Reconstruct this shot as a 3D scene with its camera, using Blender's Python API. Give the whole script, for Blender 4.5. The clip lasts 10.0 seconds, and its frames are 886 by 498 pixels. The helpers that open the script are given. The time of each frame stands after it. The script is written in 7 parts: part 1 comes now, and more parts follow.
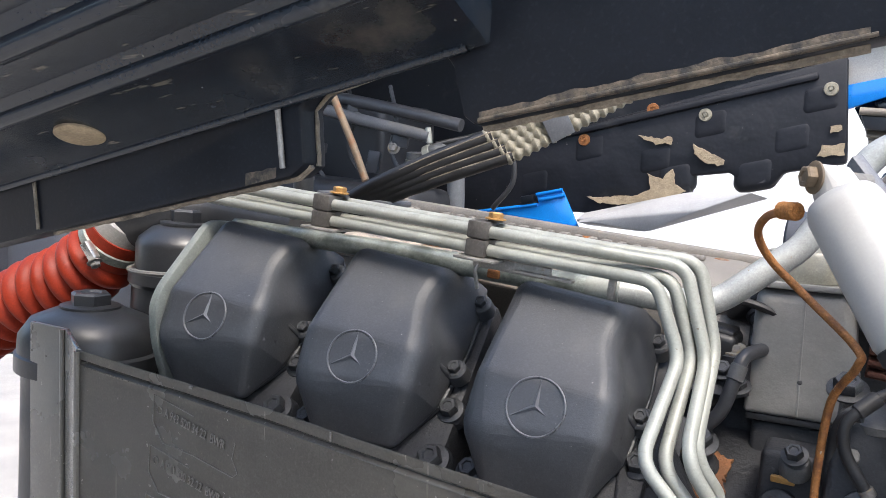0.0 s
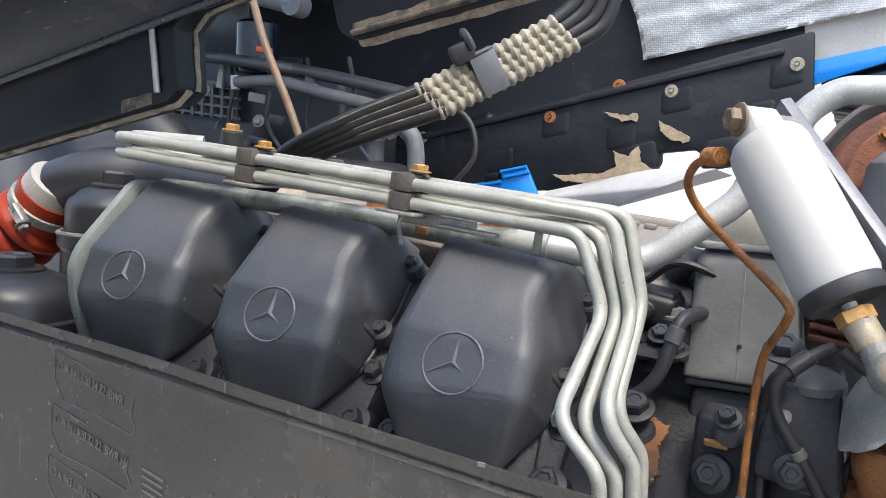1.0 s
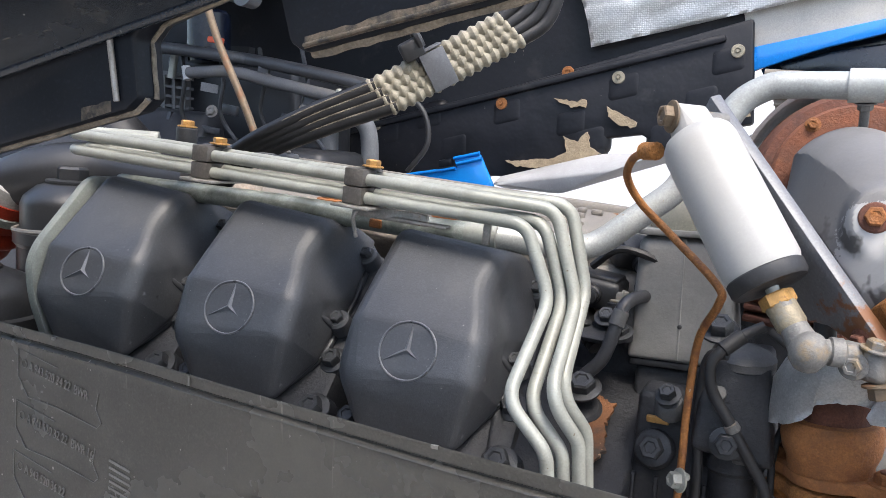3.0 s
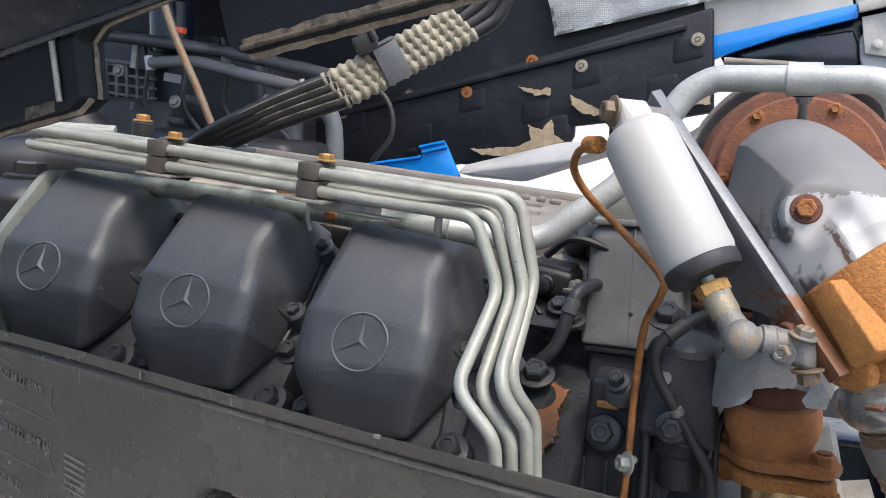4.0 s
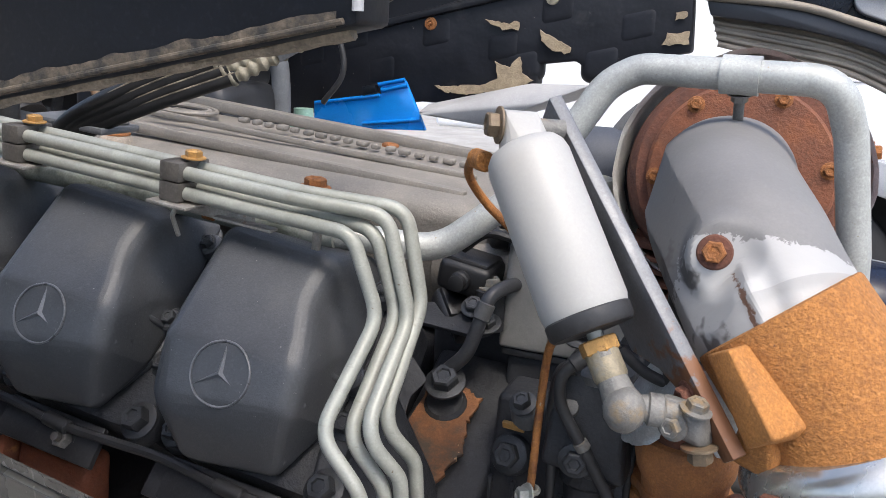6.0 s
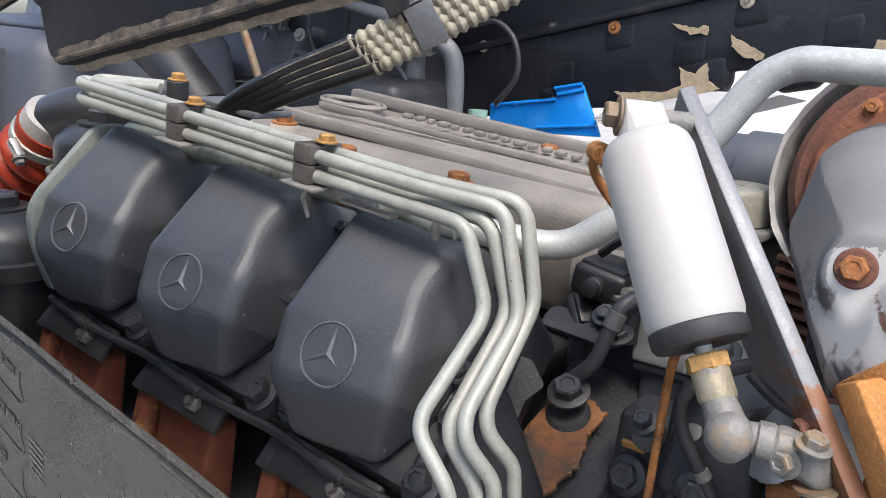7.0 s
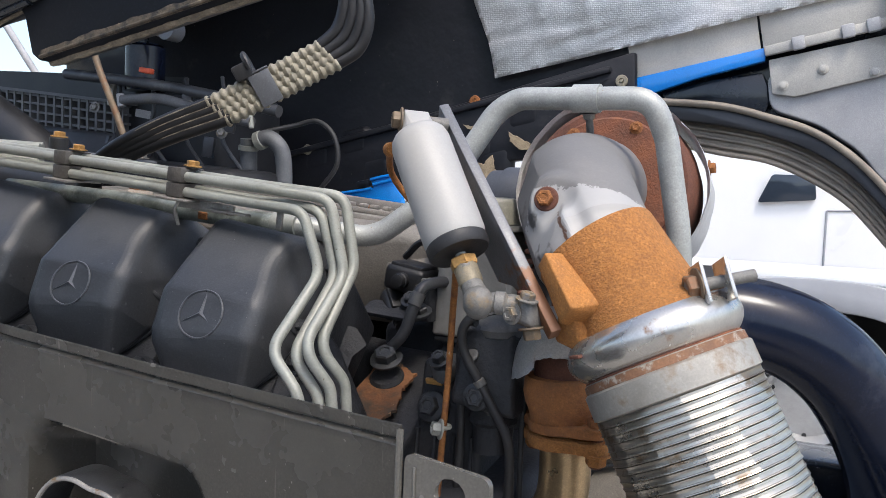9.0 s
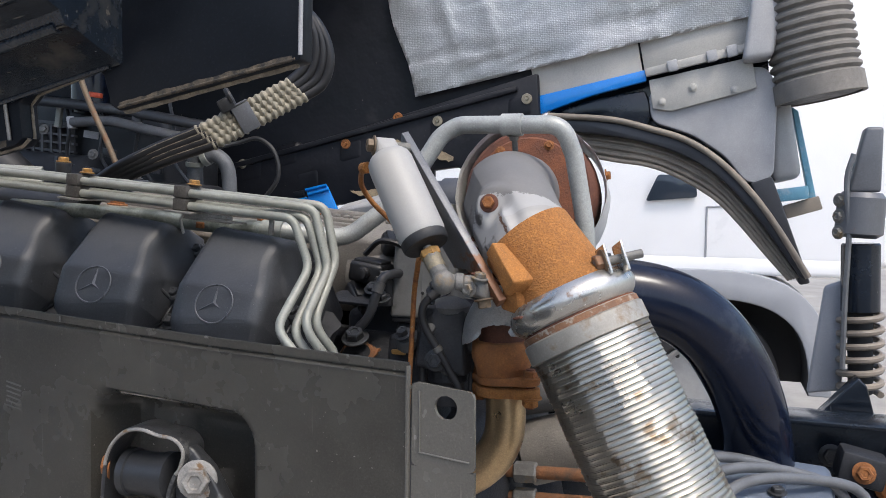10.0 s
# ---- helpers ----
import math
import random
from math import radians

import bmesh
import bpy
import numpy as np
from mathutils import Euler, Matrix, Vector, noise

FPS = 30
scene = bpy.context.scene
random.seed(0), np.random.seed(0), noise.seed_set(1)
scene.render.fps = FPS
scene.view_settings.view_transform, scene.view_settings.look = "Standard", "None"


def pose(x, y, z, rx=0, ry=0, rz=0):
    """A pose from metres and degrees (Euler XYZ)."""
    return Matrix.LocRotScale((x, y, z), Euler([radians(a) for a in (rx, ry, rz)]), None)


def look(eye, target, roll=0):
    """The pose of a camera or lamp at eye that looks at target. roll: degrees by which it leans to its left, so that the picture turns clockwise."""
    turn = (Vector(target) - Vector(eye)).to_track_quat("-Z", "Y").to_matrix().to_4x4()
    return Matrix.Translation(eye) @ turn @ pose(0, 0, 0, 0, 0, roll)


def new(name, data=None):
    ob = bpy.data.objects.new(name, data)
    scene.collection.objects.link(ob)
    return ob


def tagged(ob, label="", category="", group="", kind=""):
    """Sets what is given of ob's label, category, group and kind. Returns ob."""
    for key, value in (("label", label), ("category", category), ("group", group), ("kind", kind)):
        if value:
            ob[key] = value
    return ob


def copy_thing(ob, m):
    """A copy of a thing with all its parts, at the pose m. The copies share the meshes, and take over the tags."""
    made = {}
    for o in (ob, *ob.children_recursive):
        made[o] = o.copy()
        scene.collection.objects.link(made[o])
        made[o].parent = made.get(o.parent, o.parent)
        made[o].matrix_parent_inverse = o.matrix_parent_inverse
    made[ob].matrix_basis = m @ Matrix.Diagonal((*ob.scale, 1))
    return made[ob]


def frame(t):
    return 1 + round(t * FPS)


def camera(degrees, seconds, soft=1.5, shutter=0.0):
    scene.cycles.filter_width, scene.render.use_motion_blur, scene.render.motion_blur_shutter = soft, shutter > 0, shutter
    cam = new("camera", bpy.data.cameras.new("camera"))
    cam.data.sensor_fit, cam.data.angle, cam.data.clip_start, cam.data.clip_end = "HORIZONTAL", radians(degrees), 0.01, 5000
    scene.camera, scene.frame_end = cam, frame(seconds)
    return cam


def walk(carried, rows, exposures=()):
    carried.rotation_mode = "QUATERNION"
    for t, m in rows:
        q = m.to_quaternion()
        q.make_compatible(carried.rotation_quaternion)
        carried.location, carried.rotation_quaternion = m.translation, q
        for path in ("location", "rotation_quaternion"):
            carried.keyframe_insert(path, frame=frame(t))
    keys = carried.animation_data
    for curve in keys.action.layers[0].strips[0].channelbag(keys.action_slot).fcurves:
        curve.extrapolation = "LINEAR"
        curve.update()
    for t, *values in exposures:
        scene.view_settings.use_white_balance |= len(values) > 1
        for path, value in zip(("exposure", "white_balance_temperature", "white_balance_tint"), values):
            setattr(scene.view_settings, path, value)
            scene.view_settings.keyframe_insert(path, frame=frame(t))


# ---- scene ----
cam = camera(56.6, 10.0, 0.9)
EXPOSURES = [(0, 1.82), (1, 1.86), (3.5, 1.67), (5, 1.36), (6.5, 1.54), (7, 1.64), (7.5, 1.60), (8.0, 1.56), (8.5, 1.38), (9, 1.19), (9.5, 1.02), (10, 0.98)]
PATH = [
    (0, (0.382, -0.562, 1.203), (-0.554, 1.197, 1.029), 2.5),
    (0.5, (0.409, -0.524, 1.177), (-0.526, 1.237, 1.024), 2.7),
    (1, (0.419, -0.514, 1.171), (-0.494, 1.256, 0.984), 2.9),
    (1.5, (0.424, -0.515, 1.173), (-0.478, 1.259, 0.98), 2.7),
    (2, (0.43, -0.519, 1.175), (-0.464, 1.259, 0.977), 2.5),
    (3.5, (0.438, -0.54, 1.186), (-0.347, 1.283, 0.942), 2.0),
    (4, (0.456, -0.539, 1.189), (-0.305, 1.292, 0.93), 1.8),
    (4.5, (0.471, -0.534, 1.187), (-0.194, 1.333, 0.916), 1.5),
    (5, (0.483, -0.538, 1.186), (-0.137, 1.343, 0.907), 1.2),
    (5.2, (0.494, -0.542, 1.189), (-0.119, 1.34, 0.906), 1.2),
    (6.3, (0.502, -0.383, 1.274), (-0.394, 1.313, 0.707), 3.0),
    (6.5, (0.502, -0.38, 1.272), (-0.515, 1.246, 0.702), 3.3),
    (7, (0.538, -0.378, 1.247), (-0.618, 1.179, 0.76), 3.4),
    (7.5, (0.569, -0.398, 1.231), (-0.611, 1.145, 0.755), 3.7),
    (8, (0.598, -0.446, 1.198), (-0.614, 1.114, 0.882), 3.7),
    (8.5, (0.635, -0.481, 1.164), (-0.419, 1.211, 1.007), 3.2),
    (9, (0.672, -0.574, 1.154), (-0.173, 1.233, 1.018), 2.3),
    (9.5, (0.69, -0.699, 1.161), (0.043, 1.19, 1.041), 1.3),
    (10, (0.693, -0.789, 1.154), (0.071, 1.108, 1.038), 0.7),
]
walk(cam, [(t, look(eye, target, roll)) for t, eye, target, roll in PATH], EXPOSURES)

# ---- world, sun, exposure ----
SUN_AZ, SUN_EL = 136.0, 60.0
world = bpy.data.worlds.new("sky")
scene.world = world
world.use_nodes = True
wn = world.node_tree.nodes
sky = wn.new("ShaderNodeTexSky")
sky.sky_type = "NISHITA"
sky.sun_disc = False
sky.sun_elevation, sky.sun_rotation = radians(SUN_EL), radians(SUN_AZ)
sky.air_density, sky.dust_density = 1.0, 3.0
wn["Background"].inputs[1].default_value = 0.15
world.node_tree.links.new(sky.outputs[0], wn["Background"].inputs[0])
sun = new("sun", bpy.data.lights.new("sun", "SUN"))
sun.data.energy, sun.data.angle, sun.data.color = 0.95, radians(14.0), (1.0, 0.95, 0.88)
az, el = radians(SUN_AZ), radians(SUN_EL)
to_sun = Vector((math.sin(az) * math.cos(el), math.cos(az) * math.cos(el), math.sin(el)))
sun.matrix_world = look(to_sun * 10, (0, 0, 0))



# ---- materials ----
def mat(name, base, rough=0.5, metal=0.0, var=0.25, scale=30.0, bump=0.1, bscale=None, second=None, amount=0.5,
        sscale=12.0, edge=0.06, speck=None, speck_scale=220.0, speck_at=0.72, rvar=0.15, coat=0.0, grain=0.16, gscale=620.0, grad=None, scratch=None, spec=0.5, bdist=0.002):
    """Base colour varied at two scales, an optional second colour in patches, and specks."""
    m = bpy.data.materials.new(name)
    m.use_nodes = True
    n, l = m.node_tree.nodes, m.node_tree.links
    b = n["Principled BSDF"]
    b.inputs["Metallic"].default_value = metal
    b.inputs["Specular IOR Level"].default_value = spec
    if coat:
        b.inputs["Coat Weight"].default_value = coat
        b.inputs["Coat Roughness"].default_value = 0.15
    tc = n.new("ShaderNodeTexCoord")
    obj = tc.outputs["Object"]

    def noise_tex(sc, detail=5.0, rough_=0.6):
        t = n.new("ShaderNodeTexNoise")
        t.inputs["Scale"].default_value, t.inputs["Detail"].default_value, t.inputs["Roughness"].default_value = sc, detail, rough_
        l.new(obj, t.inputs["Vector"])
        return t.outputs["Fac"]

    def ramp(src, lo, hi, a=0.0, z=1.0):
        r = n.new("ShaderNodeMapRange")
        r.inputs["From Min"].default_value, r.inputs["From Max"].default_value = lo, hi
        r.inputs["To Min"].default_value, r.inputs["To Max"].default_value = a, z
        l.new(src, r.inputs["Value"])
        return r.outputs["Result"]

    def mix(fac, a, c, blend="MIX"):
        x = n.new("ShaderNodeMix")
        x.data_type, x.blend_type = "RGBA", blend
        if isinstance(fac, float):
            x.inputs[0].default_value = fac
        else:
            l.new(fac, x.inputs[0])
        for sock, v in ((x.inputs[6], a), (x.inputs[7], c)):
            if isinstance(v, tuple):
                sock.default_value = (*v, 1)
            else:
                l.new(v, sock)
        return x.outputs[2]

    n1, n2 = noise_tex(scale), noise_tex(scale * 7, 3.0)
    dark, light = tuple(c * (1 - var) for c in base), tuple(min(1.0, c * (1 + var)) for c in base)
    col = mix(ramp(n1, 0.3, 0.7), dark, light)
    col = mix(ramp(n2, 0.35, 0.65, 0.0, 0.35 * min(1.0, var * 2)), col, dark)
    rough_out = ramp(n1, 0.25, 0.75, max(0.03, rough - rvar), min(1.0, rough + rvar))
    gr = noise_tex(gscale, 2.0)
    if grain:
        col = mix(ramp(gr, 0.38, 0.66, 0.0, min(1.0, grain * 2)), col, tuple(c * 0.45 for c in base))
        col = mix(ramp(noise_tex(gscale * 0.6, 2.0), 0.56, 0.74, 0.0, min(1.0, grain * 1.6)), col, tuple(min(1.0, c * 1.7 + 0.012) for c in base))
    if second:
        src = noise_tex(sscale, 8.0, 0.65)
        if grad:
            # the second colour gathers towards one end of the part
            dp = n.new("ShaderNodeVectorMath")
            dp.operation = "DOT_PRODUCT"
            dp.inputs[1].default_value = grad[0]
            l.new(obj, dp.inputs[0])
            ad = n.new("ShaderNodeMath")
            ad.operation = "ADD"
            l.new(src, ad.inputs[0])
            l.new(ramp(dp.outputs["Value"], grad[1], grad[2], -0.25, 0.35), ad.inputs[1])
            src = ad.outputs[0]
        f = ramp(src, amount, amount + edge)
        col = mix(f, col, second)
    if speck:
        col = mix(ramp(noise_tex(speck_scale, 2.0), speck_at, speck_at + 0.03), col, speck)
    if scratch:
        # thin streaks: noise drawn out along one axis
        mp = n.new("ShaderNodeMapping")
        mp.inputs["Scale"].default_value = scratch[0]
        mp.inputs["Rotation"].default_value = (0.0, scratch[3], 0.0)
        l.new(obj, mp.inputs["Vector"])
        st = n.new("ShaderNodeTexNoise")
        st.inputs["Scale"].default_value, st.inputs["Detail"].default_value = 1.0, 3.0
        l.new(mp.outputs[0], st.inputs["Vector"])
        col = mix(ramp(st.outputs["Fac"], scratch[1], scratch[1] + 0.05, 0.0, 0.75), col, scratch[2])
    l.new(col, b.inputs["Base Color"])
    l.new(rough_out, b.inputs["Roughness"])
    if bump:
        bp = n.new("ShaderNodeBump")
        bp.inputs["Strength"].default_value, bp.inputs["Distance"].default_value = bump, bdist
        l.new(noise_tex(bscale or scale * 5, 4.0), bp.inputs["Height"])
        l.new(bp.outputs[0], b.inputs["Normal"])
    return m


M = {}
M["cover"] = mat("cover_plastic", (0.056, 0.058, 0.062), 0.47, var=0.2, scale=14, bump=0.14, bscale=900, second=(0.074, 0.073, 0.071), amount=0.56, sscale=16, edge=0.3, speck=(0.24, 0.23, 0.21), speck_scale=330, speck_at=0.745, grain=0.16)
# slightly worn relief; paler than the cover to paint in its lit edges
M["emblem"] = mat("worn_lightened_relief", (0.115, 0.117, 0.122), 0.34, var=0.25, scale=90, bump=0.05)
M["zinc"] = mat("galvanised_steel", (0.315, 0.322, 0.285), 0.52, 0.2, var=0.18, scale=40, bump=0.06, second=(0.21, 0.215, 0.18), amount=0.54, sscale=26, edge=0.25, speck=(0.17, 0.14, 0.10), speck_scale=240, speck_at=0.735, grain=0.09, scratch=((7.0, 160.0, 160.0), 0.66, (0.22, 0.225, 0.19), 0.09), rvar=0.1)
M["zinc_pale"] = mat("pale_galvanised_steel", (0.38, 0.39, 0.37), 0.48, 0.25, var=0.15, scale=40, bump=0.08, second=(0.30, 0.31, 0.28), amount=0.55, sscale=30, edge=0.15, speck=(0.28, 0.24, 0.18), speck_scale=240, speck_at=0.73)
M["zinc_green"] = mat("tarnished_zinc", (0.30, 0.32, 0.28), 0.42, 0.5, var=0.35, scale=50, bump=0.1, second=(0.13, 0.14, 0.12), amount=0.5, sscale=30, edge=0.15)
M["bracket_zinc"] = mat("worn_bracket_zinc", (0.33, 0.31, 0.28), 0.5, 0.5, var=0.3, scale=70, bump=0.15, second=(0.2, 0.12, 0.06), amount=0.6, sscale=60)
M["clamp"] = mat("clamp_dark_steel", (0.11, 0.10, 0.09), 0.5, 0.3, var=0.3, scale=80, bump=0.15, second=(0.2, 0.14, 0.08), amount=0.62, sscale=90)
M["brass"] = mat("yellow_zinc_bolt", (0.42, 0.235, 0.075), 0.5, 0.4, var=0.3, scale=200, bump=0.2, second=(0.25, 0.13, 0.05), amount=0.6, sscale=200)
M["white"] = mat("white_enamel", (0.35, 0.342, 0.324), 0.5, grain=0.04, var=0.03, scale=12, bump=0.02, speck=(0.55, 0.53, 0.5), speck_scale=250, speck_at=0.78, rvar=0.06)
M["rubber"] = mat("black_rubber", (0.022, 0.022, 0.023), 0.55, var=0.3, scale=50, bump=0.12, second=(0.06, 0.058, 0.055), amount=0.6, sscale=30, edge=0.2)
M["hose"] = mat("dusty_rubber_hose", (0.010, 0.010, 0.011), 0.48, var=0.3, scale=40, bump=0.15, bscale=500, second=(0.024, 0.022, 0.019), amount=0.58, sscale=22, edge=0.2)
M["grey_hose"] = mat("grey_plastic_tube", (0.125, 0.13, 0.136), 0.45, var=0.25, scale=30, bump=0.08)
M["rust"] = mat("orange_rust", (0.365, 0.152, 0.040), 0.92, var=0.18, scale=150, bump=1.0, bscale=420, grain=0.28, gscale=560, second=(0.30, 0.105, 0.02), amount=0.62, sscale=14, edge=0.2, speck=(0.17, 0.07, 0.03), speck_scale=260, speck_at=0.735, rvar=0.08)
M["rust_box"] = mat("smooth_orange_rust", (0.40, 0.168, 0.042), 0.85, var=0.25, scale=60, bump=0.5, bscale=420, grain=0.25, second=(0.30, 0.105, 0.02), amount=0.62, sscale=40, edge=0.15)
M["rust_dark"] = mat("dark_rust", (0.13, 0.05, 0.03), 0.85, var=0.4, scale=45, bump=0.6, bscale=350, second=(0.26, 0.11, 0.045), amount=0.58, sscale=18, edge=0.18)
M["rust_flange"] = mat("red_brown_rust", (0.165, 0.060, 0.030), 0.85, var=0.35, scale=60, bump=0.7, bscale=380, second=(0.235, 0.088, 0.034), amount=0.55, sscale=25, edge=0.2)
M["rust_runner"] = mat("red_runner_rust", (0.17, 0.050, 0.022), 0.8, var=0.35, scale=40, bump=0.5, bscale=300, second=(0.55, 0.26, 0.06), amount=0.57, sscale=14, edge=0.15, grain=0.12)
M["rust_scale"] = mat("flaking_rust", (0.20, 0.085, 0.035), 0.85, var=0.4, scale=40, bump=0.6, bscale=350, second=(0.07, 0.05, 0.035), amount=0.50, sscale=28, edge=0.15, speck=(0.36, 0.22, 0.12), speck_scale=120, speck_at=0.70)
M["rust_bolt"] = mat("rusted_bolt", (0.26, 0.10, 0.03), 0.85, var=0.4, scale=150, bump=0.6, bscale=600)
M["shield_sheet"] = mat("bright_torn_sheet", (0.66, 0.655, 0.635), 0.4, 0.4, var=0.2, scale=30, bump=0.15, bscale=160, second=(0.25, 0.22, 0.18), amount=0.62, sscale=30, edge=0.1, speck=(0.14, 0.12, 0.1), speck_scale=70, speck_at=0.74)
M["shield_edge"] = mat("bright_shield_rim", (0.58, 0.58, 0.565), 0.45, 0.15, var=0.2, scale=60, bump=0.1, second=(0.25, 0.17, 0.1), amount=0.66, sscale=40)
M["band"] = mat("stainless_band", (0.50, 0.485, 0.45), 0.27, 0.8, var=0.2, scale=25, bump=0.06, second=(0.26, 0.13, 0.06), amount=0.635, sscale=42, edge=0.08, grain=0.08)
M["flex"] = mat("stainless_flex", (0.50, 0.465, 0.40), 0.31, 0.92, var=0.3, scale=14, bump=0.05, second=(0.27, 0.205, 0.14), amount=0.55, sscale=24, edge=0.06, grain=0.05, rvar=0.08)
M["collar"] = mat("dirty_weld_collar", (0.33, 0.31, 0.27), 0.45, 0.35, var=0.2, scale=30, bump=0.08, second=(0.22, 0.15, 0.09), amount=0.54, sscale=34, edge=0.14, grain=0.10, rvar=0.1)
M["rust_seam"] = mat("browned_seam", (0.21, 0.105, 0.055), 0.75, var=0.35, scale=60, bump=0.4, second=(0.34, 0.30, 0.25), amount=0.53, sscale=75, edge=0.08)
M["rust_mid"] = mat("brown_orange_rust", (0.32, 0.126, 0.040), 0.85, var=0.3, scale=60, bump=0.6, bscale=380, grain=0.2, second=(0.17, 0.062, 0.028), amount=0.54, sscale=24, edge=0.2)
M["brown_pipe"] = mat("heat_tinted_pipe", (0.50, 0.36, 0.20), 0.34, 0.8, var=0.3, scale=12, bump=0.08, second=(0.26, 0.14, 0.075), amount=0.56, sscale=9, edge=0.25)
M["panel"] = mat("black_shield_plastic", (0.094, 0.089, 0.076), 0.25, spec=0.9, var=0.25, scale=9, bump=0.05, bscale=600, second=(0.128, 0.120, 0.100), amount=0.55, sscale=9, edge=0.3, speck=(0.34, 0.32, 0.28), speck_scale=210, speck_at=0.725, rvar=0.12, scratch=((260.0, 260.0, 9.0), 0.70, (0.26, 0.245, 0.21), 0.05))
M["worn_black"] = mat("worn_black_steel", (0.035, 0.036, 0.038), 0.42, 0.2, var=0.35, scale=40, bump=0.2, second=(0.17, 0.165, 0.15), amount=0.60, sscale=35, edge=0.12)
M["relief"] = mat("panel_relief", (0.125, 0.119, 0.104), 0.5, var=0.2, scale=80, bump=0.0)
M["cab"] = mat("cab_black_paint", (0.008, 0.012, 0.019), 0.22, var=0.4, scale=10, bump=0.04, bscale=260, second=(0.050, 0.050, 0.049), amount=0.60, sscale=9, edge=0.2, speck=(0.2, 0.19, 0.165), speck_scale=150, speck_at=0.765, scratch=((190.0, 190.0, 7.0), 0.72, (0.10, 0.095, 0.08), 1.35))
# sill copy of the cab paint, darkened and dulled to cut its reflected light
M["sill_black"] = mat("dull_black_sill", (0.006, 0.008, 0.012), 0.42, spec=0.22, var=0.4, scale=10, bump=0.05, bscale=260, second=(0.022, 0.022, 0.022), amount=0.62, sscale=12, edge=0.25, speck=(0.15, 0.14, 0.12), speck_scale=150, speck_at=0.775)
# dust specks; tan streaks and pale patches stand in for reflected ground light
M["soffit"] = mat("dusty_reflecting_soffit_paint", (0.012, 0.018, 0.027), 0.24, var=0.4, scale=7, bump=0.05, bscale=120, second=(0.085, 0.080, 0.070), amount=0.58, sscale=9, edge=0.22, speck=(0.24, 0.22, 0.19), speck_scale=150, speck_at=0.755, scratch=((5.0, 150.0, 150.0), 0.66, (0.14, 0.125, 0.10), 0.23))
M["dirt_film"] = mat("thin_dirt_film", (0.105, 0.085, 0.062), 0.9, var=0.5, scale=70, bump=0.4, bscale=400, second=(0.025, 0.024, 0.022), amount=0.46, sscale=120, edge=0.15)
M["dirt"] = mat("dirt_crust", (0.20, 0.17, 0.13), 0.95, var=0.5, scale=80, bump=0.9, bscale=350, second=(0.05, 0.046, 0.04), amount=0.52, sscale=60, edge=0.2)
M["wall"] = mat("insulation_board", (0.008, 0.009, 0.013), 0.55, spec=0.3, var=0.4, scale=14, bump=0.45, bscale=9, bdist=0.010, second=(0.035, 0.035, 0.036), amount=0.6, sscale=12, edge=0.2, speck=(0.12, 0.11, 0.095), speck_scale=110, speck_at=0.755)
M["foam"] = mat("torn_foam", (0.33, 0.26, 0.17), 0.95, var=0.3, scale=60, bump=0.9, bscale=250, second=(0.25, 0.19, 0.12), amount=0.58, sscale=70, edge=0.15)
M["blue"] = mat("blue_cab_paint", (0.005, 0.20, 0.65), 0.26, var=0.08, scale=10, bump=0.0, rvar=0.05, coat=0.5)
M["teal"] = mat("faded_teal_edge", (0.16, 0.38, 0.50), 0.4, var=0.2, scale=20, bump=0.05, second=(0.45, 0.50, 0.50), amount=0.54, sscale=18, edge=0.15)
M["plate"] = mat("weathered_grey_plate", (0.45, 0.435, 0.40), 0.7, 0.1, var=0.15, scale=14, bump=0.15, second=(0.40, 0.37, 0.325), amount=0.58, sscale=9, edge=0.25, speck=(0.16, 0.12, 0.09), speck_scale=140, speck_at=0.77)
M["guard"] = mat("grey_guard_plastic", (0.37, 0.37, 0.375), 0.6, var=0.2, scale=9, bump=0.12, second=(0.25, 0.25, 0.255), amount=0.56, sscale=5, edge=0.3)
M["arch"] = mat("arch_rubber", (0.23, 0.195, 0.155), 0.55, var=0.35, scale=10, bump=0.2, second=(0.30, 0.255, 0.20), amount=0.55, sscale=8, edge=0.25)
M["lip"] = mat("arch_lip_rubber", (0.030, 0.032, 0.038), 0.5, var=0.3, scale=10, bump=0.15, second=(0.075, 0.072, 0.07), amount=0.58, sscale=8, edge=0.25)
M["bellows"] = mat("dusty_bellows", (0.20, 0.185, 0.165), 0.75, var=0.25, scale=25, bump=0.2, second=(0.075, 0.07, 0.065), amount=0.55, sscale=14, edge=0.3)
M["red"] = mat("red_silicone", (0.25, 0.026, 0.010), 0.5, spec=0.2, var=0.25, scale=25, bump=0.06, second=(0.16, 0.022, 0.014), amount=0.6, sscale=12, edge=0.3)
M["fitting"] = mat("beige_fitting", (0.26, 0.235, 0.175), 0.55, var=0.3, scale=70, bump=0.3, second=(0.17, 0.145, 0.095), amount=0.57, sscale=60, edge=0.2)
M["cast"] = mat("grey_casting", (0.100, 0.100, 0.099), 0.6, 0.1, var=0.3, scale=30, bump=0.2, bscale=300, second=(0.044, 0.042, 0.041), amount=0.55, sscale=18, edge=0.25)
M["tower_cast"] = mat("dusty_aluminium_casting", (0.215, 0.210, 0.198), 0.6, 0.15, var=0.22, scale=22, bump=0.2, bscale=300, second=(0.150, 0.146, 0.136), amount=0.56, sscale=16, edge=0.3, grain=0.06)
M["cap_plastic"] = mat("yellowed_plastic", (0.215, 0.207, 0.165), 0.35, var=0.3, scale=30, bump=0.08, second=(0.19, 0.185, 0.16), amount=0.52, sscale=24, edge=0.3)
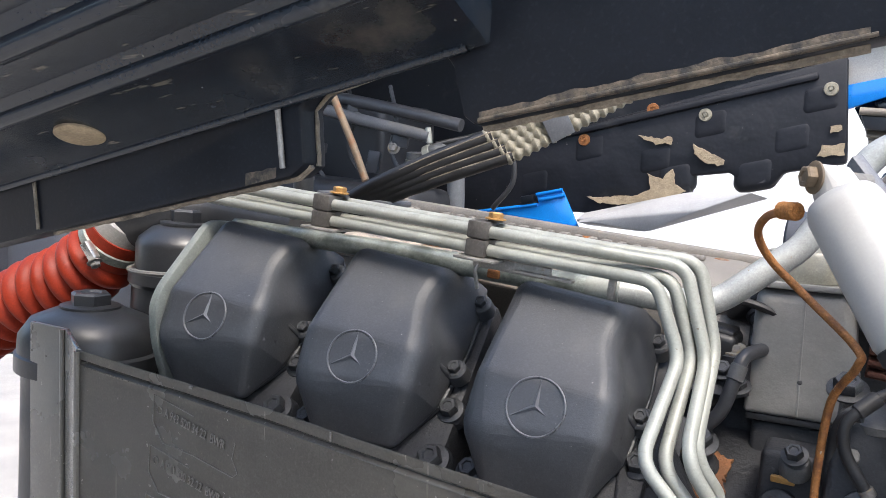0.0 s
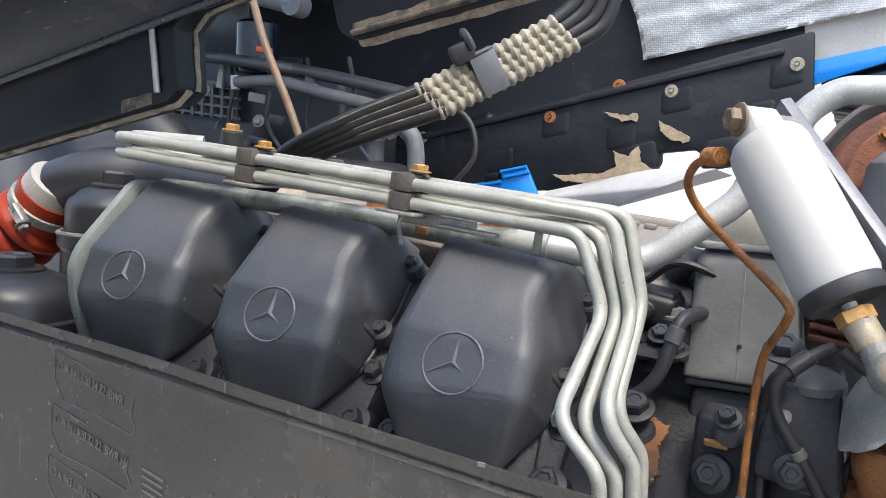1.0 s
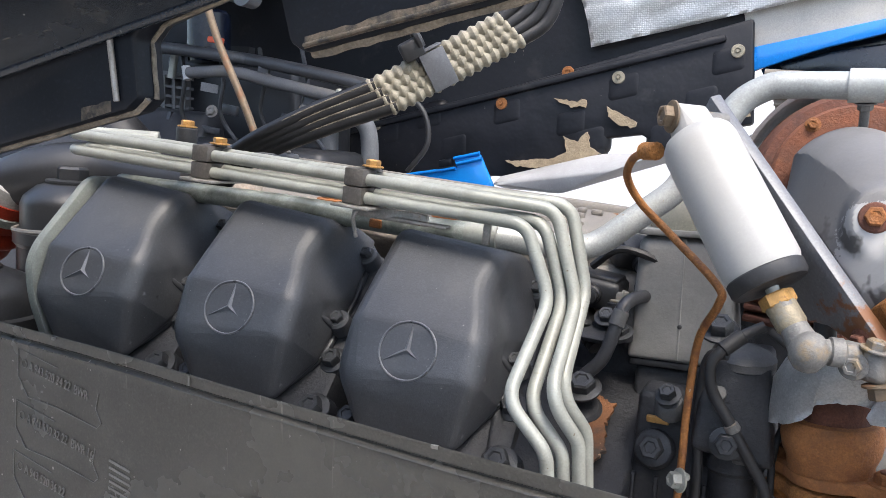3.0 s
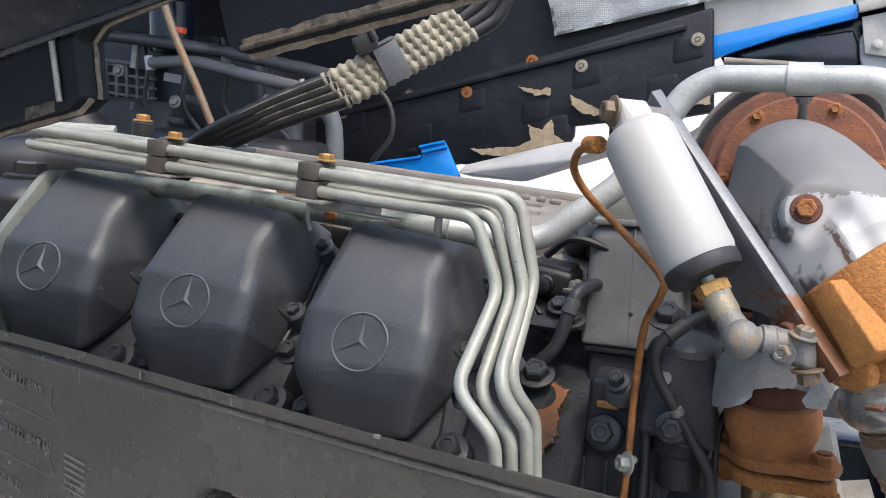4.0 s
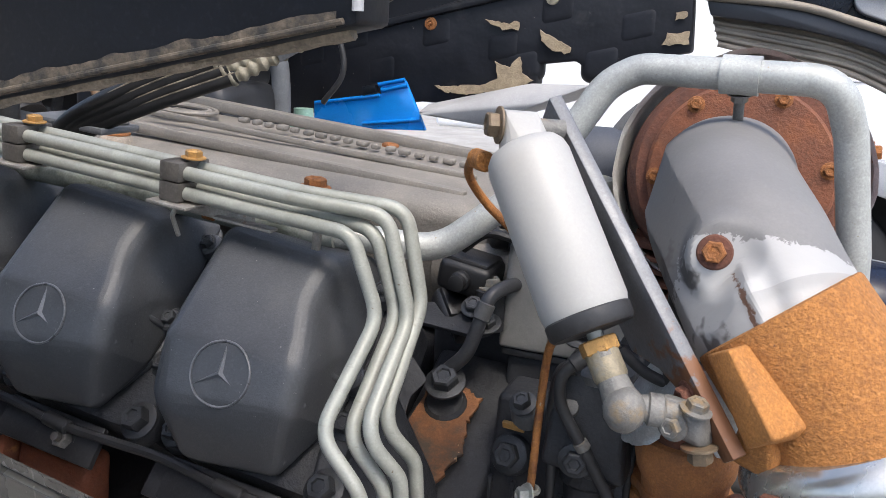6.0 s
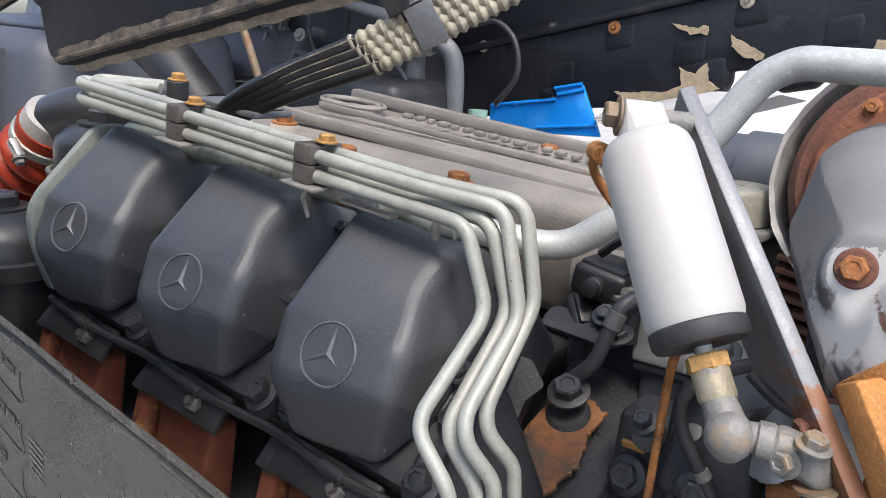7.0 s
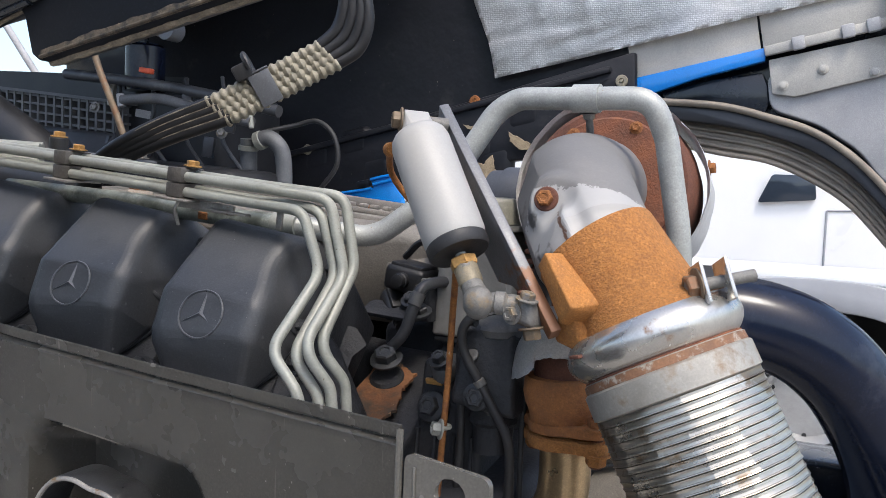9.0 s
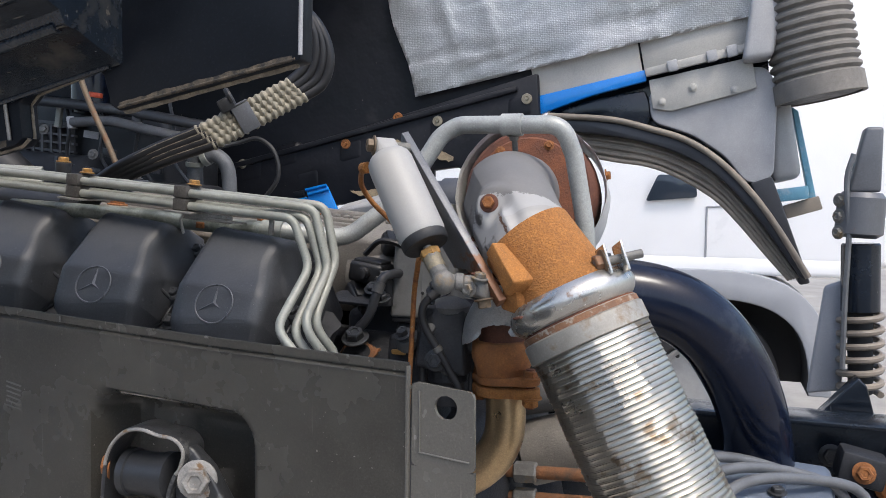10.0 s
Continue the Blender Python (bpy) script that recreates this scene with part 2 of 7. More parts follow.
M["cast_dark"] = mat("dark_engine_block", (0.026, 0.027, 0.030), 0.55, 0.1, spec=0.4, var=0.4, scale=28, bump=0.5, bscale=220, second=(0.060, 0.056, 0.052), amount=0.6, sscale=20, edge=0.2)
M["plate_dark"] = mat("dark_clamp_plate", (0.034, 0.034, 0.036), 0.5, 0.2, var=0.3, scale=40, bump=0.15, second=(0.05, 0.04, 0.03), amount=0.6, sscale=30, edge=0.2)
M["black_bolt"] = mat("black_oxide_bolt", (0.05, 0.052, 0.055), 0.45, 0.4, var=0.3, scale=120, bump=0.25)
M["bar_steel"] = mat("bar_steel", (0.15, 0.155, 0.165), 0.45, 0.2, var=0.15, scale=30, bump=0.15, second=(0.16, 0.07, 0.032), amount=0.58, sscale=75, edge=0.08, grad=((0.57, -0.26, -0.77), -0.005, 0.09))
M["steel"] = mat("grey_painted_steel", (0.125, 0.13, 0.14), 0.45, 0.2, var=0.12, scale=30, bump=0.08, second=(0.17, 0.075, 0.045), amount=0.64, sscale=22, edge=0.08)
M["cover_edge_pale"] = mat("pale_cover_edge", (0.185, 0.20, 0.18), 0.6, var=0.2, scale=40, bump=0.1, second=(0.12, 0.125, 0.11), amount=0.58, sscale=30, edge=0.2)
M["collar_pale"] = mat("pale_plastic_collar", (0.30, 0.29, 0.27), 0.55, var=0.2, scale=40, bump=0.1, second=(0.2, 0.185, 0.16), amount=0.56, sscale=25, edge=0.25)
M["joint"] = mat("oxidised_joint", (0.165, 0.160, 0.148), 0.6, 0.2, var=0.3, scale=60, bump=0.35, second=(0.23, 0.165, 0.09), amount=0.56, sscale=45, edge=0.12)
M["intake"] = mat("aluminium_manifold", (0.225, 0.206, 0.180), 0.62, 0.25, var=0.2, scale=25, bump=0.35, bscale=320, second=(0.165, 0.150, 0.132), amount=0.58, sscale=14, edge=0.25, speck=(0.4, 0.38, 0.35), speck_scale=200, speck_at=0.76)
M["rusty_rod"] = mat("rust_speckled_rod", (0.17, 0.125, 0.08), 0.6, 0.2, var=0.3, scale=60, bump=0.2, second=(0.20, 0.085, 0.035), amount=0.52, sscale=50, edge=0.15)
M["line_rust"] = mat("rusty_orange_line", (0.34, 0.135, 0.035), 0.65, var=0.4, scale=70, bump=0.6, bscale=420, grain=0.25, second=(0.17, 0.062, 0.024), amount=0.52, sscale=55, edge=0.15, speck=(0.42, 0.33, 0.24), speck_scale=190, speck_at=0.70)
M["sleeve"] = mat("yellowed_sleeve", (0.235, 0.20, 0.135), 0.55, 0.2, var=0.3, scale=90, bump=0.15, second=(0.21, 0.20, 0.175), amount=0.52, sscale=70, edge=0.12)
M["tan"] = mat("dried_tan_residue", (0.34, 0.29, 0.235), 0.8, var=0.35, scale=40, bump=0.6, second=(0.27, 0.135, 0.05), amount=0.60, sscale=22, edge=0.15, speck=(0.10, 0.085, 0.07), speck_scale=60, speck_at=0.70)
M["can"] = mat("filter_housing", (0.022, 0.023, 0.025), 0.4, var=0.3, scale=20, bump=0.12, second=(0.05, 0.049, 0.046), amount=0.58, sscale=14, edge=0.3)
M["duct"] = mat("grey_blue_duct", (0.050, 0.056, 0.070), 0.62, var=0.12, scale=6, bump=0.04, second=(0.045, 0.05, 0.058), amount=0.6, sscale=4, edge=0.4)
M["pipe_black"] = mat("black_charge_pipe", (0.006, 0.010, 0.024), 0.17, var=0.3, scale=9, bump=0.04, spec=0.3, second=(0.060, 0.064, 0.074), amount=0.56, sscale=9, edge=0.3, rvar=0.1)
# grille plastic lightened, to paint the light that falls on the bars
M["lattice"] = mat("lightened_lattice_plastic", (0.100, 0.100, 0.103), 0.6, var=0.3, scale=25, bump=0.1, second=(0.13, 0.12, 0.10), amount=0.58, sscale=20, edge=0.2)
M["bay_black"] = mat("dull_bay_plastic", (0.040, 0.041, 0.045), 0.42, var=0.35, scale=25, bump=0.15, second=(0.125, 0.122, 0.116), amount=0.58, sscale=22, edge=0.2)
M["grille"] = mat("grille_plastic", (0.02, 0.021, 0.024), 0.5, var=0.3, scale=25, bump=0.1)
M["orange_tag"] = mat("orange_connector", (0.65, 0.10, 0.04), 0.5, var=0.1, scale=50, bump=0.05)
M["gearbox"] = mat("blue_grey_gearbox", (0.13, 0.16, 0.21), 0.5, 0.1, var=0.2, scale=20, bump=0.2, second=(0.08, 0.09, 0.1), amount=0.58, sscale=14, edge=0.2)
M["truck_white"] = mat("white_truck_body", (0.90, 0.90, 0.90), 0.35, var=0.05, scale=3, bump=0.0)
M["truck_grey"] = mat("grey_mudguard", (0.30, 0.31, 0.33), 0.55, var=0.12, scale=4, bump=0.05)
M["tyre"] = mat("tyre_rubber", (0.02, 0.02, 0.021), 0.8, var=0.3, scale=12, bump=0.3)
M["rim"] = mat("painted_rim", (0.36, 0.36, 0.355), 0.45, 0.3, var=0.12, scale=15, bump=0.08, second=(0.3, 0.28, 0.26), amount=0.62, sscale=10, edge=0.2)
M["ground"] = mat("yard_concrete", (0.33, 0.308, 0.275), 0.9, var=0.25, scale=2, bump=0.5, bscale=60, second=(0.39, 0.365, 0.325), amount=0.55, sscale=1.2, edge=0.3)
M["dark_glass"] = mat("dark_glazing", (0.03, 0.04, 0.055), 0.08, var=0.1, scale=3, bump=0.0, rvar=0.02)


def foil_material():
    m = bpy.data.materials.new("woven_foil")
    m.use_nodes = True
    n, l = m.node_tree.nodes, m.node_tree.links
    b = n["Principled BSDF"]
    b.inputs["Metallic"].default_value, b.inputs["Roughness"].default_value = 0.6, 0.33
    tc = n.new("ShaderNodeTexCoord")
    vo = n.new("ShaderNodeTexVoronoi")
    vo.inputs["Scale"].default_value, vo.inputs["Randomness"].default_value = 250, 0.35
    l.new(tc.outputs["Object"], vo.inputs["Vector"])
    no = n.new("ShaderNodeTexNoise")
    no.inputs["Scale"].default_value = 14
    l.new(tc.outputs["Object"], no.inputs["Vector"])
    cr = n.new("ShaderNodeMapRange")
    cr.inputs["From Min"].default_value, cr.inputs["From Max"].default_value = 0.1, 0.6
    l.new(vo.outputs["Distance"], cr.inputs["Value"])
    mx = n.new("ShaderNodeMix")
    mx.data_type = "RGBA"
    mx.inputs[6].default_value, mx.inputs[7].default_value = (0.98, 0.97, 0.95, 1), (0.70, 0.69, 0.675, 1)
    l.new(cr.outputs[0], mx.inputs[0])
    mz = n.new("ShaderNodeMix")
    mz.data_type, mz.blend_type = "RGBA", "MULTIPLY"
    mz.inputs[0].default_value = 0.12
    l.new(mx.outputs[2], mz.inputs[6])
    l.new(no.outputs["Fac"], mz.inputs[7])
    l.new(mz.outputs[2], b.inputs["Base Color"])
    bp = n.new("ShaderNodeBump")
    bp.inputs["Strength"].default_value, bp.inputs["Distance"].default_value, bp.invert = 0.42, 0.002, True
    l.new(vo.outputs["Distance"], bp.inputs["Height"])
    l.new(bp.outputs[0], b.inputs["Normal"])
    return m


M["foil"] = foil_material()


def elbow_material(q, down, right):
    """Grey aluminised sheet with a burnt white patch beside the bolt and a rusty crack below it."""
    m = mat("aluminised_elbow", (0.165, 0.160, 0.155), 0.66, 0.12, var=0.15, scale=20, bump=0.12, bscale=160, second=(0.17, 0.165, 0.16), amount=0.60, sscale=18, edge=0.2, grain=0.05)
    n, l = m.node_tree.nodes, m.node_tree.links
    b = n["Principled BSDF"]
    tc = n.new("ShaderNodeTexCoord")

    def dot(vec, const):
        d = n.new("ShaderNodeVectorMath")
        d.operation = "DOT_PRODUCT"
        d.inputs[1].default_value = vec
        l.new(tc.outputs["Object"], d.inputs[0])
        return calc("ADD", d.outputs["Value"], const)

    def calc(op, a, c):
        x = n.new("ShaderNodeMath")
        x.operation = op
        for sock, v in ((x.inputs[0], a), (x.inputs[1], c)):
            if isinstance(v, float):
                sock.default_value = v
            else:
                l.new(v, sock)
        return x.outputs[0]

    def step(src, lo, hi):
        r = n.new("ShaderNodeMapRange")
        r.inputs["From Min"].default_value, r.inputs["From Max"].default_value = lo, hi
        l.new(src, r.inputs["Value"])
        return r.outputs["Result"]

    def over(fac, col, was):
        x = n.new("ShaderNodeMix")
        x.data_type = "RGBA"
        l.new(fac, x.inputs[0])
        l.new(was, x.inputs[6])
        x.inputs[7].default_value = (*col, 1)
        return x.outputs[2]
    ts = []
    for sc, dt in ((190.0, 7.0), (30.0, 3.0)):
        t = n.new("ShaderNodeTexNoise")
        t.inputs["Scale"].default_value, t.inputs["Detail"].default_value, t.inputs["Roughness"].default_value = sc, dt, 0.7
        l.new(tc.outputs["Object"], t.inputs["Vector"])
        ts.append(t.outputs["Fac"])
    run, off = dot(down, -q.dot(down)), dot(right, -q.dot(right))
    low = calc("ADD", run, 0.026)
    left = calc("ADD", calc("MULTIPLY", off, 0.75), calc("ADD", calc("MULTIPLY", run, 0.8), 0.026))
    edge = calc("SUBTRACT", calc("ADD", calc("MULTIPLY", run, 1.9), 0.016), off)
    near = calc("SUBTRACT", 0.05 + q.y, dot((0.0, 1.0, 0.0), 0.0))
    inside = calc("MINIMUM", calc("MINIMUM", low, left), calc("MINIMUM", edge, near))
    inside = calc("ADD", inside, calc("MULTIPLY", calc("SUBTRACT", ts[0], 0.5), 0.045))
    old = b.inputs["Base Color"].links[0].from_socket
    col = over(step(inside, 0.0, 0.0008), (0.335, 0.33, 0.318), old)
    crack = calc("SUBTRACT", 0.0013, calc("ABSOLUTE", calc("SUBTRACT", off, 0.0), 0.0))
    crack = calc("MINIMUM", calc("ADD", crack, calc("MULTIPLY", calc("SUBTRACT", ts[0], 0.5), 0.012)), calc("MINIMUM", calc("SUBTRACT", run, 0.012), near))
    col = over(step(crack, 0.0, 0.001), (0.13, 0.07, 0.045), col)
    soot = calc("MINIMUM", calc("SUBTRACT", -0.012, calc("ADD", off, calc("MULTIPLY", calc("SUBTRACT", ts[0], 0.5), 0.02))), near)
    soot = calc("MINIMUM", soot, calc("MULTIPLY", calc("SUBTRACT", ts[1], 0.5), 0.1))
    col = over(step(soot, 0.0, 0.006), (0.10, 0.095, 0.09), col)
    l.new(col, b.inputs["Base Color"])
    return m

# ---- building blocks ----
V = Vector


def thing(name, at, label, category, group="", kind=""):
    e = new(name)
    e.location = at
    e.empty_display_size = 0.02
    return tagged(e, label, category, group, kind)


def part(name, bm, material, parent, label="", smooth=38):
    """Link bm, given in world coordinates, as one mesh under a thing or a part."""
    base, p = V((0, 0, 0)), parent
    while p:
        base += p.location
        p = p.parent
    bmesh.ops.translate(bm, verts=bm.verts, vec=-base)
    bmesh.ops.recalc_face_normals(bm, faces=bm.faces)
    lim = radians(smooth)
    for fc in bm.faces:
        fc.smooth = True
    for ed in bm.edges:
        ed.smooth = len(ed.link_faces) == 2 and ed.calc_face_angle(0) < lim
    me = bpy.data.meshes.new(name)
    bm.to_mesh(me)
    bm.free()
    me.materials.append(M[material] if isinstance(material, str) else material)
    ob = new(name, me)
    ob.parent = parent
    if label:
        tagged(ob, label)
    return ob


def join(*bms):
    out = bms[0]
    for b in bms[1:]:
        me = bpy.data.meshes.new("tmp")
        b.to_mesh(me)
        out.from_mesh(me)
        bpy.data.meshes.remove(me)
        b.free()
    return out


def basis(d):
    d = V(d).normalized()
    a = d.cross(V((0, 0, 1)))
    if a.length < 1e-3:
        a = V((1, 0, 0))
    a.normalize()
    return a, a.cross(d).normalized(), d


def rings_bm(rings, cap=True, closed=False):
    """Skin rings of equal point counts."""
    bm = bmesh.new()
    vs = [[bm.verts.new(p) for p in r] for r in rings]
    n = len(vs[0])
    pairs = list(zip(vs, vs[1:])) + ([(vs[-1], vs[0])] if closed else [])
    for r0, r1 in pairs:
        for i in range(n):
            bm.faces.new((r0[i], r0[(i + 1) % n], r1[(i + 1) % n], r1[i]))
    if cap and not closed:
        bm.faces.new(vs[0][::-1])
        bm.faces.new(vs[-1])
    return bm


def lathe(p0, d, profile, n=24, cap=True):
    """profile: rows of distance along d and radius."""
    a, b, d = basis(d)
    p0 = V(p0)
    return rings_bm([[p0 + d * h + (a * math.cos(2 * math.pi * i / n) + b * math.sin(2 * math.pi * i / n)) * max(r, 1e-4)
                      for i in range(n)] for h, r in profile], cap)


def rod(p0, p1, r, n=16, ch=0.0):
    h = (V(p1) - V(p0)).length
    ch = min(ch, h * 0.4)
    prof = [(0, r - ch), (ch, r), (h - ch, r), (h, r - ch)] if ch else [(0, r), (h, r)]
    return lathe(p0, V(p1) - V(p0), prof, n)


def fillet(pts, rad, k=6):
    pts = [V(p) for p in pts]
    out = [pts[0]]
    for i, (a, b, c) in enumerate(zip(pts, pts[1:], pts[2:])):
        rr = rad[i] if isinstance(rad, (list, tuple)) else rad
        u, w = (a - b), (c - b)
        ang = u.angle(w)
        t = min(rr / max(math.tan(ang / 2), 0.05), u.length * 0.49, w.length * 0.49)
        s, e = b + u.normalized() * t, b + w.normalized() * t
        for j in range(k + 1):
            f = j / k
            out.append(s.lerp(b, f).lerp(b.lerp(e, f), f))
    out.append(pts[-1])
    return out


def dense(pts, step):
    pts = [V(p) for p in pts]
    out = [pts[0]]
    for a, b in zip(pts, pts[1:]):
        m = max(1, int((b - a).length / step))
        out += [a.lerp(b, (j + 1) / m) for j in range(m)]
    return out


def spline(pts, k=8):
    pts = [V(p) for p in pts]
    ext = [2 * pts[0] - pts[1]] + pts + [2 * pts[-1] - pts[-2]]
    out = []
    for p0, p1, p2, p3 in zip(ext, ext[1:], ext[2:], ext[3:]):
        for j in range(k):
            t = j / k
            out.append(0.5 * (2 * p1 + (p2 - p0) * t + (2 * p0 - 5 * p1 + 4 * p2 - p3) * t * t + (3 * p1 - p0 - 3 * p2 + p3) * t ** 3))
    out.append(pts[-1])
    return out


def tube(pts, r, n=14, cap=True):
    """Sweep a circle along points; r is a number or a function of the length so far and the total."""
    pts = [V(p) for p in pts]
    keep = [pts[0]]
    for p in pts[1:]:
        if (p - keep[-1]).length > 1e-5:
            keep.append(p)
    pts = keep
    tan = [(pts[min(i + 1, len(pts) - 1)] - pts[max(i - 1, 0)]).normalized() for i in range(len(pts))]
    a, b, _ = basis(tan[0])
    rings, run, total = [], 0.0, sum((q - p).length for p, q in zip(pts, pts[1:]))
    for i, p in enumerate(pts):
        if i:
            run += (p - pts[i - 1]).length
            q = tan[i - 1].rotation_difference(tan[i])
            a = q @ a
        a = (a - tan[i] * a.dot(tan[i])).normalized()
        b = tan[i].cross(a)
        rr = r(run, total) if callable(r) else r
        rings.append([p + (a * math.cos(2 * math.pi * j / n) + b * math.sin(2 * math.pi * j / n)) * rr for j in range(n)])
    return rings_bm(rings, cap)


def bevel(bm, w, seg=2, angle=20):
    es = [e for e in bm.edges if len(e.link_faces) == 2 and e.calc_face_angle(0) > radians(angle)]
    bmesh.ops.bevel(bm, geom=es, offset=w, segments=seg, affect="EDGES", profile=0.5, clamp_overlap=True)
    return bm


def box(c, size, rot=None, bev=0.0, seg=2):
    """A box about c; rot is a 3x3 matrix whose columns are its axes."""
    bm = bmesh.new()
    bmesh.ops.create_cube(bm, size=1.0)
    bmesh.ops.scale(bm, vec=size, verts=bm.verts)
    if bev:
        bevel(bm, bev, seg)
    if rot is not None:
        bmesh.ops.transform(bm, matrix=rot.to_4x4(), verts=bm.verts)
    bmesh.ops.translate(bm, vec=c, verts=bm.verts)
    return bm


def axes(x, y):
    """A turn whose first axis is x, and whose second lies nearest to y."""
    x = V(x).normalized()
    y = V(y)
    y = (y - x * y.dot(x)).normalized()
    z = x.cross(y)
    return Matrix((x, y, z)).transposed()


def prism(poly, o, u, w, depth, bev=0.0, seg=2):
    """A flat polygon in the plane through o along u and w, made depth thick along their cross product."""
    o, u, w = V(o), V(u).normalized(), V(w).normalized()
    nrm = u.cross(w)
    bm = bmesh.new()
    lo = [bm.verts.new(o + u * x + w * y) for x, y in poly]
    hi = [bm.verts.new(o + u * x + w * y + nrm * depth) for x, y in poly]
    bm.faces.new(lo[::-1])
    bm.faces.new(hi)
    k = len(poly)
    for i in range(k):
        bm.faces.new((lo[i], lo[(i + 1) % k], hi[(i + 1) % k], hi[i]))
    bmesh.ops.recalc_face_normals(bm, faces=bm.faces)
    if bev:
        bevel(bm, bev, seg)
    return bm


def round_poly(poly, rad, k=4):
    """Round the corners of a closed flat polygon."""
    out, m = [], len(poly)
    for i in range(m):
        a, b, c = V(poly[i - 1]), V(poly[i]), V(poly[(i + 1) % m])
        t = min(rad, (a - b).length * 0.45, (c - b).length * 0.45)
        s, e = b + (a - b).normalized() * t, b + (c - b).normalized() * t
        for j in range(k + 1):
            f = j / k
            q = s.lerp(b, f).lerp(b.lerp(e, f), f)
            out.append((q.x, q.y))
    return out


def hull(points, bev=0.0, seg=3):
    bm = bmesh.new()
    for p in points:
        bm.verts.new(p)
    r = bmesh.ops.convex_hull(bm, input=bm.verts)
    bmesh.ops.delete(bm, geom=[g for g in r["geom_interior"] if isinstance(g, bmesh.types.BMVert)], context="VERTS")
    bmesh.ops.dissolve_limit(bm, angle_limit=radians(3), verts=bm.verts, edges=bm.edges)
    if bev:
        bevel(bm, bev, seg, 12)
    return bm


def hexbolt(p, d, r, h=None, washer=True):
    """A flanged hexagon head with a dished top, standing on p along d."""
    h = h or r * 0.8
    a, b, d = basis(d)
    p = V(p)

    def hexring(z, rr):
        return [p + d * z + (a * math.cos(math.pi * i / 3) + b * math.sin(math.pi * i / 3)) * rr for i in range(6)]
    bm = rings_bm([hexring(0, r), hexring(h * 0.85, r), hexring(h, r * 0.86), hexring(h, r * 0.55), hexring(h * 0.88, r * 0.45)])
    if washer:
        bm = join(bm, lathe(p - d * 0.0005, d, [(0, r * 1.45), (h * 0.16, r * 1.45), (h * 0.24, r * 1.25)], 20))
    return bm


def crumple(bm, amp, scale, seed=0.0):
    off = V((seed, seed * 1.7, -seed))
    for v in bm.verts:
        v.co += noise.noise_vector(v.co * scale + off) * amp
    return bm



from mathutils import geometry

# ---- engine: the near cylinder bank ----
EX = V((0.996, 0.0, -0.0892))
EZ = V((0.0892, 0.0, 0.996))
EY = V((0, 1, 0))
UB, VB = V((0, 0.7071, 0.7071)), V((0, -0.7071, 0.7071))
ROW = V((0, 0, 1.05))
PITCH = 0.165


def bank(c, s, u, v):
    return c + EX * s + UB * u + VB * v


def star_bm(c, right, up, n, r, h):
    """Three tapered points rising to a ridge."""
    bm = bmesh.new()
    top = bm.verts.new(c + n * h)
    ring = []
    for i in range(6):
        a = math.pi / 2 + 0.05 + i * math.pi / 3
        rr = r if i % 2 == 0 else r * 0.14
        ring.append(bm.verts.new(c + (right * math.cos(a) + up * math.sin(a)) * rr - n * 0.0005))
    for i in range(6):
        bm.faces.new((top, ring[i], ring[(i + 1) % 6]))
    return bm


def round_hull(points, r, step=0.007):
    """The convex skin of balls of radius r about the points, cut fine enough to shade smoothly."""
    bm = bmesh.new()
    ball = bmesh.new()
    bmesh.ops.create_icosphere(ball, subdivisions=3, radius=1.0)
    unit = [v.co.copy() for v in ball.verts]
    ball.free()
    for p in points:
        p, rr = (p[0], p[1]) if isinstance(p, tuple) else (p, r)
        for u in unit:
            bm.verts.new(p + u * rr)
    g = bmesh.ops.convex_hull(bm, input=bm.verts)
    bmesh.ops.delete(bm, geom=[v for v in g["geom_interior"] if isinstance(v, bmesh.types.BMVert)], context="VERTS")
    loose = [v for v in bm.verts if not v.link_faces]
    bmesh.ops.delete(bm, geom=loose, context="VERTS")
    for _ in range(5):
        bmesh.ops.subdivide_edges(bm, edges=[ed for ed in bm.edges if ed.calc_length() > step], cuts=1, use_grid_fill=False)
        bmesh.ops.triangulate(bm, faces=[f for f in bm.faces if len(f.verts) > 3])
    return bm


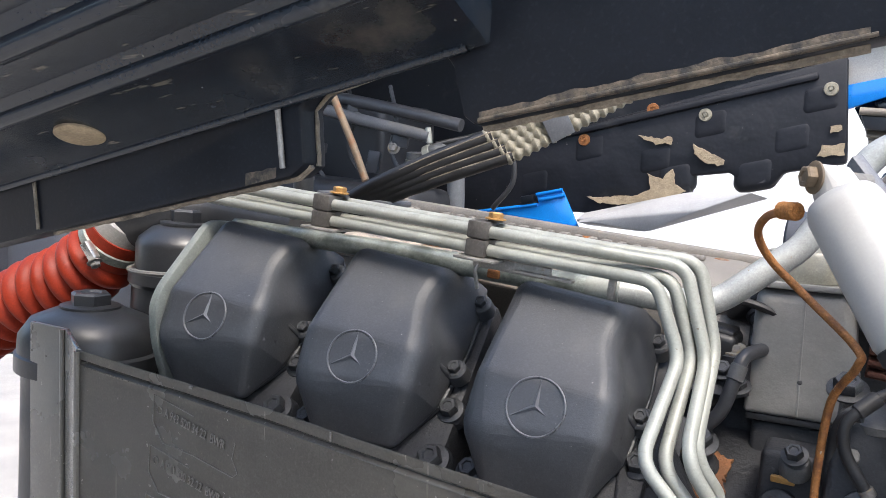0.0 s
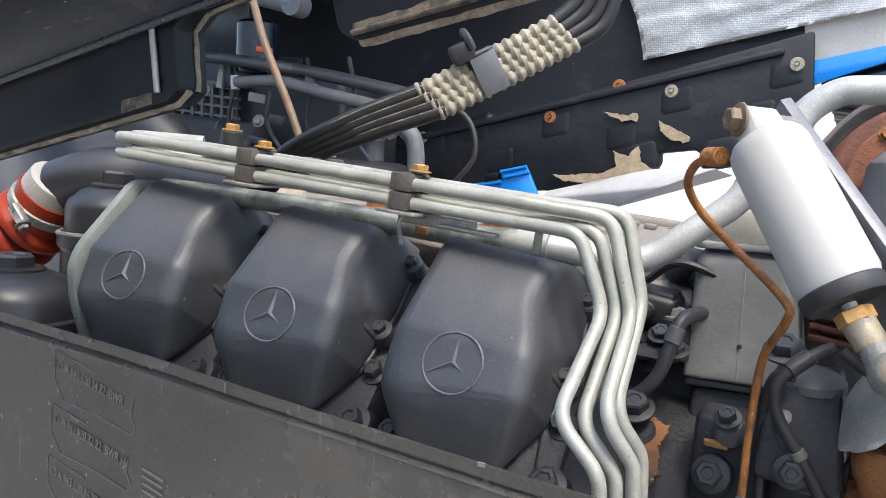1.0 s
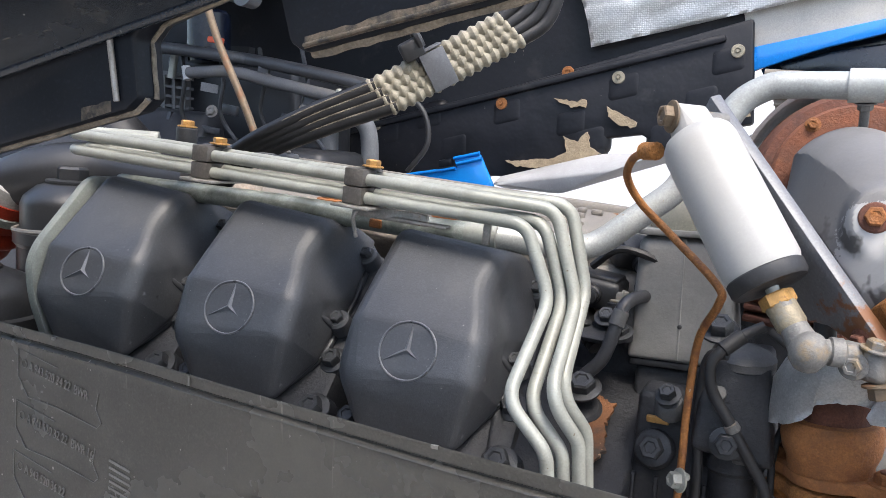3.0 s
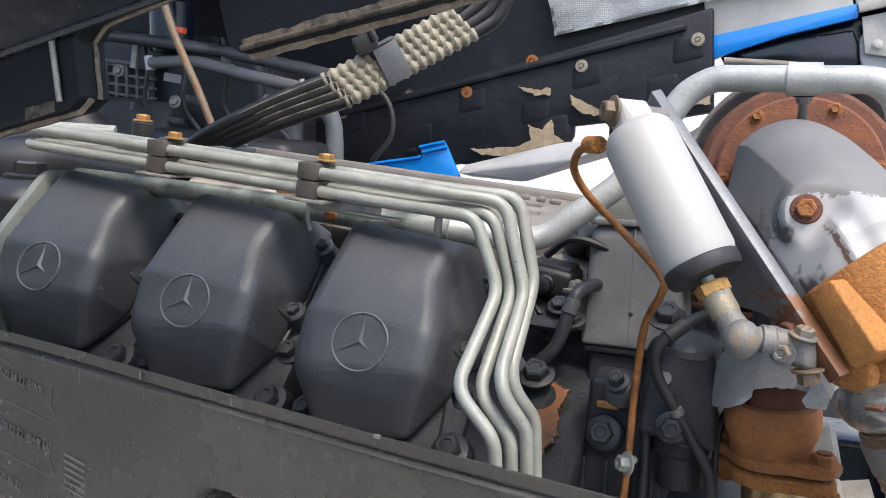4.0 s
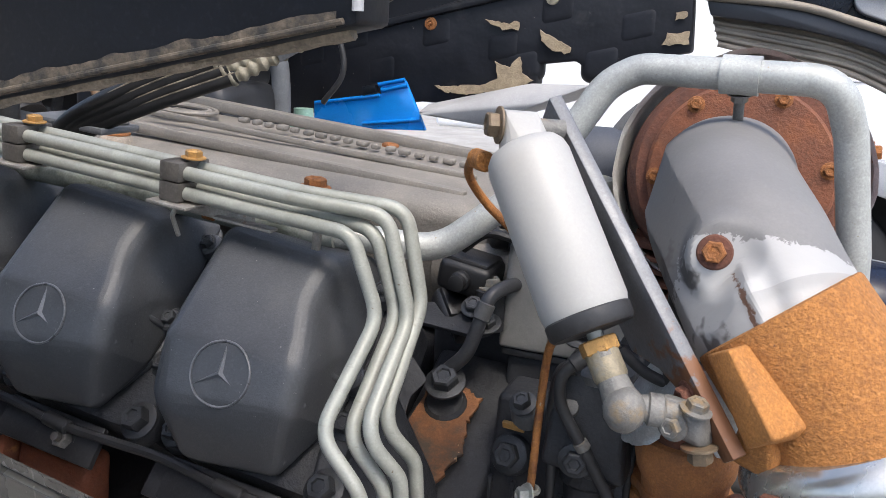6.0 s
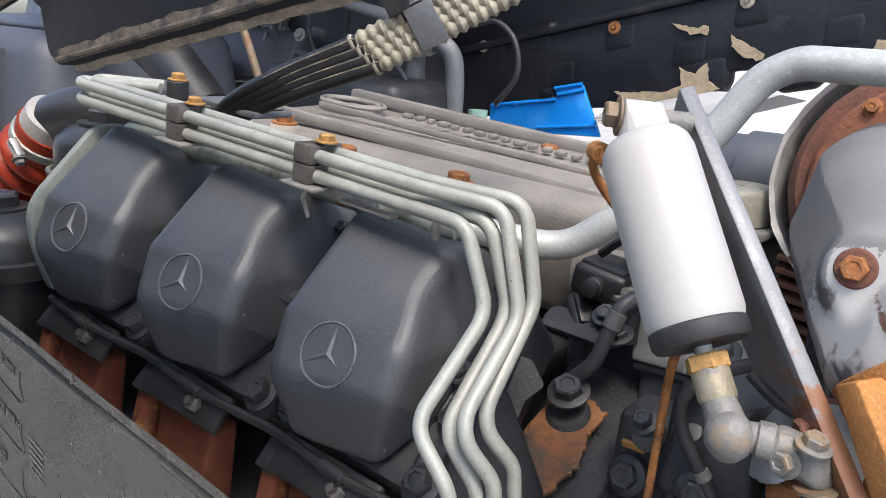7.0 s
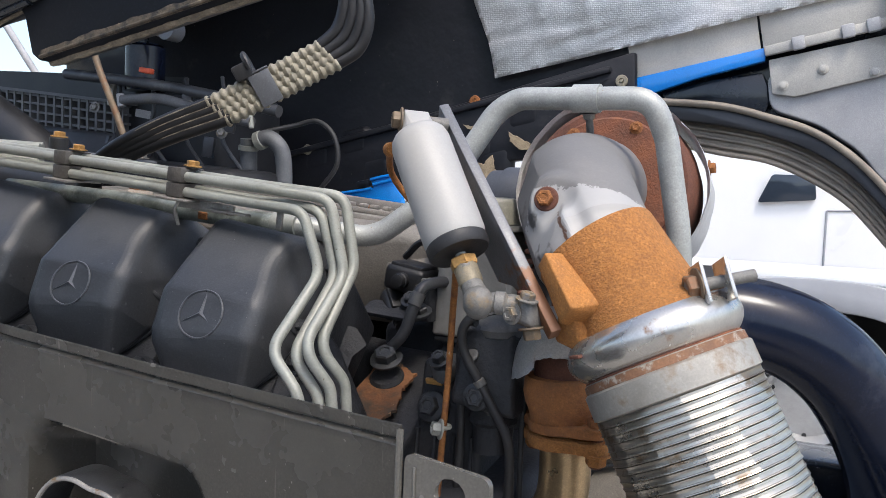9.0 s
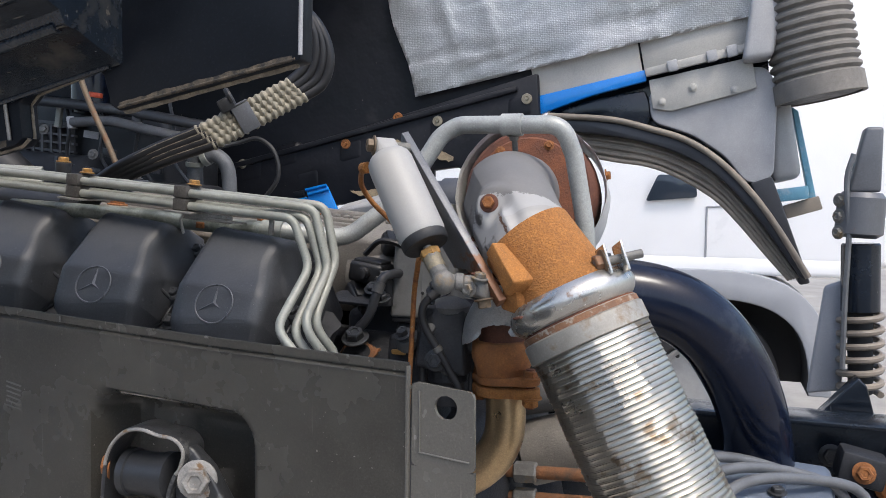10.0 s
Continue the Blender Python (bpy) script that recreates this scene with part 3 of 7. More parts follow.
def valve_cover(c):
    t = thing("valve_cover", c, "dark grey plastic valve cover with raised ring emblem", "valve cover", "valve covers in a row")

    def at(s, u, v, r=0.0085):
        return (bank(c, s, u, v), r)
    skin = [at(0.0355, 0.097, -0.0120, 0.0170), at(-0.0365, 0.101, -0.0055, 0.0135),
            at(0.0435, 0.021, -0.0100, 0.0170), at(-0.0395, 0.018, -0.0020, 0.0135), at(0.0420, -0.001, -0.0190, 0.0160),
            at(0.0300, -0.0100, -0.0390, 0.0210), at(-0.0315, -0.0050, -0.0300, 0.031),
            at(0.045, 0.124, -0.035), at(-0.043, 0.124, -0.030),
            at(0.029, -0.030, -0.058, 0.012), at(-0.034, -0.036, -0.058, 0.014), at(0.049, 0.006, -0.058, 0.010), at(0.060, 0.070, -0.060, 0.005), at(0.055, 0.134, -0.060, 0.004),
            at(-0.053, 0.134, -0.060, 0.004), at(-0.056, 0.070, -0.060, 0.004), at(-0.047, -0.006, -0.058, 0.010)]
    body = round_hull(skin, 0.0085, 0.006)
    for v in body.verts:
        # the flank draws in behind the shoulder and beside the bolt
        q_ = v.co - c
        s_, u_, v_ = q_.dot(EX), q_.dot(UB), q_.dot(VB)
        side = max(0.0, min(1.0, (s_ - 0.012) / 0.03))
        side = side * side * (3 - 2 * side)
        v.co -= EX * side * (0.0075 * math.exp(-((u_ - 0.066) / 0.024) ** 2) * max(0.0, min(1.0, (v_ + 0.055) / 0.03)) + 0.004 * math.exp(-((u_ - 0.036) / 0.014) ** 2 - ((v_ + 0.045) / 0.014) ** 2))
    crumple(body, 0.0004, 45, 2)
    n = (EX * 0.18 - UB * 0.385 + VB * 0.905).normalized()
    ew = (EX - n * EX.dot(n)).normalized()
    up = n.cross(ew)
    centre = c + EX * 0.0025 + UB * 0.0005 + VB * 0.0019
    tris = [[v.co.copy() for v in f.verts] for f in body.faces if (f.calc_center_median() - centre).length < 0.04 and f.normal.dot(n) != 0]

    def snap(p, lift):
        """The place on the cover under p, raised a little."""
        for tri in tris:
            hit = geometry.intersect_ray_tri(tri[0], tri[1], tri[2], -n, p + n * 0.02)
            if hit:
                return hit + n * lift
        return p + n * lift
    o = snap(centre, 0.0)
    ring_at = [(ew * math.cos(a) + up * math.sin(a), snap(centre + (ew * math.cos(a) + up * math.sin(a)) * 0.0222, 0.0004)) for a in [2 * math.pi * i / 48 for i in range(48)]]
    part("cover_body", body, "cover", t, smooth=70)
    part("lug_web", hull([bank(c, s, u, v) for s, u, v in ((0.050, 0.031, -0.010), (0.050, 0.035, -0.010), (0.064, 0.034, -0.058), (0.064, 0.039, -0.058), (0.045, 0.028, -0.058), (0.045, 0.038, -0.058))], 0.0015), "cover", t)
    rim = round_poly([(-0.041, -0.0520), (0.0350, -0.031), (0.060, 0.010), (0.065, 0.072), (0.060, 0.139), (-0.058, 0.139), (-0.061, 0.072), (-0.058, 0.001)], 0.014)
    part("sealing_rim", prism(rim, bank(c, 0, 0, -0.070), EX, UB, 0.006, 0.002), "cover", t)
    rings = [[p + rad * (0.0009 * math.cos(b)) + n * (0.0012 * math.sin(b)) for b in [2 * math.pi * j / 8 for j in range(8)]] for rad, p in ring_at]
    part("relief_ring", rings_bm(rings, closed=True), "emblem", t, "raised worn ring, lightened in place of its lit edge")
    part("relief_star", star_bm(o - n * 0.0002, ew, up, n, 0.0212, 0.0030), "emblem", t, "raised three-pointed relief")
    for s, u in ((0.064, 0.043), (0.062, 0.115), (-0.060, 0.115)):
        lug = lathe(bank(c, s, u, -0.066), VB, [(0, 0.011), (0.012, 0.010), (0.014, 0.008)], 16)
        part("bolt_lug", lug, "cover", t)
        part("bolt", hexbolt(bank(c, s, u, -0.053), VB, 0.006, 0.006), "black_bolt", t)
    return t


def cylinder_head(c, block):
    rim = [(-0.070, -0.046), (0.070, -0.046), (0.064, 0.130), (-0.070, 0.150)]
    h = part("cylinder_head", prism(rim, bank(c, 0, 0, -0.170), EX, UB, 0.099, 0.006), "cast_dark", block, "oily cast cylinder head")
    for s, u, r in ((0.0685, -0.036, 0.0105), (-0.062, -0.034, 0.0085), (0.066, 0.012, 0.0085)):
        p = bank(c, s, u, -0.074)
        part("bolt_boss", lathe(p - VB * 0.008, VB, [(0, r * 1.7), (0.008, r * 1.6), (0.011, r * 1.35)], 18), "cast_dark", h)
        part("head_bolt", hexbolt(p + VB * 0.003, VB, r, r * 1.1), "black_bolt", h)


def manifold_runner(c):
    """Rusty exhaust runner below the head, with its dark clamp plate on top."""
    o = c + V((-0.018, -0.016, -0.132))
    t = thing("exhaust_runner", o, "rusty cast exhaust runner bolted below cylinder head", "exhaust manifold", "exhaust runners")

    def bar(x0, x1, rows):
        return [c + V((x, y, z - 0.0895 * x)) for x in (x0, x1) for y, z in rows]
    part("runner_body", hull(bar(-0.050, 0.024, ((0.012, -0.122), (-0.008, -0.205), (0.04, -0.122), (0.03, -0.205))), 0.006, 3), "rust_runner", t)
    part("runner_rib", hull(bar(-0.074, -0.057, ((0.006, -0.120), (-0.018, -0.205), (0.03, -0.120), (0.02, -0.205))), 0.003, 2), "rust_runner", t)
    part("web", hull(bar(-0.060, -0.045, ((0.022, -0.122), (0.006, -0.205), (0.03, -0.122), (0.02, -0.205)))), "rust_dark", t)
    part("clamp_plate", hull(bar(-0.062, 0.038, ((0.024, -0.094), (0.004, -0.119), (0.020, -0.090), (0.000, -0.115))), 0.0015, 2), "plate_dark", t, "dark steel clamp plate")
    part("plate_ear", hull(bar(-0.076, -0.058, ((0.026, -0.100), (0.004, -0.121), (0.022, -0.096), (0.000, -0.117))), 0.0015, 2), "plate_dark", t)
    nrm = V((0, -0.78, 0.62))
    pl = c + V((0.006, 0.010, -0.1065))
    part("plate_nut", hexbolt(pl, nrm, 0.0075, 0.009), "joint", t)
    part("plate_stud", rod(pl, pl + nrm * 0.014, 0.0035, 10), "clamp", t)
    return t


COV = [ROW + EX * (PITCH * k) for k in (-1, 0, 1)]
first = valve_cover(COV[0])
run_ = manifold_runner(COV[0])
for c in COV[1:]:
    copy_thing(first, Matrix.Translation(c))
    copy_thing(run_, Matrix.Translation(c + V((-0.018, -0.016, -0.132))))

# thin line along the heads, and its banjo fitting
t = thing("leak_off_line", (0.05, -0.01, 0.95), "black thin fuel line running along the cylinder heads", "fuel line")
pts = [c + V((dx, dy, dz)) for c in COV for dx, dy, dz in ((-0.06, 0.010, -0.083), (0.0, 0.008, -0.092), (0.055, 0.010, -0.096))]
part("line", tube(spline(pts, 5), 0.0038, 8), "rubber", t)
for c in COV:
    part("line_sleeve", rod(c + V((-0.012, 0.0085, -0.090)), c + V((0.012, 0.0080, -0.0935)), 0.0058, 12, 0.001), "rubber", t)
part("banjo", lathe(COV[2] + V((0.03, -0.03, -0.115)), (0, -0.5, 0.86), [(0, 0.010), (0.012, 0.010), (0.014, 0.007), (0.02, 0.007)], 14), "joint", t, "dull steel banjo fitting")
part("line_end", tube(spline([COV[2] + V((0.03, -0.03, -0.108)), COV[2] + V((0.06, -0.045, -0.115)), COV[2] + V((0.095, -0.05, -0.15)), COV[2] + V((0.11, -0.04, -0.22))], 6), 0.006, 10), "rubber", t)

# engine block, the V between the banks, and the head's rear end
t = thing("engine_block", (0.0, 0.25, 0.5), "dark cast iron engine block, dusty and oil stained", "engine block")
part("crankcase", hull([ROW + EX * x + V((0, y, z)) for x in (-0.30, 0.20) for y, z in ((0.06, -0.20), (0.02, -0.5), (0.56, -0.5), (0.60, -0.16), (0.30, -0.06), (0.20, -0.06))], 0.01), "cast_dark", t)
part("valley_cover", box(ROW + EX * 0.0 + V((0, 0.16, -0.035)), (0.40, 0.10, 0.05), axes(EX, EY), 0.008), "cast_dark", t)
# unseen pan, added to block light from below
part("unseen_oil_pan", hull([V(p) for p in ((-0.42, 0.08, 0.56), (0.40, 0.08, 0.56), (-0.42, 0.60, 0.56), (0.40, 0.60, 0.56), (-0.36, 0.14, 0.30), (0.36, 0.14, 0.30), (-0.36, 0.54, 0.30), (0.36, 0.54, 0.30))], 0.02), "cast_dark", t)
for c in COV:
    cylinder_head(c, t)
part("rear_plate", box((0.27, 0.42, 0.95), (0.36, 0.02, 0.30), None, 0.004), "cast_dark", t)
part("flywheel_cover", hull([V(p) for p in ((0.20, 0.275, 0.78), (0.40, 0.30, 0.78), (0.20, 0.275, 1.00), (0.36, 0.29, 1.02), (0.20, 0.5, 1.0), (0.40, 0.5, 1.0), (0.20, 0.5, 0.78), (0.42, 0.5, 0.78))], 0.012), "cast_dark", t)
part("bellhousing", hull([V(p) for p in ((0.30, 0.08, 0.62), (0.44, 0.06, 0.62), (0.30, 0.10, 0.86), (0.42, 0.16, 0.88), (0.30, 0.42, 0.90), (0.46, 0.42, 0.90), (0.30, 0.5, 0.62), (0.50, 0.5, 0.62))], 0.02), "cast_dark", t)

t = thing("rear_head_cover", (0.25, 0.1, 0.9), "dark grey casting at the rear end of the cylinder bank", "engine cover")
part("casting", hull([V(p) for p in ((0.214, 0.060, 1.000), (0.226, 0.110, 1.022), (0.246, 0.112, 0.995), (0.268, 0.020, 0.915), (0.225, 0.00, 0.93), (0.230, 0.02, 0.84), (0.290, 0.05, 0.84), (0.285, 0.115, 0.920), (0.215, 0.13, 0.99))], 0.005), "cast_dark", t)
part("deck", hull([V(p) for p in ((0.215, 0.10, 0.890), (0.305, 0.10, 0.885), (0.215, 0.27, 0.976), (0.31, 0.27, 0.972), (0.215, 0.10, 0.80), (0.305, 0.10, 0.80), (0.215, 0.27, 0.80), (0.31, 0.27, 0.80))], 0.006), "cast_dark", t)
part("boss", lathe((0.250, 0.202, 0.945), (0.05, -0.5, 0.86), [(0, 0.020), (0.010, 0.019), (0.013, 0.016)], 18), "cast_dark", t)
part("plug_bolt", hexbolt((0.250, 0.196, 0.973), (0.05, -0.5, 0.86), 0.0125, 0.012), "black_bolt", t)
rnd = random.Random(4)
flake = [(-0.034, 0.040), (-0.006, 0.046), (0.016, 0.036), (0.014, 0.010), (0.020, -0.020), (0.010, -0.055), (-0.006, -0.085), (-0.034, -0.085)]
fine = []
for (x0, y0), (x1, y1) in zip(flake, flake[1:] + flake[:1]):
    for k in range(8):
        fine.append((x0 + (x1 - x0) * k / 8 + rnd.uniform(-0.002, 0.002), y0 + (y1 - y0) * k / 8 + rnd.uniform(-0.002, 0.002)))
rust = prism(fine, (0.262, 0.180, 0.9390), (1.0, 0.0, -0.05), (0.0, 0.888, 0.46), 0.0035)
part("rust_patch", crumple(rust, 0.0015, 60), "rust_scale", t, "flaking rust patch")
part("torn_sheet", crumple(prism(round_poly([(-0.012, 0.034), (0.012, 0.040), (0.030, 0.026), (0.022, 0.010), (0.026, -0.05), (0.010, -0.11), (-0.03, -0.11)], 0.004), (0.228, 0.120, 0.985), (0.93, 0.2, -0.31), (0.05, 0.62, 0.78), 0.002), 0.002, 40), "cast_dark", t, "torn dark sheet")
# ear plate and boss post: darker casting colour paints the shade of the cavity
part("ear_plate", prism(round_poly([(-0.035, -0.012), (0.030, -0.016), (0.042, -0.006), (0.042, 0.008), (0.030, 0.016), (-0.035, 0.014)], 0.009), (0.243, 0.222, 1.020), (1, 0, -0.02), (0, 0.9, 0.44), 0.005, 0.001), "cast_dark", t)
part("ear_bolt", hexbolt((0.276, 0.221, 1.024), (0, -0.44, 0.9), 0.009, 0.007), "black_bolt", t)
part("boss_post", lathe((0.270, 0.244, 1.012), (0, 0, 1), [(0, 0.015), (0.036, 0.014), (0.038, 0.011)], 16), "cast_dark", t)
part("post_bolt", hexbolt((0.270, 0.244, 1.050), (0, 0, 1), 0.0085, 0.009), "joint", t)

# ---- pipes over the valve covers ----
t0 = 0.0051
# height and side of each straight run, then its four bends and its lower end
PIPES = [
    (0.052, 1.1535, [(0.2365, 0.052, 1.1323), (0.2575, 0.052, 1.0770), (0.2475, -0.006, 1.0140), (0.279, -0.009, 0.982), (0.283, 0.012, 0.87)]),
    (0.067, 1.1555, [(0.2460, 0.067, 1.1340), (0.2630, 0.070, 1.0740), (0.2590, 0.010, 1.0080), (0.284, 0.014, 0.976), (0.287, 0.030, 0.87)]),
    (0.052, 1.1685, [(0.2540, 0.070, 1.1440), (0.2740, 0.067, 1.0750), (0.2770, -0.002, 1.0190), (0.295, 0.016, 0.984), (0.297, 0.034, 0.87)]),
    (0.067, 1.1705, [(0.2620, 0.083, 1.1470), (0.2780, 0.078, 1.0820), (0.2780, 0.021, 1.0170), (0.294, 0.041, 0.984), (0.298, 0.052, 0.87)]),
]
for k, (y, z, tail) in enumerate(PIPES):
    t = thing("fluid_pipe", (0, y, z), "bent galvanised steel pipe clamped above the valve covers", "pipe", "bundle of four pipes")
    lead = [(-0.170 - 0.014 * (k % 2), y + 0.05, z - 0.0895 * -0.17 + 0.004), (-0.246 + 0.006 * (k % 2), y + 0.012, z + 0.0895 * 0.243), (-0.225, y, z + 0.0895 * 0.225)]
    if k > 1:
        lead.append((0.19, y, z - 0.0895 * 0.19))
    bends = [0.010, 0.02] + ([0.05] if k > 1 else []) + [0.020, 0.030, 0.026, 0.024]
    part("pipe_run", tube(fillet(lead + tail, bends, 8), t0, 16), "zinc", t)


def pipe_clamp(x):
    z = 1.162 - 0.0895 * x
    t = thing("pipe_clamp", (x, 0.06, z), "dark steel block clamp with yellow bolt round four pipes", "pipe clamp", "pipe clamps")
    r = axes(EX, EY)
    for dz, nm in ((0.0075, "upper_shell"), (-0.0075, "lower_shell")):
        part(nm, box(V((x, 0.0595, z)) + EZ * dz, (0.018, 0.034, 0.0145), r, 0.0015), "clamp", t)
    part("foot_plate", box(V((x + 0.002, 0.060, z)) + EZ * -0.0165, (0.036, 0.046, 0.0025), r, 0.0008), "bracket_zinc", t, "bent zinc foot plate")
    part("spacer", lathe(V((x + 0.008, 0.0595, z)) + EZ * 0.0145, EZ, [(0, 0.0065), (0.002, 0.0065)], 14), "clamp", t)
    part("bolt", hexbolt(V((x + 0.008, 0.0595, z)) + EZ * 0.0165, EZ, 0.0062, 0.0055), "brass", t, "yellow zinc bolt")
    return t


cl = pipe_clamp(-0.068)
copy_thing(cl, Matrix.Translation((0.090, 0.06, 1.162 - 0.0895 * 0.090)))

t = thing("stay_bracket", (-0.10, 0.085, 1.17), "dark bracket with yellow bolt holding the pipes", "bracket")
part("post", lathe((-0.122, 0.086, 1.172), EZ, [(0, 0.010), (0.026, 0.010), (0.028, 0.008)], 16), "rubber", t)
part("bolt", hexbolt(V((-0.122, 0.086, 1.172)) + EZ * 0.028, EZ, 0.0065, 0.006), "brass", t)
part("arm", box((-0.075, 0.125, 1.178), (0.085, 0.045, 0.006), axes(EX, EY), 0.002), "steel", t)
part("arm_bolt", hexbolt((-0.045, 0.135, 1.180), EZ, 0.006, 0.006), "joint", t)

t = thing("support_rail", (0.0, 0.075, 1.13), "thin folded zinc rail under the pipe bundle", "bracket")
part("rail", box((0.115, 0.062, 1.1315), (0.07, 0.004, 0.010), axes(EX, EY), 0.001), "bracket_zinc", t)
part("rail_flange", box((0.145, 0.058, 1.127), (0.050, 0.010, 0.0025), axes(EX, EY), 0.0008), "bracket_zinc", t, "dull zinc flange")
part("hook", tube(fillet([(0.093, 0.050, 1.139), (0.089, 0.046, 1.128), (0.089, 0.052, 1.112)], 0.004, 4), 0.0018, 8), "bracket_zinc", t)
part("tab", box((0.198, 0.070, 1.122), (0.006, 0.004, 0.020), axes(EX, EY), 0.0006), "bracket_zinc", t)

# ---- coolant return pipe, over to the turbocharger ----
t = thing("coolant_pipe", (0.1, 0.1, 1.12), "thick galvanised coolant pipe arching over the turbocharger", "pipe")
part("lower_run", tube(dense([(-0.215, 0.096, 1.142), (-0.02, 0.099, 1.131), (0.13, 0.101, 1.1185), (0.176, 0.103, 1.1165)], 0.02), lambda s, L: 0.0090 + 0.0012 * min(1, s / L * 1.3), 16), "zinc_green", t, "tarnished section")
part("sleeve", tube([(0.168, 0.103, 1.1172), (0.195, 0.105, 1.1155)], 0.0117, 18), "zinc", t)
arch = fillet([(0.188, 0.105, 1.1160), (0.262, 0.140, 1.1060), (0.325, 0.165, 1.158), (0.372, 0.180, 1.236), (0.394, 0.182, 1.2475), (0.522, 0.175, 1.2455), (0.5345, 0.187, 1.210), (0.548, 0.194, 1.13), (0.552, 0.20, 1.08)], [0.05, 0.05, 0.05, 0.03, 0.03, 0.03, 0.05, 0.05], 8)
part("arch", tube(arch, 0.0109, 20), "zinc_pale", t)
part("collar", tube([(0.449, 0.1786, 1.2466), (0.474, 0.1776, 1.2463)], 0.0132, 24), "zinc_pale", t)
part("collar_screw", rod((0.462, 0.184, 1.236), (0.462, 0.194, 1.214), 0.0036, 10), "joint", t)
part("collar_nut", hexbolt((0.462, 0.184, 1.234), (0, 0.3, -0.95), 0.0058, 0.006), "joint", t)
part("rust_stain", box((0.086, 0.0905, 1.1205), (0.012, 0.004, 0.008), axes(EX, EY), 0.0015), "rust_bolt", t)

# ---- exhaust brake cylinder with its bracket and lever ----
A, B = V((0.354, 0.045, 1.203)), V((0.409, 0.016, 1.112))
D = (B - A).normalized()
t = thing("brake_cylinder", A, "white painted exhaust brake cylinder with black end cap", "actuator cylinder")
B = B - D * 0.0045
L = (B - A).length
part("barrel", lathe(A, D, [(0, 0.016), (0.002, 0.0205), (0.006, 0.0235), (0.012, 0.0250), (L - 0.004, 0.0256), (L, 0.0243)], 40), "white", t)
part("end_cap", lathe(B, D, [(0, 0.0243), (0.001, 0.0252), (0.008, 0.0250), (0.0105, 0.0232), (0.011, 0.010)], 40), "rubber", t, "black rubber end cap")
pin = V((0.349, 0.051, 1.213))
pd = V((-0.80, -0.55, 0.05)).normalized()
pa, pb, _ = basis(pd)
boss = [pin + pd * h + (pa * math.cos(k * math.pi / 8) + pb * math.sin(k * math.pi / 8)) * 0.0095 for h in (-0.010, 0.010) for k in range(16)]
da, db, _ = basis(D)
foot = [A + D * 0.006 + (da * math.cos(k * math.pi / 8) + db * math.sin(k * math.pi / 8)) * 0.0165 for k in range(16)]
part("ear", hull(boss + foot, 0.0015, 2), "white", t, smooth=75)
part("pivot_bolt", hexbolt(pin + pd * 0.012, pd, 0.0078, 0.008), "rusty_rod", t, "tarnished pivot bolt")
part("pivot_pin", rod(pin - pd * 0.028, pin + pd * 0.013, 0.006, 14), "joint", t)
part("piston_rod", rod(B + D * 0.010, B + D * 0.030, 0.0045, 14), "zinc", t)

t = thing("orange_air_line", (0.32, 0.08, 1.15), "thin rusty orange air line with fitting on the brake cylinder", "air line")
op = [(0.322, 0.058, 1.190), (0.306, 0.086, 1.184), (0.299, 0.104, 1.170), (0.308, 0.118, 1.150), (0.332, 0.124, 1.126), (0.372, 0.094, 1.094), (0.374, 0.092, 1.080), (0.358, 0.125, 1.045), (0.352, 0.134, 0.985), (0.351, 0.131, 0.94), (0.346, 0.130, 0.84)]
part("line", tube(spline(op, 6), 0.0032, 10), "line_rust", t)
part("fitting", rod((0.330, 0.050, 1.190), (0.318, 0.064, 1.190), 0.0065, 12, 0.001), "rust", t)
part("clip_bolt", hexbolt((0.352, 0.121, 0.931), (-0.75, -0.62, 0.15), 0.0068, 0.009), "zinc", t, "bright zinc clip bolt")
part("clip", tube([V((0.351, 0.1305, 0.931)) + V((0.0058 * math.cos(a), 0.0058 * math.sin(a), 0.0)) for a in [2 * math.pi * k / 16 for k in range(17)]], 0.0022, 8), "zinc", t)

t = thing("actuator_linkage", (0.43, 0.0, 1.07), "oxidised ball joint and clamp lever on the exhaust brake", "linkage")
J = V((0.435, -0.001, 1.0735))
q0 = B + D * 0.018
JL = (J - q0).length
part("rod_end", lathe(q0, J - q0, [(0, 0.0075), (0.001, 0.0092), (0.009, 0.0092), (0.010, 0.0080), (JL * 0.6, 0.0085), (JL, 0.0105)], 18), "joint", t, "yellowed lock nut and rod end")
part("lock_nut", rod(q0 - D * 0.003, q0 + D * 0.0055, 0.0112, 6, 0.001), "brass", t, "yellow zinc lock nut")
part("rod_sleeve", lathe(q0 + D * 0.004, J - q0, [(0, 0.0090), (0.001, 0.0097), (0.015, 0.0097), (0.017, 0.0090)], 18), "sleeve", t, "yellowed sleeve")
part("ball_socket", lathe(J - V((0, 0, 0.013)), (0.1, -0.2, 1), [(0, 0.004), (0.002, 0.0075), (0.007, 0.0108), (0.0125, 0.0117), (0.018, 0.0108), (0.023, 0.007), (0.025, 0.003)], 24), "joint", t)
part("neck", lathe(J + V((0.006, 0.002, 0.0)), (0.9, 0.25, -0.05), [(0, 0.007), (0.006, 0.0075), (0.007, 0.009), (0.014, 0.009), (0.016, 0.006), (0.024, 0.006)], 16), "joint", t)
part("lever", hull([V(p) for p in ((0.452, 0.006, 1.080), (0.452, 0.018, 1.080), (0.476, 0.002, 1.078), (0.482, 0.016, 1.076), (0.454, 0.006, 1.060), (0.456, 0.018, 1.058), (0.478, 0.000, 1.056), (0.484, 0.016, 1.052))], 0.005, 3), "joint", t)
part("clamp_screw", hexbolt((0.472, 0.005, 1.077), (0.2, -0.1, 1), 0.006, 0.006), "joint", t)
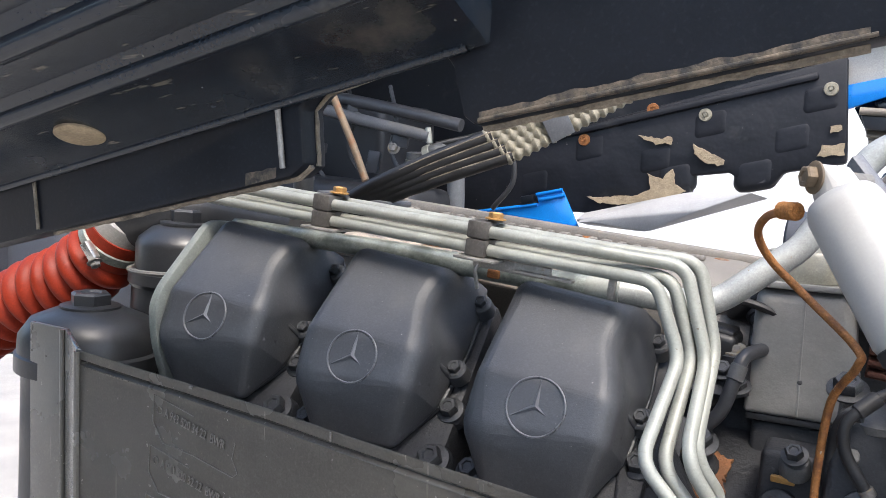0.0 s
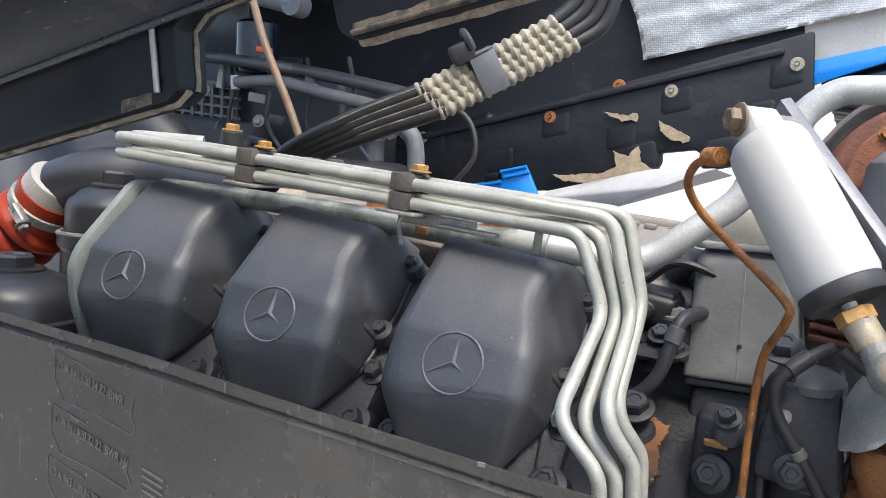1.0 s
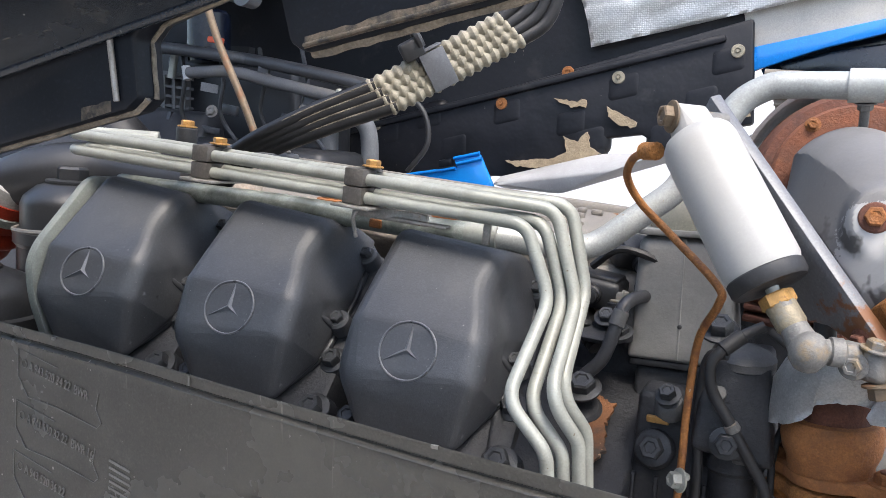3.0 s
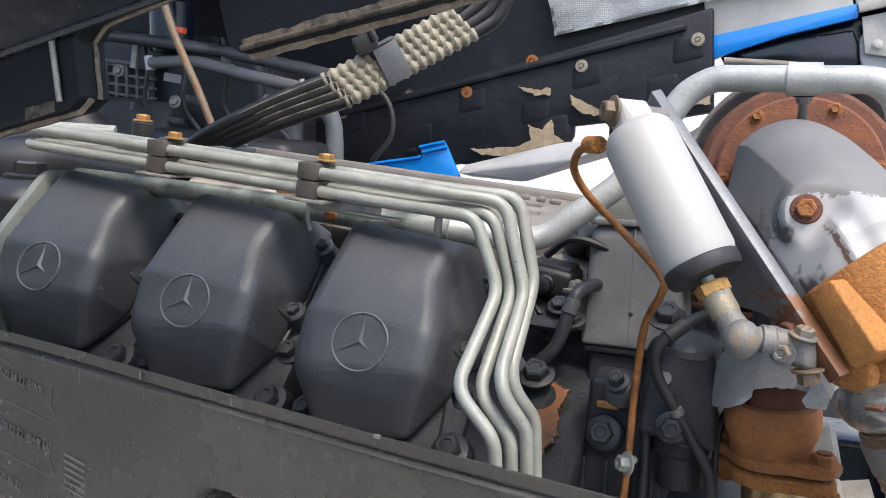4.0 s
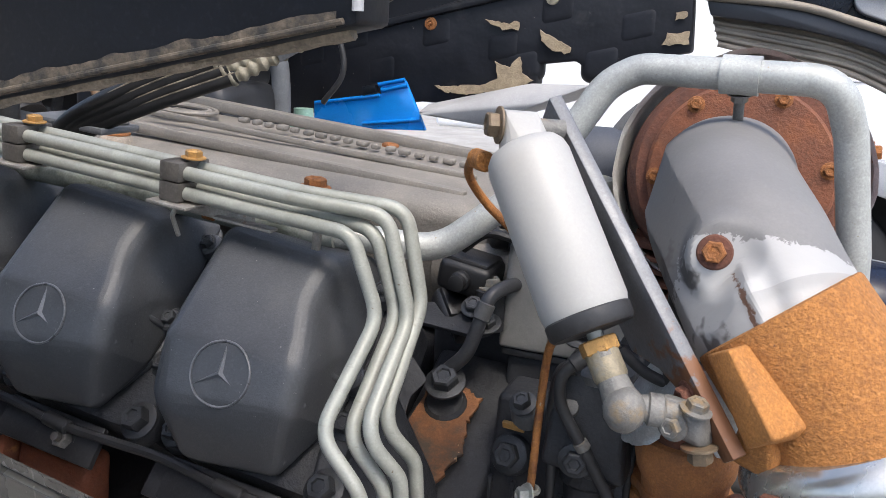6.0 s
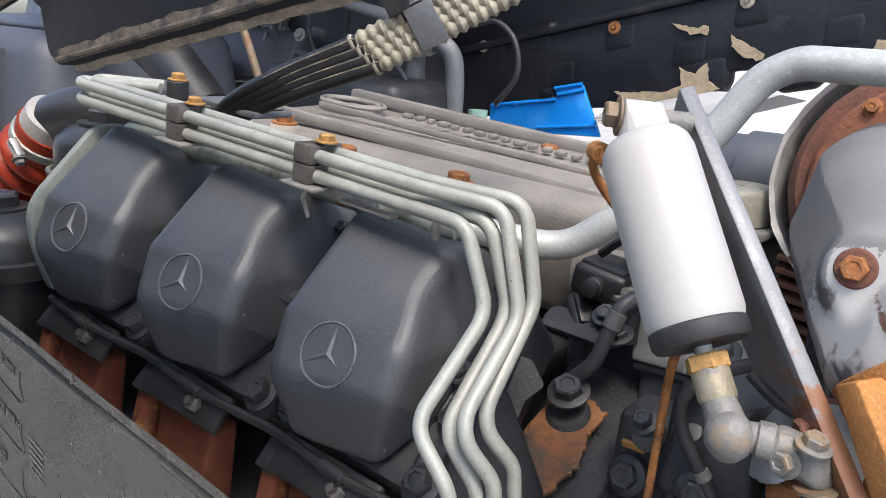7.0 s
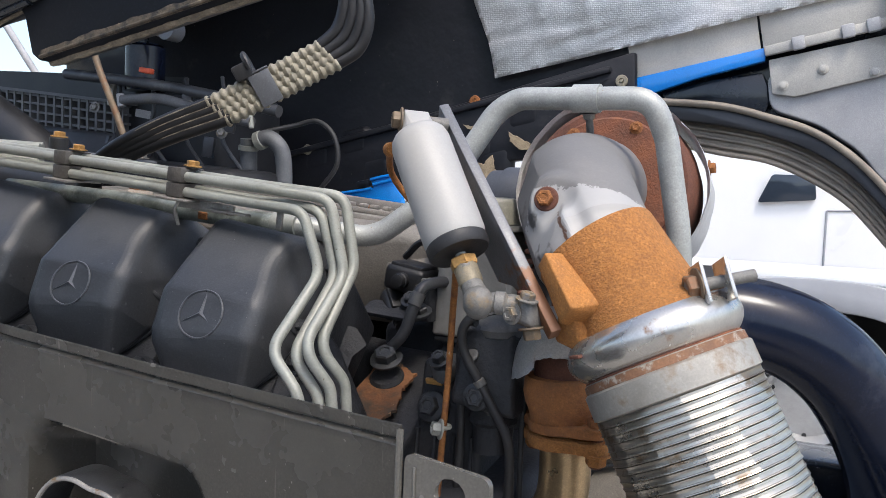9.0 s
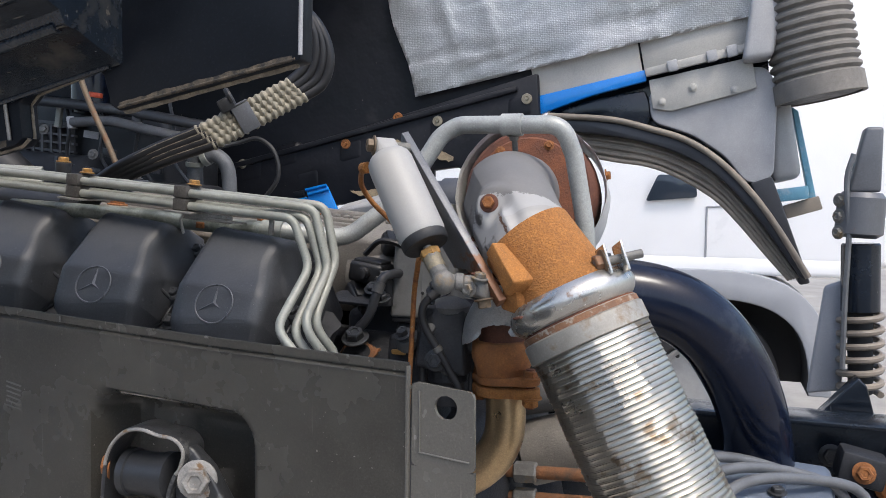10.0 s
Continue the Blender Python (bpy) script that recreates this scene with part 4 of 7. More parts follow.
part("clamp_nut", hexbolt((0.476, 0.006, 1.056), (0.2, -0.1, -1), 0.0068, 0.009), "rusty_rod", t)
part("lever_bolt", hexbolt((0.461, 0.003, 1.066), (-0.3, -0.95, 0), 0.006, 0.005), "joint", t)

t = thing("cylinder_bracket", (0.43, 0.05, 1.14), "long grey steel bracket, rusty at its lower end", "bracket")
p0, p1 = V((0.362, 0.078, 1.230)), V((0.4965, 0.003, 1.0560))
r = axes(p1 - p0, V((-0.45, 0.70, -0.50)))
BL = (p1 - p0).length
bar = [(0.0, -0.0015), (BL, -0.0015), (BL, 0.011), (BL * 0.86, 0.013), (BL * 0.74, 0.030), (BL * 0.66, 0.0535), (0.004, 0.0535)]
part("flat_bar", prism(bar, p0 - r.col[2] * 0.0044, r.col[0], r.col[1], 0.0088, 0.0012), "bar_steel", t)
part("foot_bolt", hexbolt(p1 - r.col[0] * 0.04 + r.col[1] * 0.012 - r.col[2] * 0.004, -r.col[2], 0.006, 0.006), "rust_dark", t)

# ---- turbocharger outlet ----
t = thing("turbocharger", (0.47, 0.27, 1.1), "rusty turbocharger housing behind a bright sheet shield", "turbocharger")
N = V((0.06, -0.97, 0.20)).normalized()
C = V((0.4630, 0.275, 1.166))
TS = 0.865
part("turbine_housing", lathe(C + N * 0.012, -N, [(h, r * TS) for h, r in ((0, 0.050), (0, 0.092), (0.006, 0.098), (0.030, 0.104), (0.070, 0.104), (0.11, 0.085), (0.13, 0.05))], 48), "rust_dark", t)
part("flange_ring", lathe(C + N * 0.020, -N, [(h, r * TS) for h, r in ((0, 0.050), (0, 0.079), (0.003, 0.082), (0.012, 0.082))], 48), "rust_flange", t)
ra, rb, _ = basis(N)
for k in range(6):
    a = 2 * math.pi * k / 6 - 0.12
    part("flange_bolt", hexbolt(C + N * 0.020 + (ra * math.cos(a) + rb * math.sin(a)) * 0.064, N, 0.0047, 0.005), "rust_bolt", t)
rim = [(h, r * TS) for h, r in ((0.004, 0.1105), (-0.004, 0.1135), (0.010, 0.1145), (0.035, 0.113), (0.08, 0.116), (0.08, 0.1135), (0.035, 0.1105), (0.006, 0.1105))]
part("rim_shield", crumple(crumple(lathe(C, -N, rim, 96, cap=False), 0.0035, 22, 3), 0.0012, 80, 5), "shield_edge", t, "crumpled bright rim shield")
part("shield_bolt", hexbolt(C - N * 0.03 + V((0.0965, 0, 0.03)), (1, 0, 0.1), 0.006, 0.006), "rust_bolt", t)
part("compressor", lathe(C + V((-0.055, 0.115, -0.02)), -N, [(0, 0.06), (0.01, 0.085), (0.06, 0.09), (0.08, 0.05)], 36), "cast", t, "grey compressor housing")
part("compressor_inlet", lathe(V((0.345, 0.36, 1.150)), V((-1, 0.1, 0.0)), [(-0.05, 0.036), (0, 0.036), (0.004, 0.038), (0.026, 0.038), (0.028, 0.034), (0.045, 0.034), (0.048, 0.030)], 32), "duct", t, "dull grey inlet neck")

t = thing("exhaust_elbow", (0.48, 0.11, 1.15), "aluminised exhaust elbow shield with a rusty bolt", "exhaust elbow")
elb = spline([(0.456, 0.245, 1.163), (0.458, 0.190, 1.164), (0.465, 0.142, 1.159), (0.482, 0.102, 1.142), (0.508, 0.066, 1.110), (0.5115, 0.064, 1.106)], 10)


def shell(s_, L_):
    return 0.0520 - 0.0025 * min(1, s_ / L_) - 0.0060 * max(0.0, (s_ - L_ + 0.010) / 0.010)


bd = V((-0.08, -0.86, 0.50)).normalized()
q = V((0.4735, 0.0555, 1.1505))
adown = V((0.46, -0.62, -0.63)).normalized()
aright = bd.cross(adown).normalized()
if aright.x < 0:
    aright = -aright


def press(bm):
    """The pressed dimple round the bolt and the crease that runs down from it."""
    for v in bm.verts:
        m_ = v.co - q
        v.co -= bd * 0.0015 * math.exp(-(m_.length / 0.022) ** 2)
        run, off_ = m_.dot(adown), m_.dot(aright) - 0.004
        if 0 < run < 0.06 and m_.y < 0.05:
            v.co += bd * (0.0026 * math.exp(-(off_ / 0.004) ** 2) - 0.0022 * math.exp(-((off_ - 0.011) / 0.006) ** 2)) * min(1, run / 0.012)
    return bm


def flatten(bm, line, face, depth):
    """Press a flat into the tube on the side that faces the given way."""
    for v in bm.verts:
        k = min(range(len(line)), key=lambda j: (v.co - line[j]).length_squared)
        ax_ = (line[min(k + 1, len(line) - 1)] - line[max(k - 1, 0)]).normalized()
        rad_ = v.co - line[k]
        rad_ -= ax_ * rad_.dot(ax_)
        f_ = (face - ax_ * face.dot(ax_)).normalized()
        over_ = rad_.dot(f_) - 0.0500 * depth
        if over_ > 0:
            v.co -= f_ * over_
    return bm


M["elbow"] = elbow_material(q - t.location, adown, aright)
line_ = spline(elb[::2], 6)
shell_bm = flatten(crumple(tube(line_, shell, 180), 0.0010, 22, 5), line_, V((-0.62, -0.77, 0.10)), 0.93)
shell_bm = press(shell_bm)
seat = min((v.co.copy() for v in shell_bm.verts), key=lambda p: (p - q).length)
bdir = V((-0.02, -0.975, 0.22)).normalized()
for v in shell_bm.verts:
    # a flat pad under the bolt, running out into the curve
    m_ = v.co - seat
    w_ = max(0.0, min(1.0, (0.030 - m_.length) / 0.014))
    v.co -= bdir * (m_.dot(bdir) * w_ * w_ * (3 - 2 * w_))
part("elbow_shell", shell_bm, "elbow", t, smooth=16)
part("bolt_washer", lathe(seat - bdir * 0.0020, bdir, [(0, 0.0104), (0.0026, 0.0101), (0.0035, 0.0092), (0.0037, 0.007)], 24), "rust_dark", t, "dark rusted flange washer")
part("shield_bolt", hexbolt(seat + bdir * 0.0020, bdir, 0.0067, 0.0052, False), "rust_bolt", t, "orange rusted bolt")

t = thing("exhaust_brake_housing", (0.52, 0.06, 1.09), "orange rusted cast exhaust brake housing", "exhaust brake")
X0, X1 = V((0.504, 0.068, 1.118)), V((0.556, 0.050, 1.056))
AX = (X1 - X0).normalized()
HL = (X1 - X0).length
part("housing", lathe(X0, AX, [(0.001, 0.0470), (0.002, 0.0495), (0.004, 0.0502), (HL * 0.5, 0.0505), (HL - 0.012, 0.051), (HL, 0.060), (HL + 0.004, 0.060)], 48), "rust", t)
near_face = [V(p) for p in ((0.484, 0.004, 1.1135), (0.500, 0.034, 1.1130), (0.527, 0.008, 1.0790), (0.511, -0.013, 1.0765), (0.4725, 0.024, 1.1015), (0.499, 0.002, 1.0620))]
inner_face = [V(p) for p in ((0.490, 0.062, 1.092), (0.514, 0.042, 1.050), (0.516, 0.072, 1.100), (0.540, 0.042, 1.062))]
part("shaft_boss", hull(near_face + inner_face, 0.0016), "rust_box", t, "square rusty shaft boss")
part("boss_foot", hull([V(p) for p in ((0.494, 0.012, 1.072), (0.512, 0.004, 1.064), (0.489, 0.020, 1.046), (0.512, 0.014, 1.040), (0.505, 0.05, 1.07), (0.53, 0.04, 1.05), (0.50, 0.05, 1.04), (0.53, 0.04, 1.036))], 0.003), "rust", t, "rough rusty foot of the boss")

VX = V((0.46, -0.11, -0.88)).normalized()
t = thing("v_band_clamp", X1, "stainless V-band clamp with bolt, spotted with rust", "hose clamp")
prof_ = [(0.030 * k / 14, 0.0575 + 0.0105 * math.sin(math.pi * (k + 0.4) / 14.8) ** 0.7) for k in range(15)]
part("band", lathe(X1 - VX * 0.010, VX, prof_, 56), "band", t)
part("band_groove", lathe(X1 + VX * 0.0195, VX, [(0, 0.058), (0.001, 0.0605), (0.004, 0.0605), (0.005, 0.058)], 56), "rust_flange", t, "rusty groove")
cb = V((0.598, 0.024, 1.098))
cr = axes(V((0.80, 0.45, 0.20)), VX)
part("lug_near", box(cb - cr.col[0] * 0.006, (0.003, 0.030, 0.026), cr, 0.001), "band", t)
part("lug_far", box(cb + cr.col[0] * 0.012, (0.003, 0.030, 0.026), cr, 0.001), "band", t)
part("clamp_bolt", rod(cb - cr.col[0] * 0.016, cb + cr.col[0] * 0.034, 0.0045, 12), "joint", t)
part("clamp_nut", hexbolt(cb - cr.col[0] * 0.0075, -cr.col[0], 0.0088, 0.009), "rusty_rod", t)
part("stamped_bar", box(X1 + VX * 0.004 + V((-0.044, -0.053, -0.012)), (0.010, 0.0025, 0.005), axes(V((0.7, -0.45, 0.2)), VX), 0.0008), "rust_dark", t)

t = thing("flexible_exhaust_pipe", X1 + AX * 0.03, "ribbed stainless flexible exhaust pipe leading down from the clamp", "exhaust pipe")
F0 = X1 + VX * 0.020
part("collar", lathe(F0, V((0.46, -0.11, -0.88)), [(-0.012, 0.056), (0, 0.058), (0.002, 0.0615), (0.008, 0.0618), (0.010, 0.0645), (0.028, 0.0645), (0.030, 0.061)], 56), "collar", t, "smooth weld collar")
part("brown_seam", lathe(F0 + VX * 0.0015, VX, [(0, 0.060), (0.001, 0.0622), (0.0068, 0.0626), (0.0080, 0.060)], 56), "rust_seam", t, "browned seam")
F1 = F0 + V((0.46, -0.11, -0.88)).normalized() * 0.029
fd = V((0.46, -0.10, -0.88)).normalized()


def flex_hose():
    """Interlocked strip, ten-sided: every turn a flat band that ends in a raised bead."""
    a, b, d = basis(fd)
    rnd = random.Random(7)
    rings, h, sides, sub = [], 0.0, 14, 5
    wedge = 2 * math.pi / sides
    while h < 0.40:
        turn, swell = rnd.uniform(-0.045, 0.045), rnd.uniform(-0.0002, 0.0002)
        tilts = [rnd.uniform(-0.0005, 0.0005) for _ in range(sides)]
        for dh, r in ((0.0, 0.0618), (0.0003, 0.0634), (0.0022, 0.0632), (0.0041, 0.0635), (0.0044, 0.0641), (0.0049, 0.0643), (0.0053, 0.0639), (0.0055, 0.0618)):
            ring = []
            for i in range(sides * sub):
                g = 2 * math.pi * i / (sides * sub)
                local = (i % sub + 0.5) / sub * wedge - wedge / 2
                flat = math.cos(wedge / 2) / math.cos(local)
                rr = r * (0.2 + 0.8 * flat) + swell + tilts[i // sub] * math.sin(local * 4)
                ring.append(F1 + d * (h + dh) + (a * math.cos(g + turn) + b * math.sin(g + turn)) * rr)
            rings.append(ring)
        h += 0.0057
    return rings_bm(rings)


part("ribbed_hose", flex_hose(), "flex", t, smooth=14)

# ---- second exhaust branch below ----
t = thing("exhaust_coupling", (0.463, 0.16, 0.95), "red-brown rusted exhaust coupling with bolted flanges", "exhaust coupling")
part("upper_pipe", lathe((0.459, 0.160, 1.035), (0.0, -0.02, -1), [(0, 0.027), (0.03, 0.028), (0.050, 0.029), (0.060, 0.031)], 36), "rust_dark", t, "dark scaled pipe")
EA = V((0.855, -0.515, 0.06)).normalized()
EB = V((0.515, 0.855, 0.02)).normalized()


def ear_flange(at, h, bev):
    """Oval flange with two rounded ears."""
    poly = []
    for k in range(48):
        a = 2 * math.pi * k / 48
        rr = 0.0335 + 0.0200 * max(0.0, math.cos(2 * a)) ** 2.2
        poly.append((rr * math.cos(a), rr * math.sin(a)))
    return prism(poly, at, EA, EB, h, bev)


part("collar", lathe((0.4585, 0.159, 0.9905), (0.03, 0, -1), [(0, 0.029), (0.001, 0.0345), (0.004, 0.0365), (0.016, 0.0375), (0.026, 0.0355), (0.034, 0.0320), (0.050, 0.0305)], 40), "rust_mid", t, "flared rusty collar")
part("upper_flange", ear_flange((0.4615, 0.158, 0.9395), 0.0100, 0.003), "rust_mid", t)
part("lower_flange", ear_flange((0.4620, 0.158, 0.9250), 0.0120, 0.003), "rust", t)
for s_ in (1, -1):
    at = V((0.4620, 0.158, 0.9250)) + EA * (0.042 * s_)
    part("stud", rod(at + V((0, 0, -0.012)), at + V((0, 0, 0.034)), 0.0055, 12), "rust_dark", t)
    part("nut", hexbolt(at + V((0, 0, 0.001)), (0, 0, -1), 0.0095, 0.011), "rust", t)
    part("nut", hexbolt(at + V((0, 0, 0.0235)), (0, 0, 1), 0.0095, 0.009), "rust_mid", t)

t = thing("lower_exhaust_pipe", (0.46, 0.15, 0.85), "heat tinted bronze exhaust pipe bending below the shield", "exhaust pipe")
part("bend", tube(spline([(0.463, 0.158, 0.938), (0.464, 0.158, 0.895), (0.460, 0.157, 0.868), (0.444, 0.156, 0.841), (0.415, 0.152, 0.820), (0.37, 0.145, 0.806)], 8), 0.0240, 32), "brown_pipe", t)

t = thing("torn_heat_shield", (0.45, 0.14, 1.0), "torn grey sheet heat shield half round the exhaust pipe", "heat shield")
hem = spline([(0.408, 0.158, 0.983), (0.416, 0.136, 0.9855), (0.430, 0.122, 0.992), (0.4425, 0.117, 1.001), (0.446, 0.115, 1.0095), (0.462, 0.111, 1.0145), (0.478, 0.112, 1.013), (0.490, 0.122, 1.008), (0.500, 0.145, 1.002)], 6)
crown = spline([(0.430, 0.160, 1.048), (0.436, 0.138, 1.051), (0.441, 0.124, 1.053), (0.448, 0.114, 1.056), (0.456, 0.108, 1.059), (0.466, 0.107, 1.060), (0.476, 0.110, 1.058), (0.484, 0.120, 1.054), (0.490, 0.140, 1.048)], 6)
bm = bmesh.new()
vs = []
for k, (lo, hi) in enumerate(zip(hem, crown)):
    lo = lo + V((0, 0, 0.0016 * noise.noise(V((k * 0.7, 0.2, 0.7)))))
    out_ = (lo - V((0.458, 0.165, lo.z))).normalized()
    vs.append([bm.verts.new(lo.lerp(hi, f_ / 8) + out_ * (0.007 * math.sin(math.pi * f_ / 8 * 0.9 + 0.2) - 0.0014)) for f_ in range(9)])
for a, b in zip(vs, vs[1:]):
    for f_ in range(8):
        bm.faces.new((a[f_], b[f_], b[f_ + 1], a[f_ + 1]))
bmesh.ops.solidify(bm, geom=bm.faces[:], thickness=0.0018)
part("sheet", crumple(bm, 0.0014, 45, 2), "shield_sheet", t, smooth=60)
part("bright_tab", crumple(prism([(-0.010, -0.001), (-0.004, 0.010), (0.003, 0.012), (0.010, 0.001), (0.007, -0.009), (-0.006, -0.006)], (0.487, 0.110, 1.010), (0.93, 0.30, 0.05), (0, 0.25, 0.97), 0.0025, 0.0006), 0.0012, 90, 4), "shield_edge", t, "bright bent tab")

# ---- rear of the engine: filler tower, hoses and fittings ----
t = thing("oil_separator_tower", (0.335, 0.20, 1.0), "tall grey cast tower behind the valve covers", "engine tower")
part("tower", round_hull([(V((x, y, z)), 0.014) for x in (0.297, 0.353) for y in (0.257, 0.310) for z in (1.035, 1.102)] + [(V((x, y, 1.0005)), 0.004) for x in (0.284, 0.374) for y in (0.246, 0.320)], 0.01, 0.010), "tower_cast", t)
part("tower_rim", prism(round_poly([(0.280, 0.240), (0.371, 0.240), (0.371, 0.326), (0.280, 0.326)], 0.016), (0, 0, 1.115), (1, 0, 0), (0, 1, 0), 0.006, 0.0015), "tower_cast", t)
part("skirt_gasket", crumple(prism(round_poly([(0.281, 0.244), (0.377, 0.244), (0.377, 0.322), (0.281, 0.322)], 0.005), (0, 0, 0.9895), (1, 0, 0), (0, 1, 0), 0.0065, 0.001), 0.0025, 60, 3), "cast_dark", t)
part("seam", rod((0.3266, 0.2428, 0.999), (0.3262, 0.2440, 1.113), 0.0014, 8), "tower_cast", t)
part("seam_knob", lathe((0.3270, 0.2435, 1.031), (0, -1, 0), [(0, 0.0026), (0.0025, 0.0020), (0.003, 0.001)], 10), "cast_dark", t)
part("clear_cap", lathe((0.3255, 0.283, 1.121), (-0.03, 0.0, 1), [(0, 0.040), (0.024, 0.040), (0.028, 0.037), (0.030, 0.02)], 36), "cap_plastic", t, "dirty yellowish clear cap")
part("base_block", hull([V((x, y, z)) for x in (0.287, 0.382) for y, z in ((0.250, 0.990), (0.320, 0.990), (0.240, 0.91), (0.320, 0.91))], 0.006), "cast_dark", t)
part("base_bolt", hexbolt((0.334, 0.152, 0.990), (-0.1, -0.6, 0.8), 0.0075, 0.008), "black_bolt", t)

t = thing("hydraulic_unit", (0.39, 0.17, 0.98), "dark cast valve unit with bolts and banjo fittings", "valve unit")
part("body", hull([V(p) for p in ((0.362, 0.140, 1.030), (0.412, 0.150, 1.026), (0.412, 0.22, 1.03), (0.362, 0.22, 1.03), (0.356, 0.128, 0.955), (0.420, 0.135, 0.945), (0.420, 0.22, 0.945), (0.356, 0.22, 0.955))], 0.006), "cast_dark", t)
part("head", lathe((0.390, 0.168, 1.006), (0.02, -0.10, 1), [(0, 0.021), (0.014, 0.022), (0.016, 0.025), (0.022, 0.025), (0.026, 0.021), (0.030, 0.012)], 28), "cast", t, "dusty round head")
part("lower_body", lathe((0.388, 0.165, 0.965), (0.02, -0.05, -1), [(0, 0.024), (0.03, 0.024), (0.034, 0.020), (0.06, 0.019)], 24), "cast_dark", t)
part("top_bolt", hexbolt((0.3675, 0.190, 1.042), (0, -0.5, 0.86), 0.0115, 0.012), "black_bolt", t)
part("side_bolt", hexbolt((0.384, 0.128, 0.965), (0.1, -0.95, 0.1), 0.009, 0.008), "black_bolt", t)
part("side_boss", lathe((0.374, 0.150, 0.992), (0.0, -0.8, 0.6), [(0, 0.0105), (0.010, 0.010), (0.012, 0.007), (0.018, 0.007), (0.019, 0.005)], 16), "cast", t)
part("drain_lug", hull([V(p) for p in ((0.384, 0.140, 0.975), (0.408, 0.142, 0.972), (0.388, 0.138, 0.945), (0.404, 0.138, 0.945), (0.384, 0.17, 0.975), (0.408, 0.17, 0.972), (0.388, 0.17, 0.945), (0.404, 0.17, 0.945))], 0.004), "cast", t)


def hose(label, pts, r, material="rubber", cat="hose", name="hose", ends=()):
    t = thing(name, pts[0], label, cat)
    part("tubing", tube(spline(pts, 7), r, 12), material, t)
    for p, q, rr, mt in ends:
        part("end_fitting", rod(p, q, rr, 12, 0.0008), mt, t)
    return t


hose("grey rubber hose rising from a banjo bolt", [(0.249, 0.203, 0.982), (0.266, 0.203, 1.002), (0.275, 0.206, 1.030), (0.280, 0.214, 1.050), (0.288, 0.232, 1.056), (0.300, 0.262, 1.056)], 0.0064, "bay_black", ends=(((0.2755, 0.206, 1.032), (0.279, 0.211, 1.046), 0.0078, "cast"),))
hose("black rubber hose curving down from the valve unit", [(0.405, 0.140, 1.059), (0.392, 0.136, 1.052), (0.379, 0.128, 1.042), (0.369, 0.125, 1.028), (0.371, 0.125, 1.007), (0.387, 0.126, 0.980), (0.401, 0.128, 0.956), (0.416, 0.132, 0.926), (0.416, 0.14, 0.88), (0.414, 0.15, 0.80)], 0.0046, "rubber", ends=(((0.376, 0.127, 1.039), (0.390, 0.135, 1.051), 0.0062, "rubber"), ((0.386, 0.126, 0.982), (0.390, 0.127, 0.976), 0.0058, "joint")))
hose("black cable running down beside the orange line", [(0.380, 0.13, 1.035), (0.366, 0.135, 1.03), (0.360, 0.142, 0.99), (0.362, 0.146, 0.92), (0.358, 0.145, 0.82)], 0.0042, "rubber", "cable", "cable")
hose("thin black cable behind the cylinder", [(0.42, 0.15, 1.06), (0.436, 0.16, 1.03), (0.43, 0.17, 0.99), (0.418, 0.165, 0.95), (0.42, 0.16, 0.86)], 0.003, "rubber", "cable", "cable")
hose("ribbed black hose below the bracket", [(0.445, 0.12, 1.12), (0.447, 0.12, 1.06), (0.449, 0.12, 1.03)], 0.008, "rubber")
hose("dark cable crossing behind the cylinder", [(0.41, 0.12, 1.06), (0.428, 0.118, 1.048), (0.446, 0.118, 1.042)], 0.004, "rubber", "cable", "cable")

t = thing("housing_cover", (0.335, 0.15, 0.95), "dark cast housing cover with bolts below the tower", "engine cover")
part("lower_face", hull([V(p) for p in ((0.306, 0.172, 0.985), (0.372, 0.168, 0.985), (0.302, 0.160, 0.84), (0.380, 0.156, 0.84), (0.306, 0.22, 0.985), (0.372, 0.22, 0.985), (0.300, 0.22, 0.84), (0.380, 0.22, 0.84))], 0.006), "cast_dark", t)
part("boss", lathe((0.334, 0.166, 0.972), (0.02, -0.55, 0.84), [(0, 0.0125), (0.012, 0.012), (0.015, 0.010)], 20), "cast", t)
part("cover_bolt", hexbolt((0.3235, 0.158, 0.9405), (-0.1, -0.9, 0.35), 0.0105, 0.010), "black_bolt", t)
part("bolt_boss", lathe((0.3245, 0.165, 0.938), (-0.1, -0.9, 0.35), [(0, 0.0175), (0.006, 0.017), (0.008, 0.0155)], 22), "cast_dark", t)
part("yellow_tag", box((0.326, 0.158, 0.966), (0.019, 0.004, 0.006), axes((1, -0.1, 0.0), (0, 0.9, 0.3)), 0.001), "brass", t, "small yellowed tag")
for k in range(4):
    x = 0.305 + 0.020 * k
    part("casting_rib", hull([V((x + dx, y, z)) for dx in (0, 0.004) for y, z in ((0.161, 0.915), (0.154, 0.845), (0.18, 0.915), (0.18, 0.845))], 0.001), "cast_dark", t)

t = thing("red_fin_cooler", (0.41, 0.3, 1.06), "dark red finned cooler behind the cylinder", "cooler")
for k in range(7):
    part("fin", box((0.425, 0.27, 1.040 + 0.010 * k), (0.090, 0.03, 0.0045), axes((1, 0, -0.12), (0, 1, 0)), 0.001), "rust_dark", t)
part("core", box((0.425, 0.285, 1.07), (0.085, 0.02, 0.075), axes((1, 0, -0.12), (0, 1, 0))), "rust_dark", t)

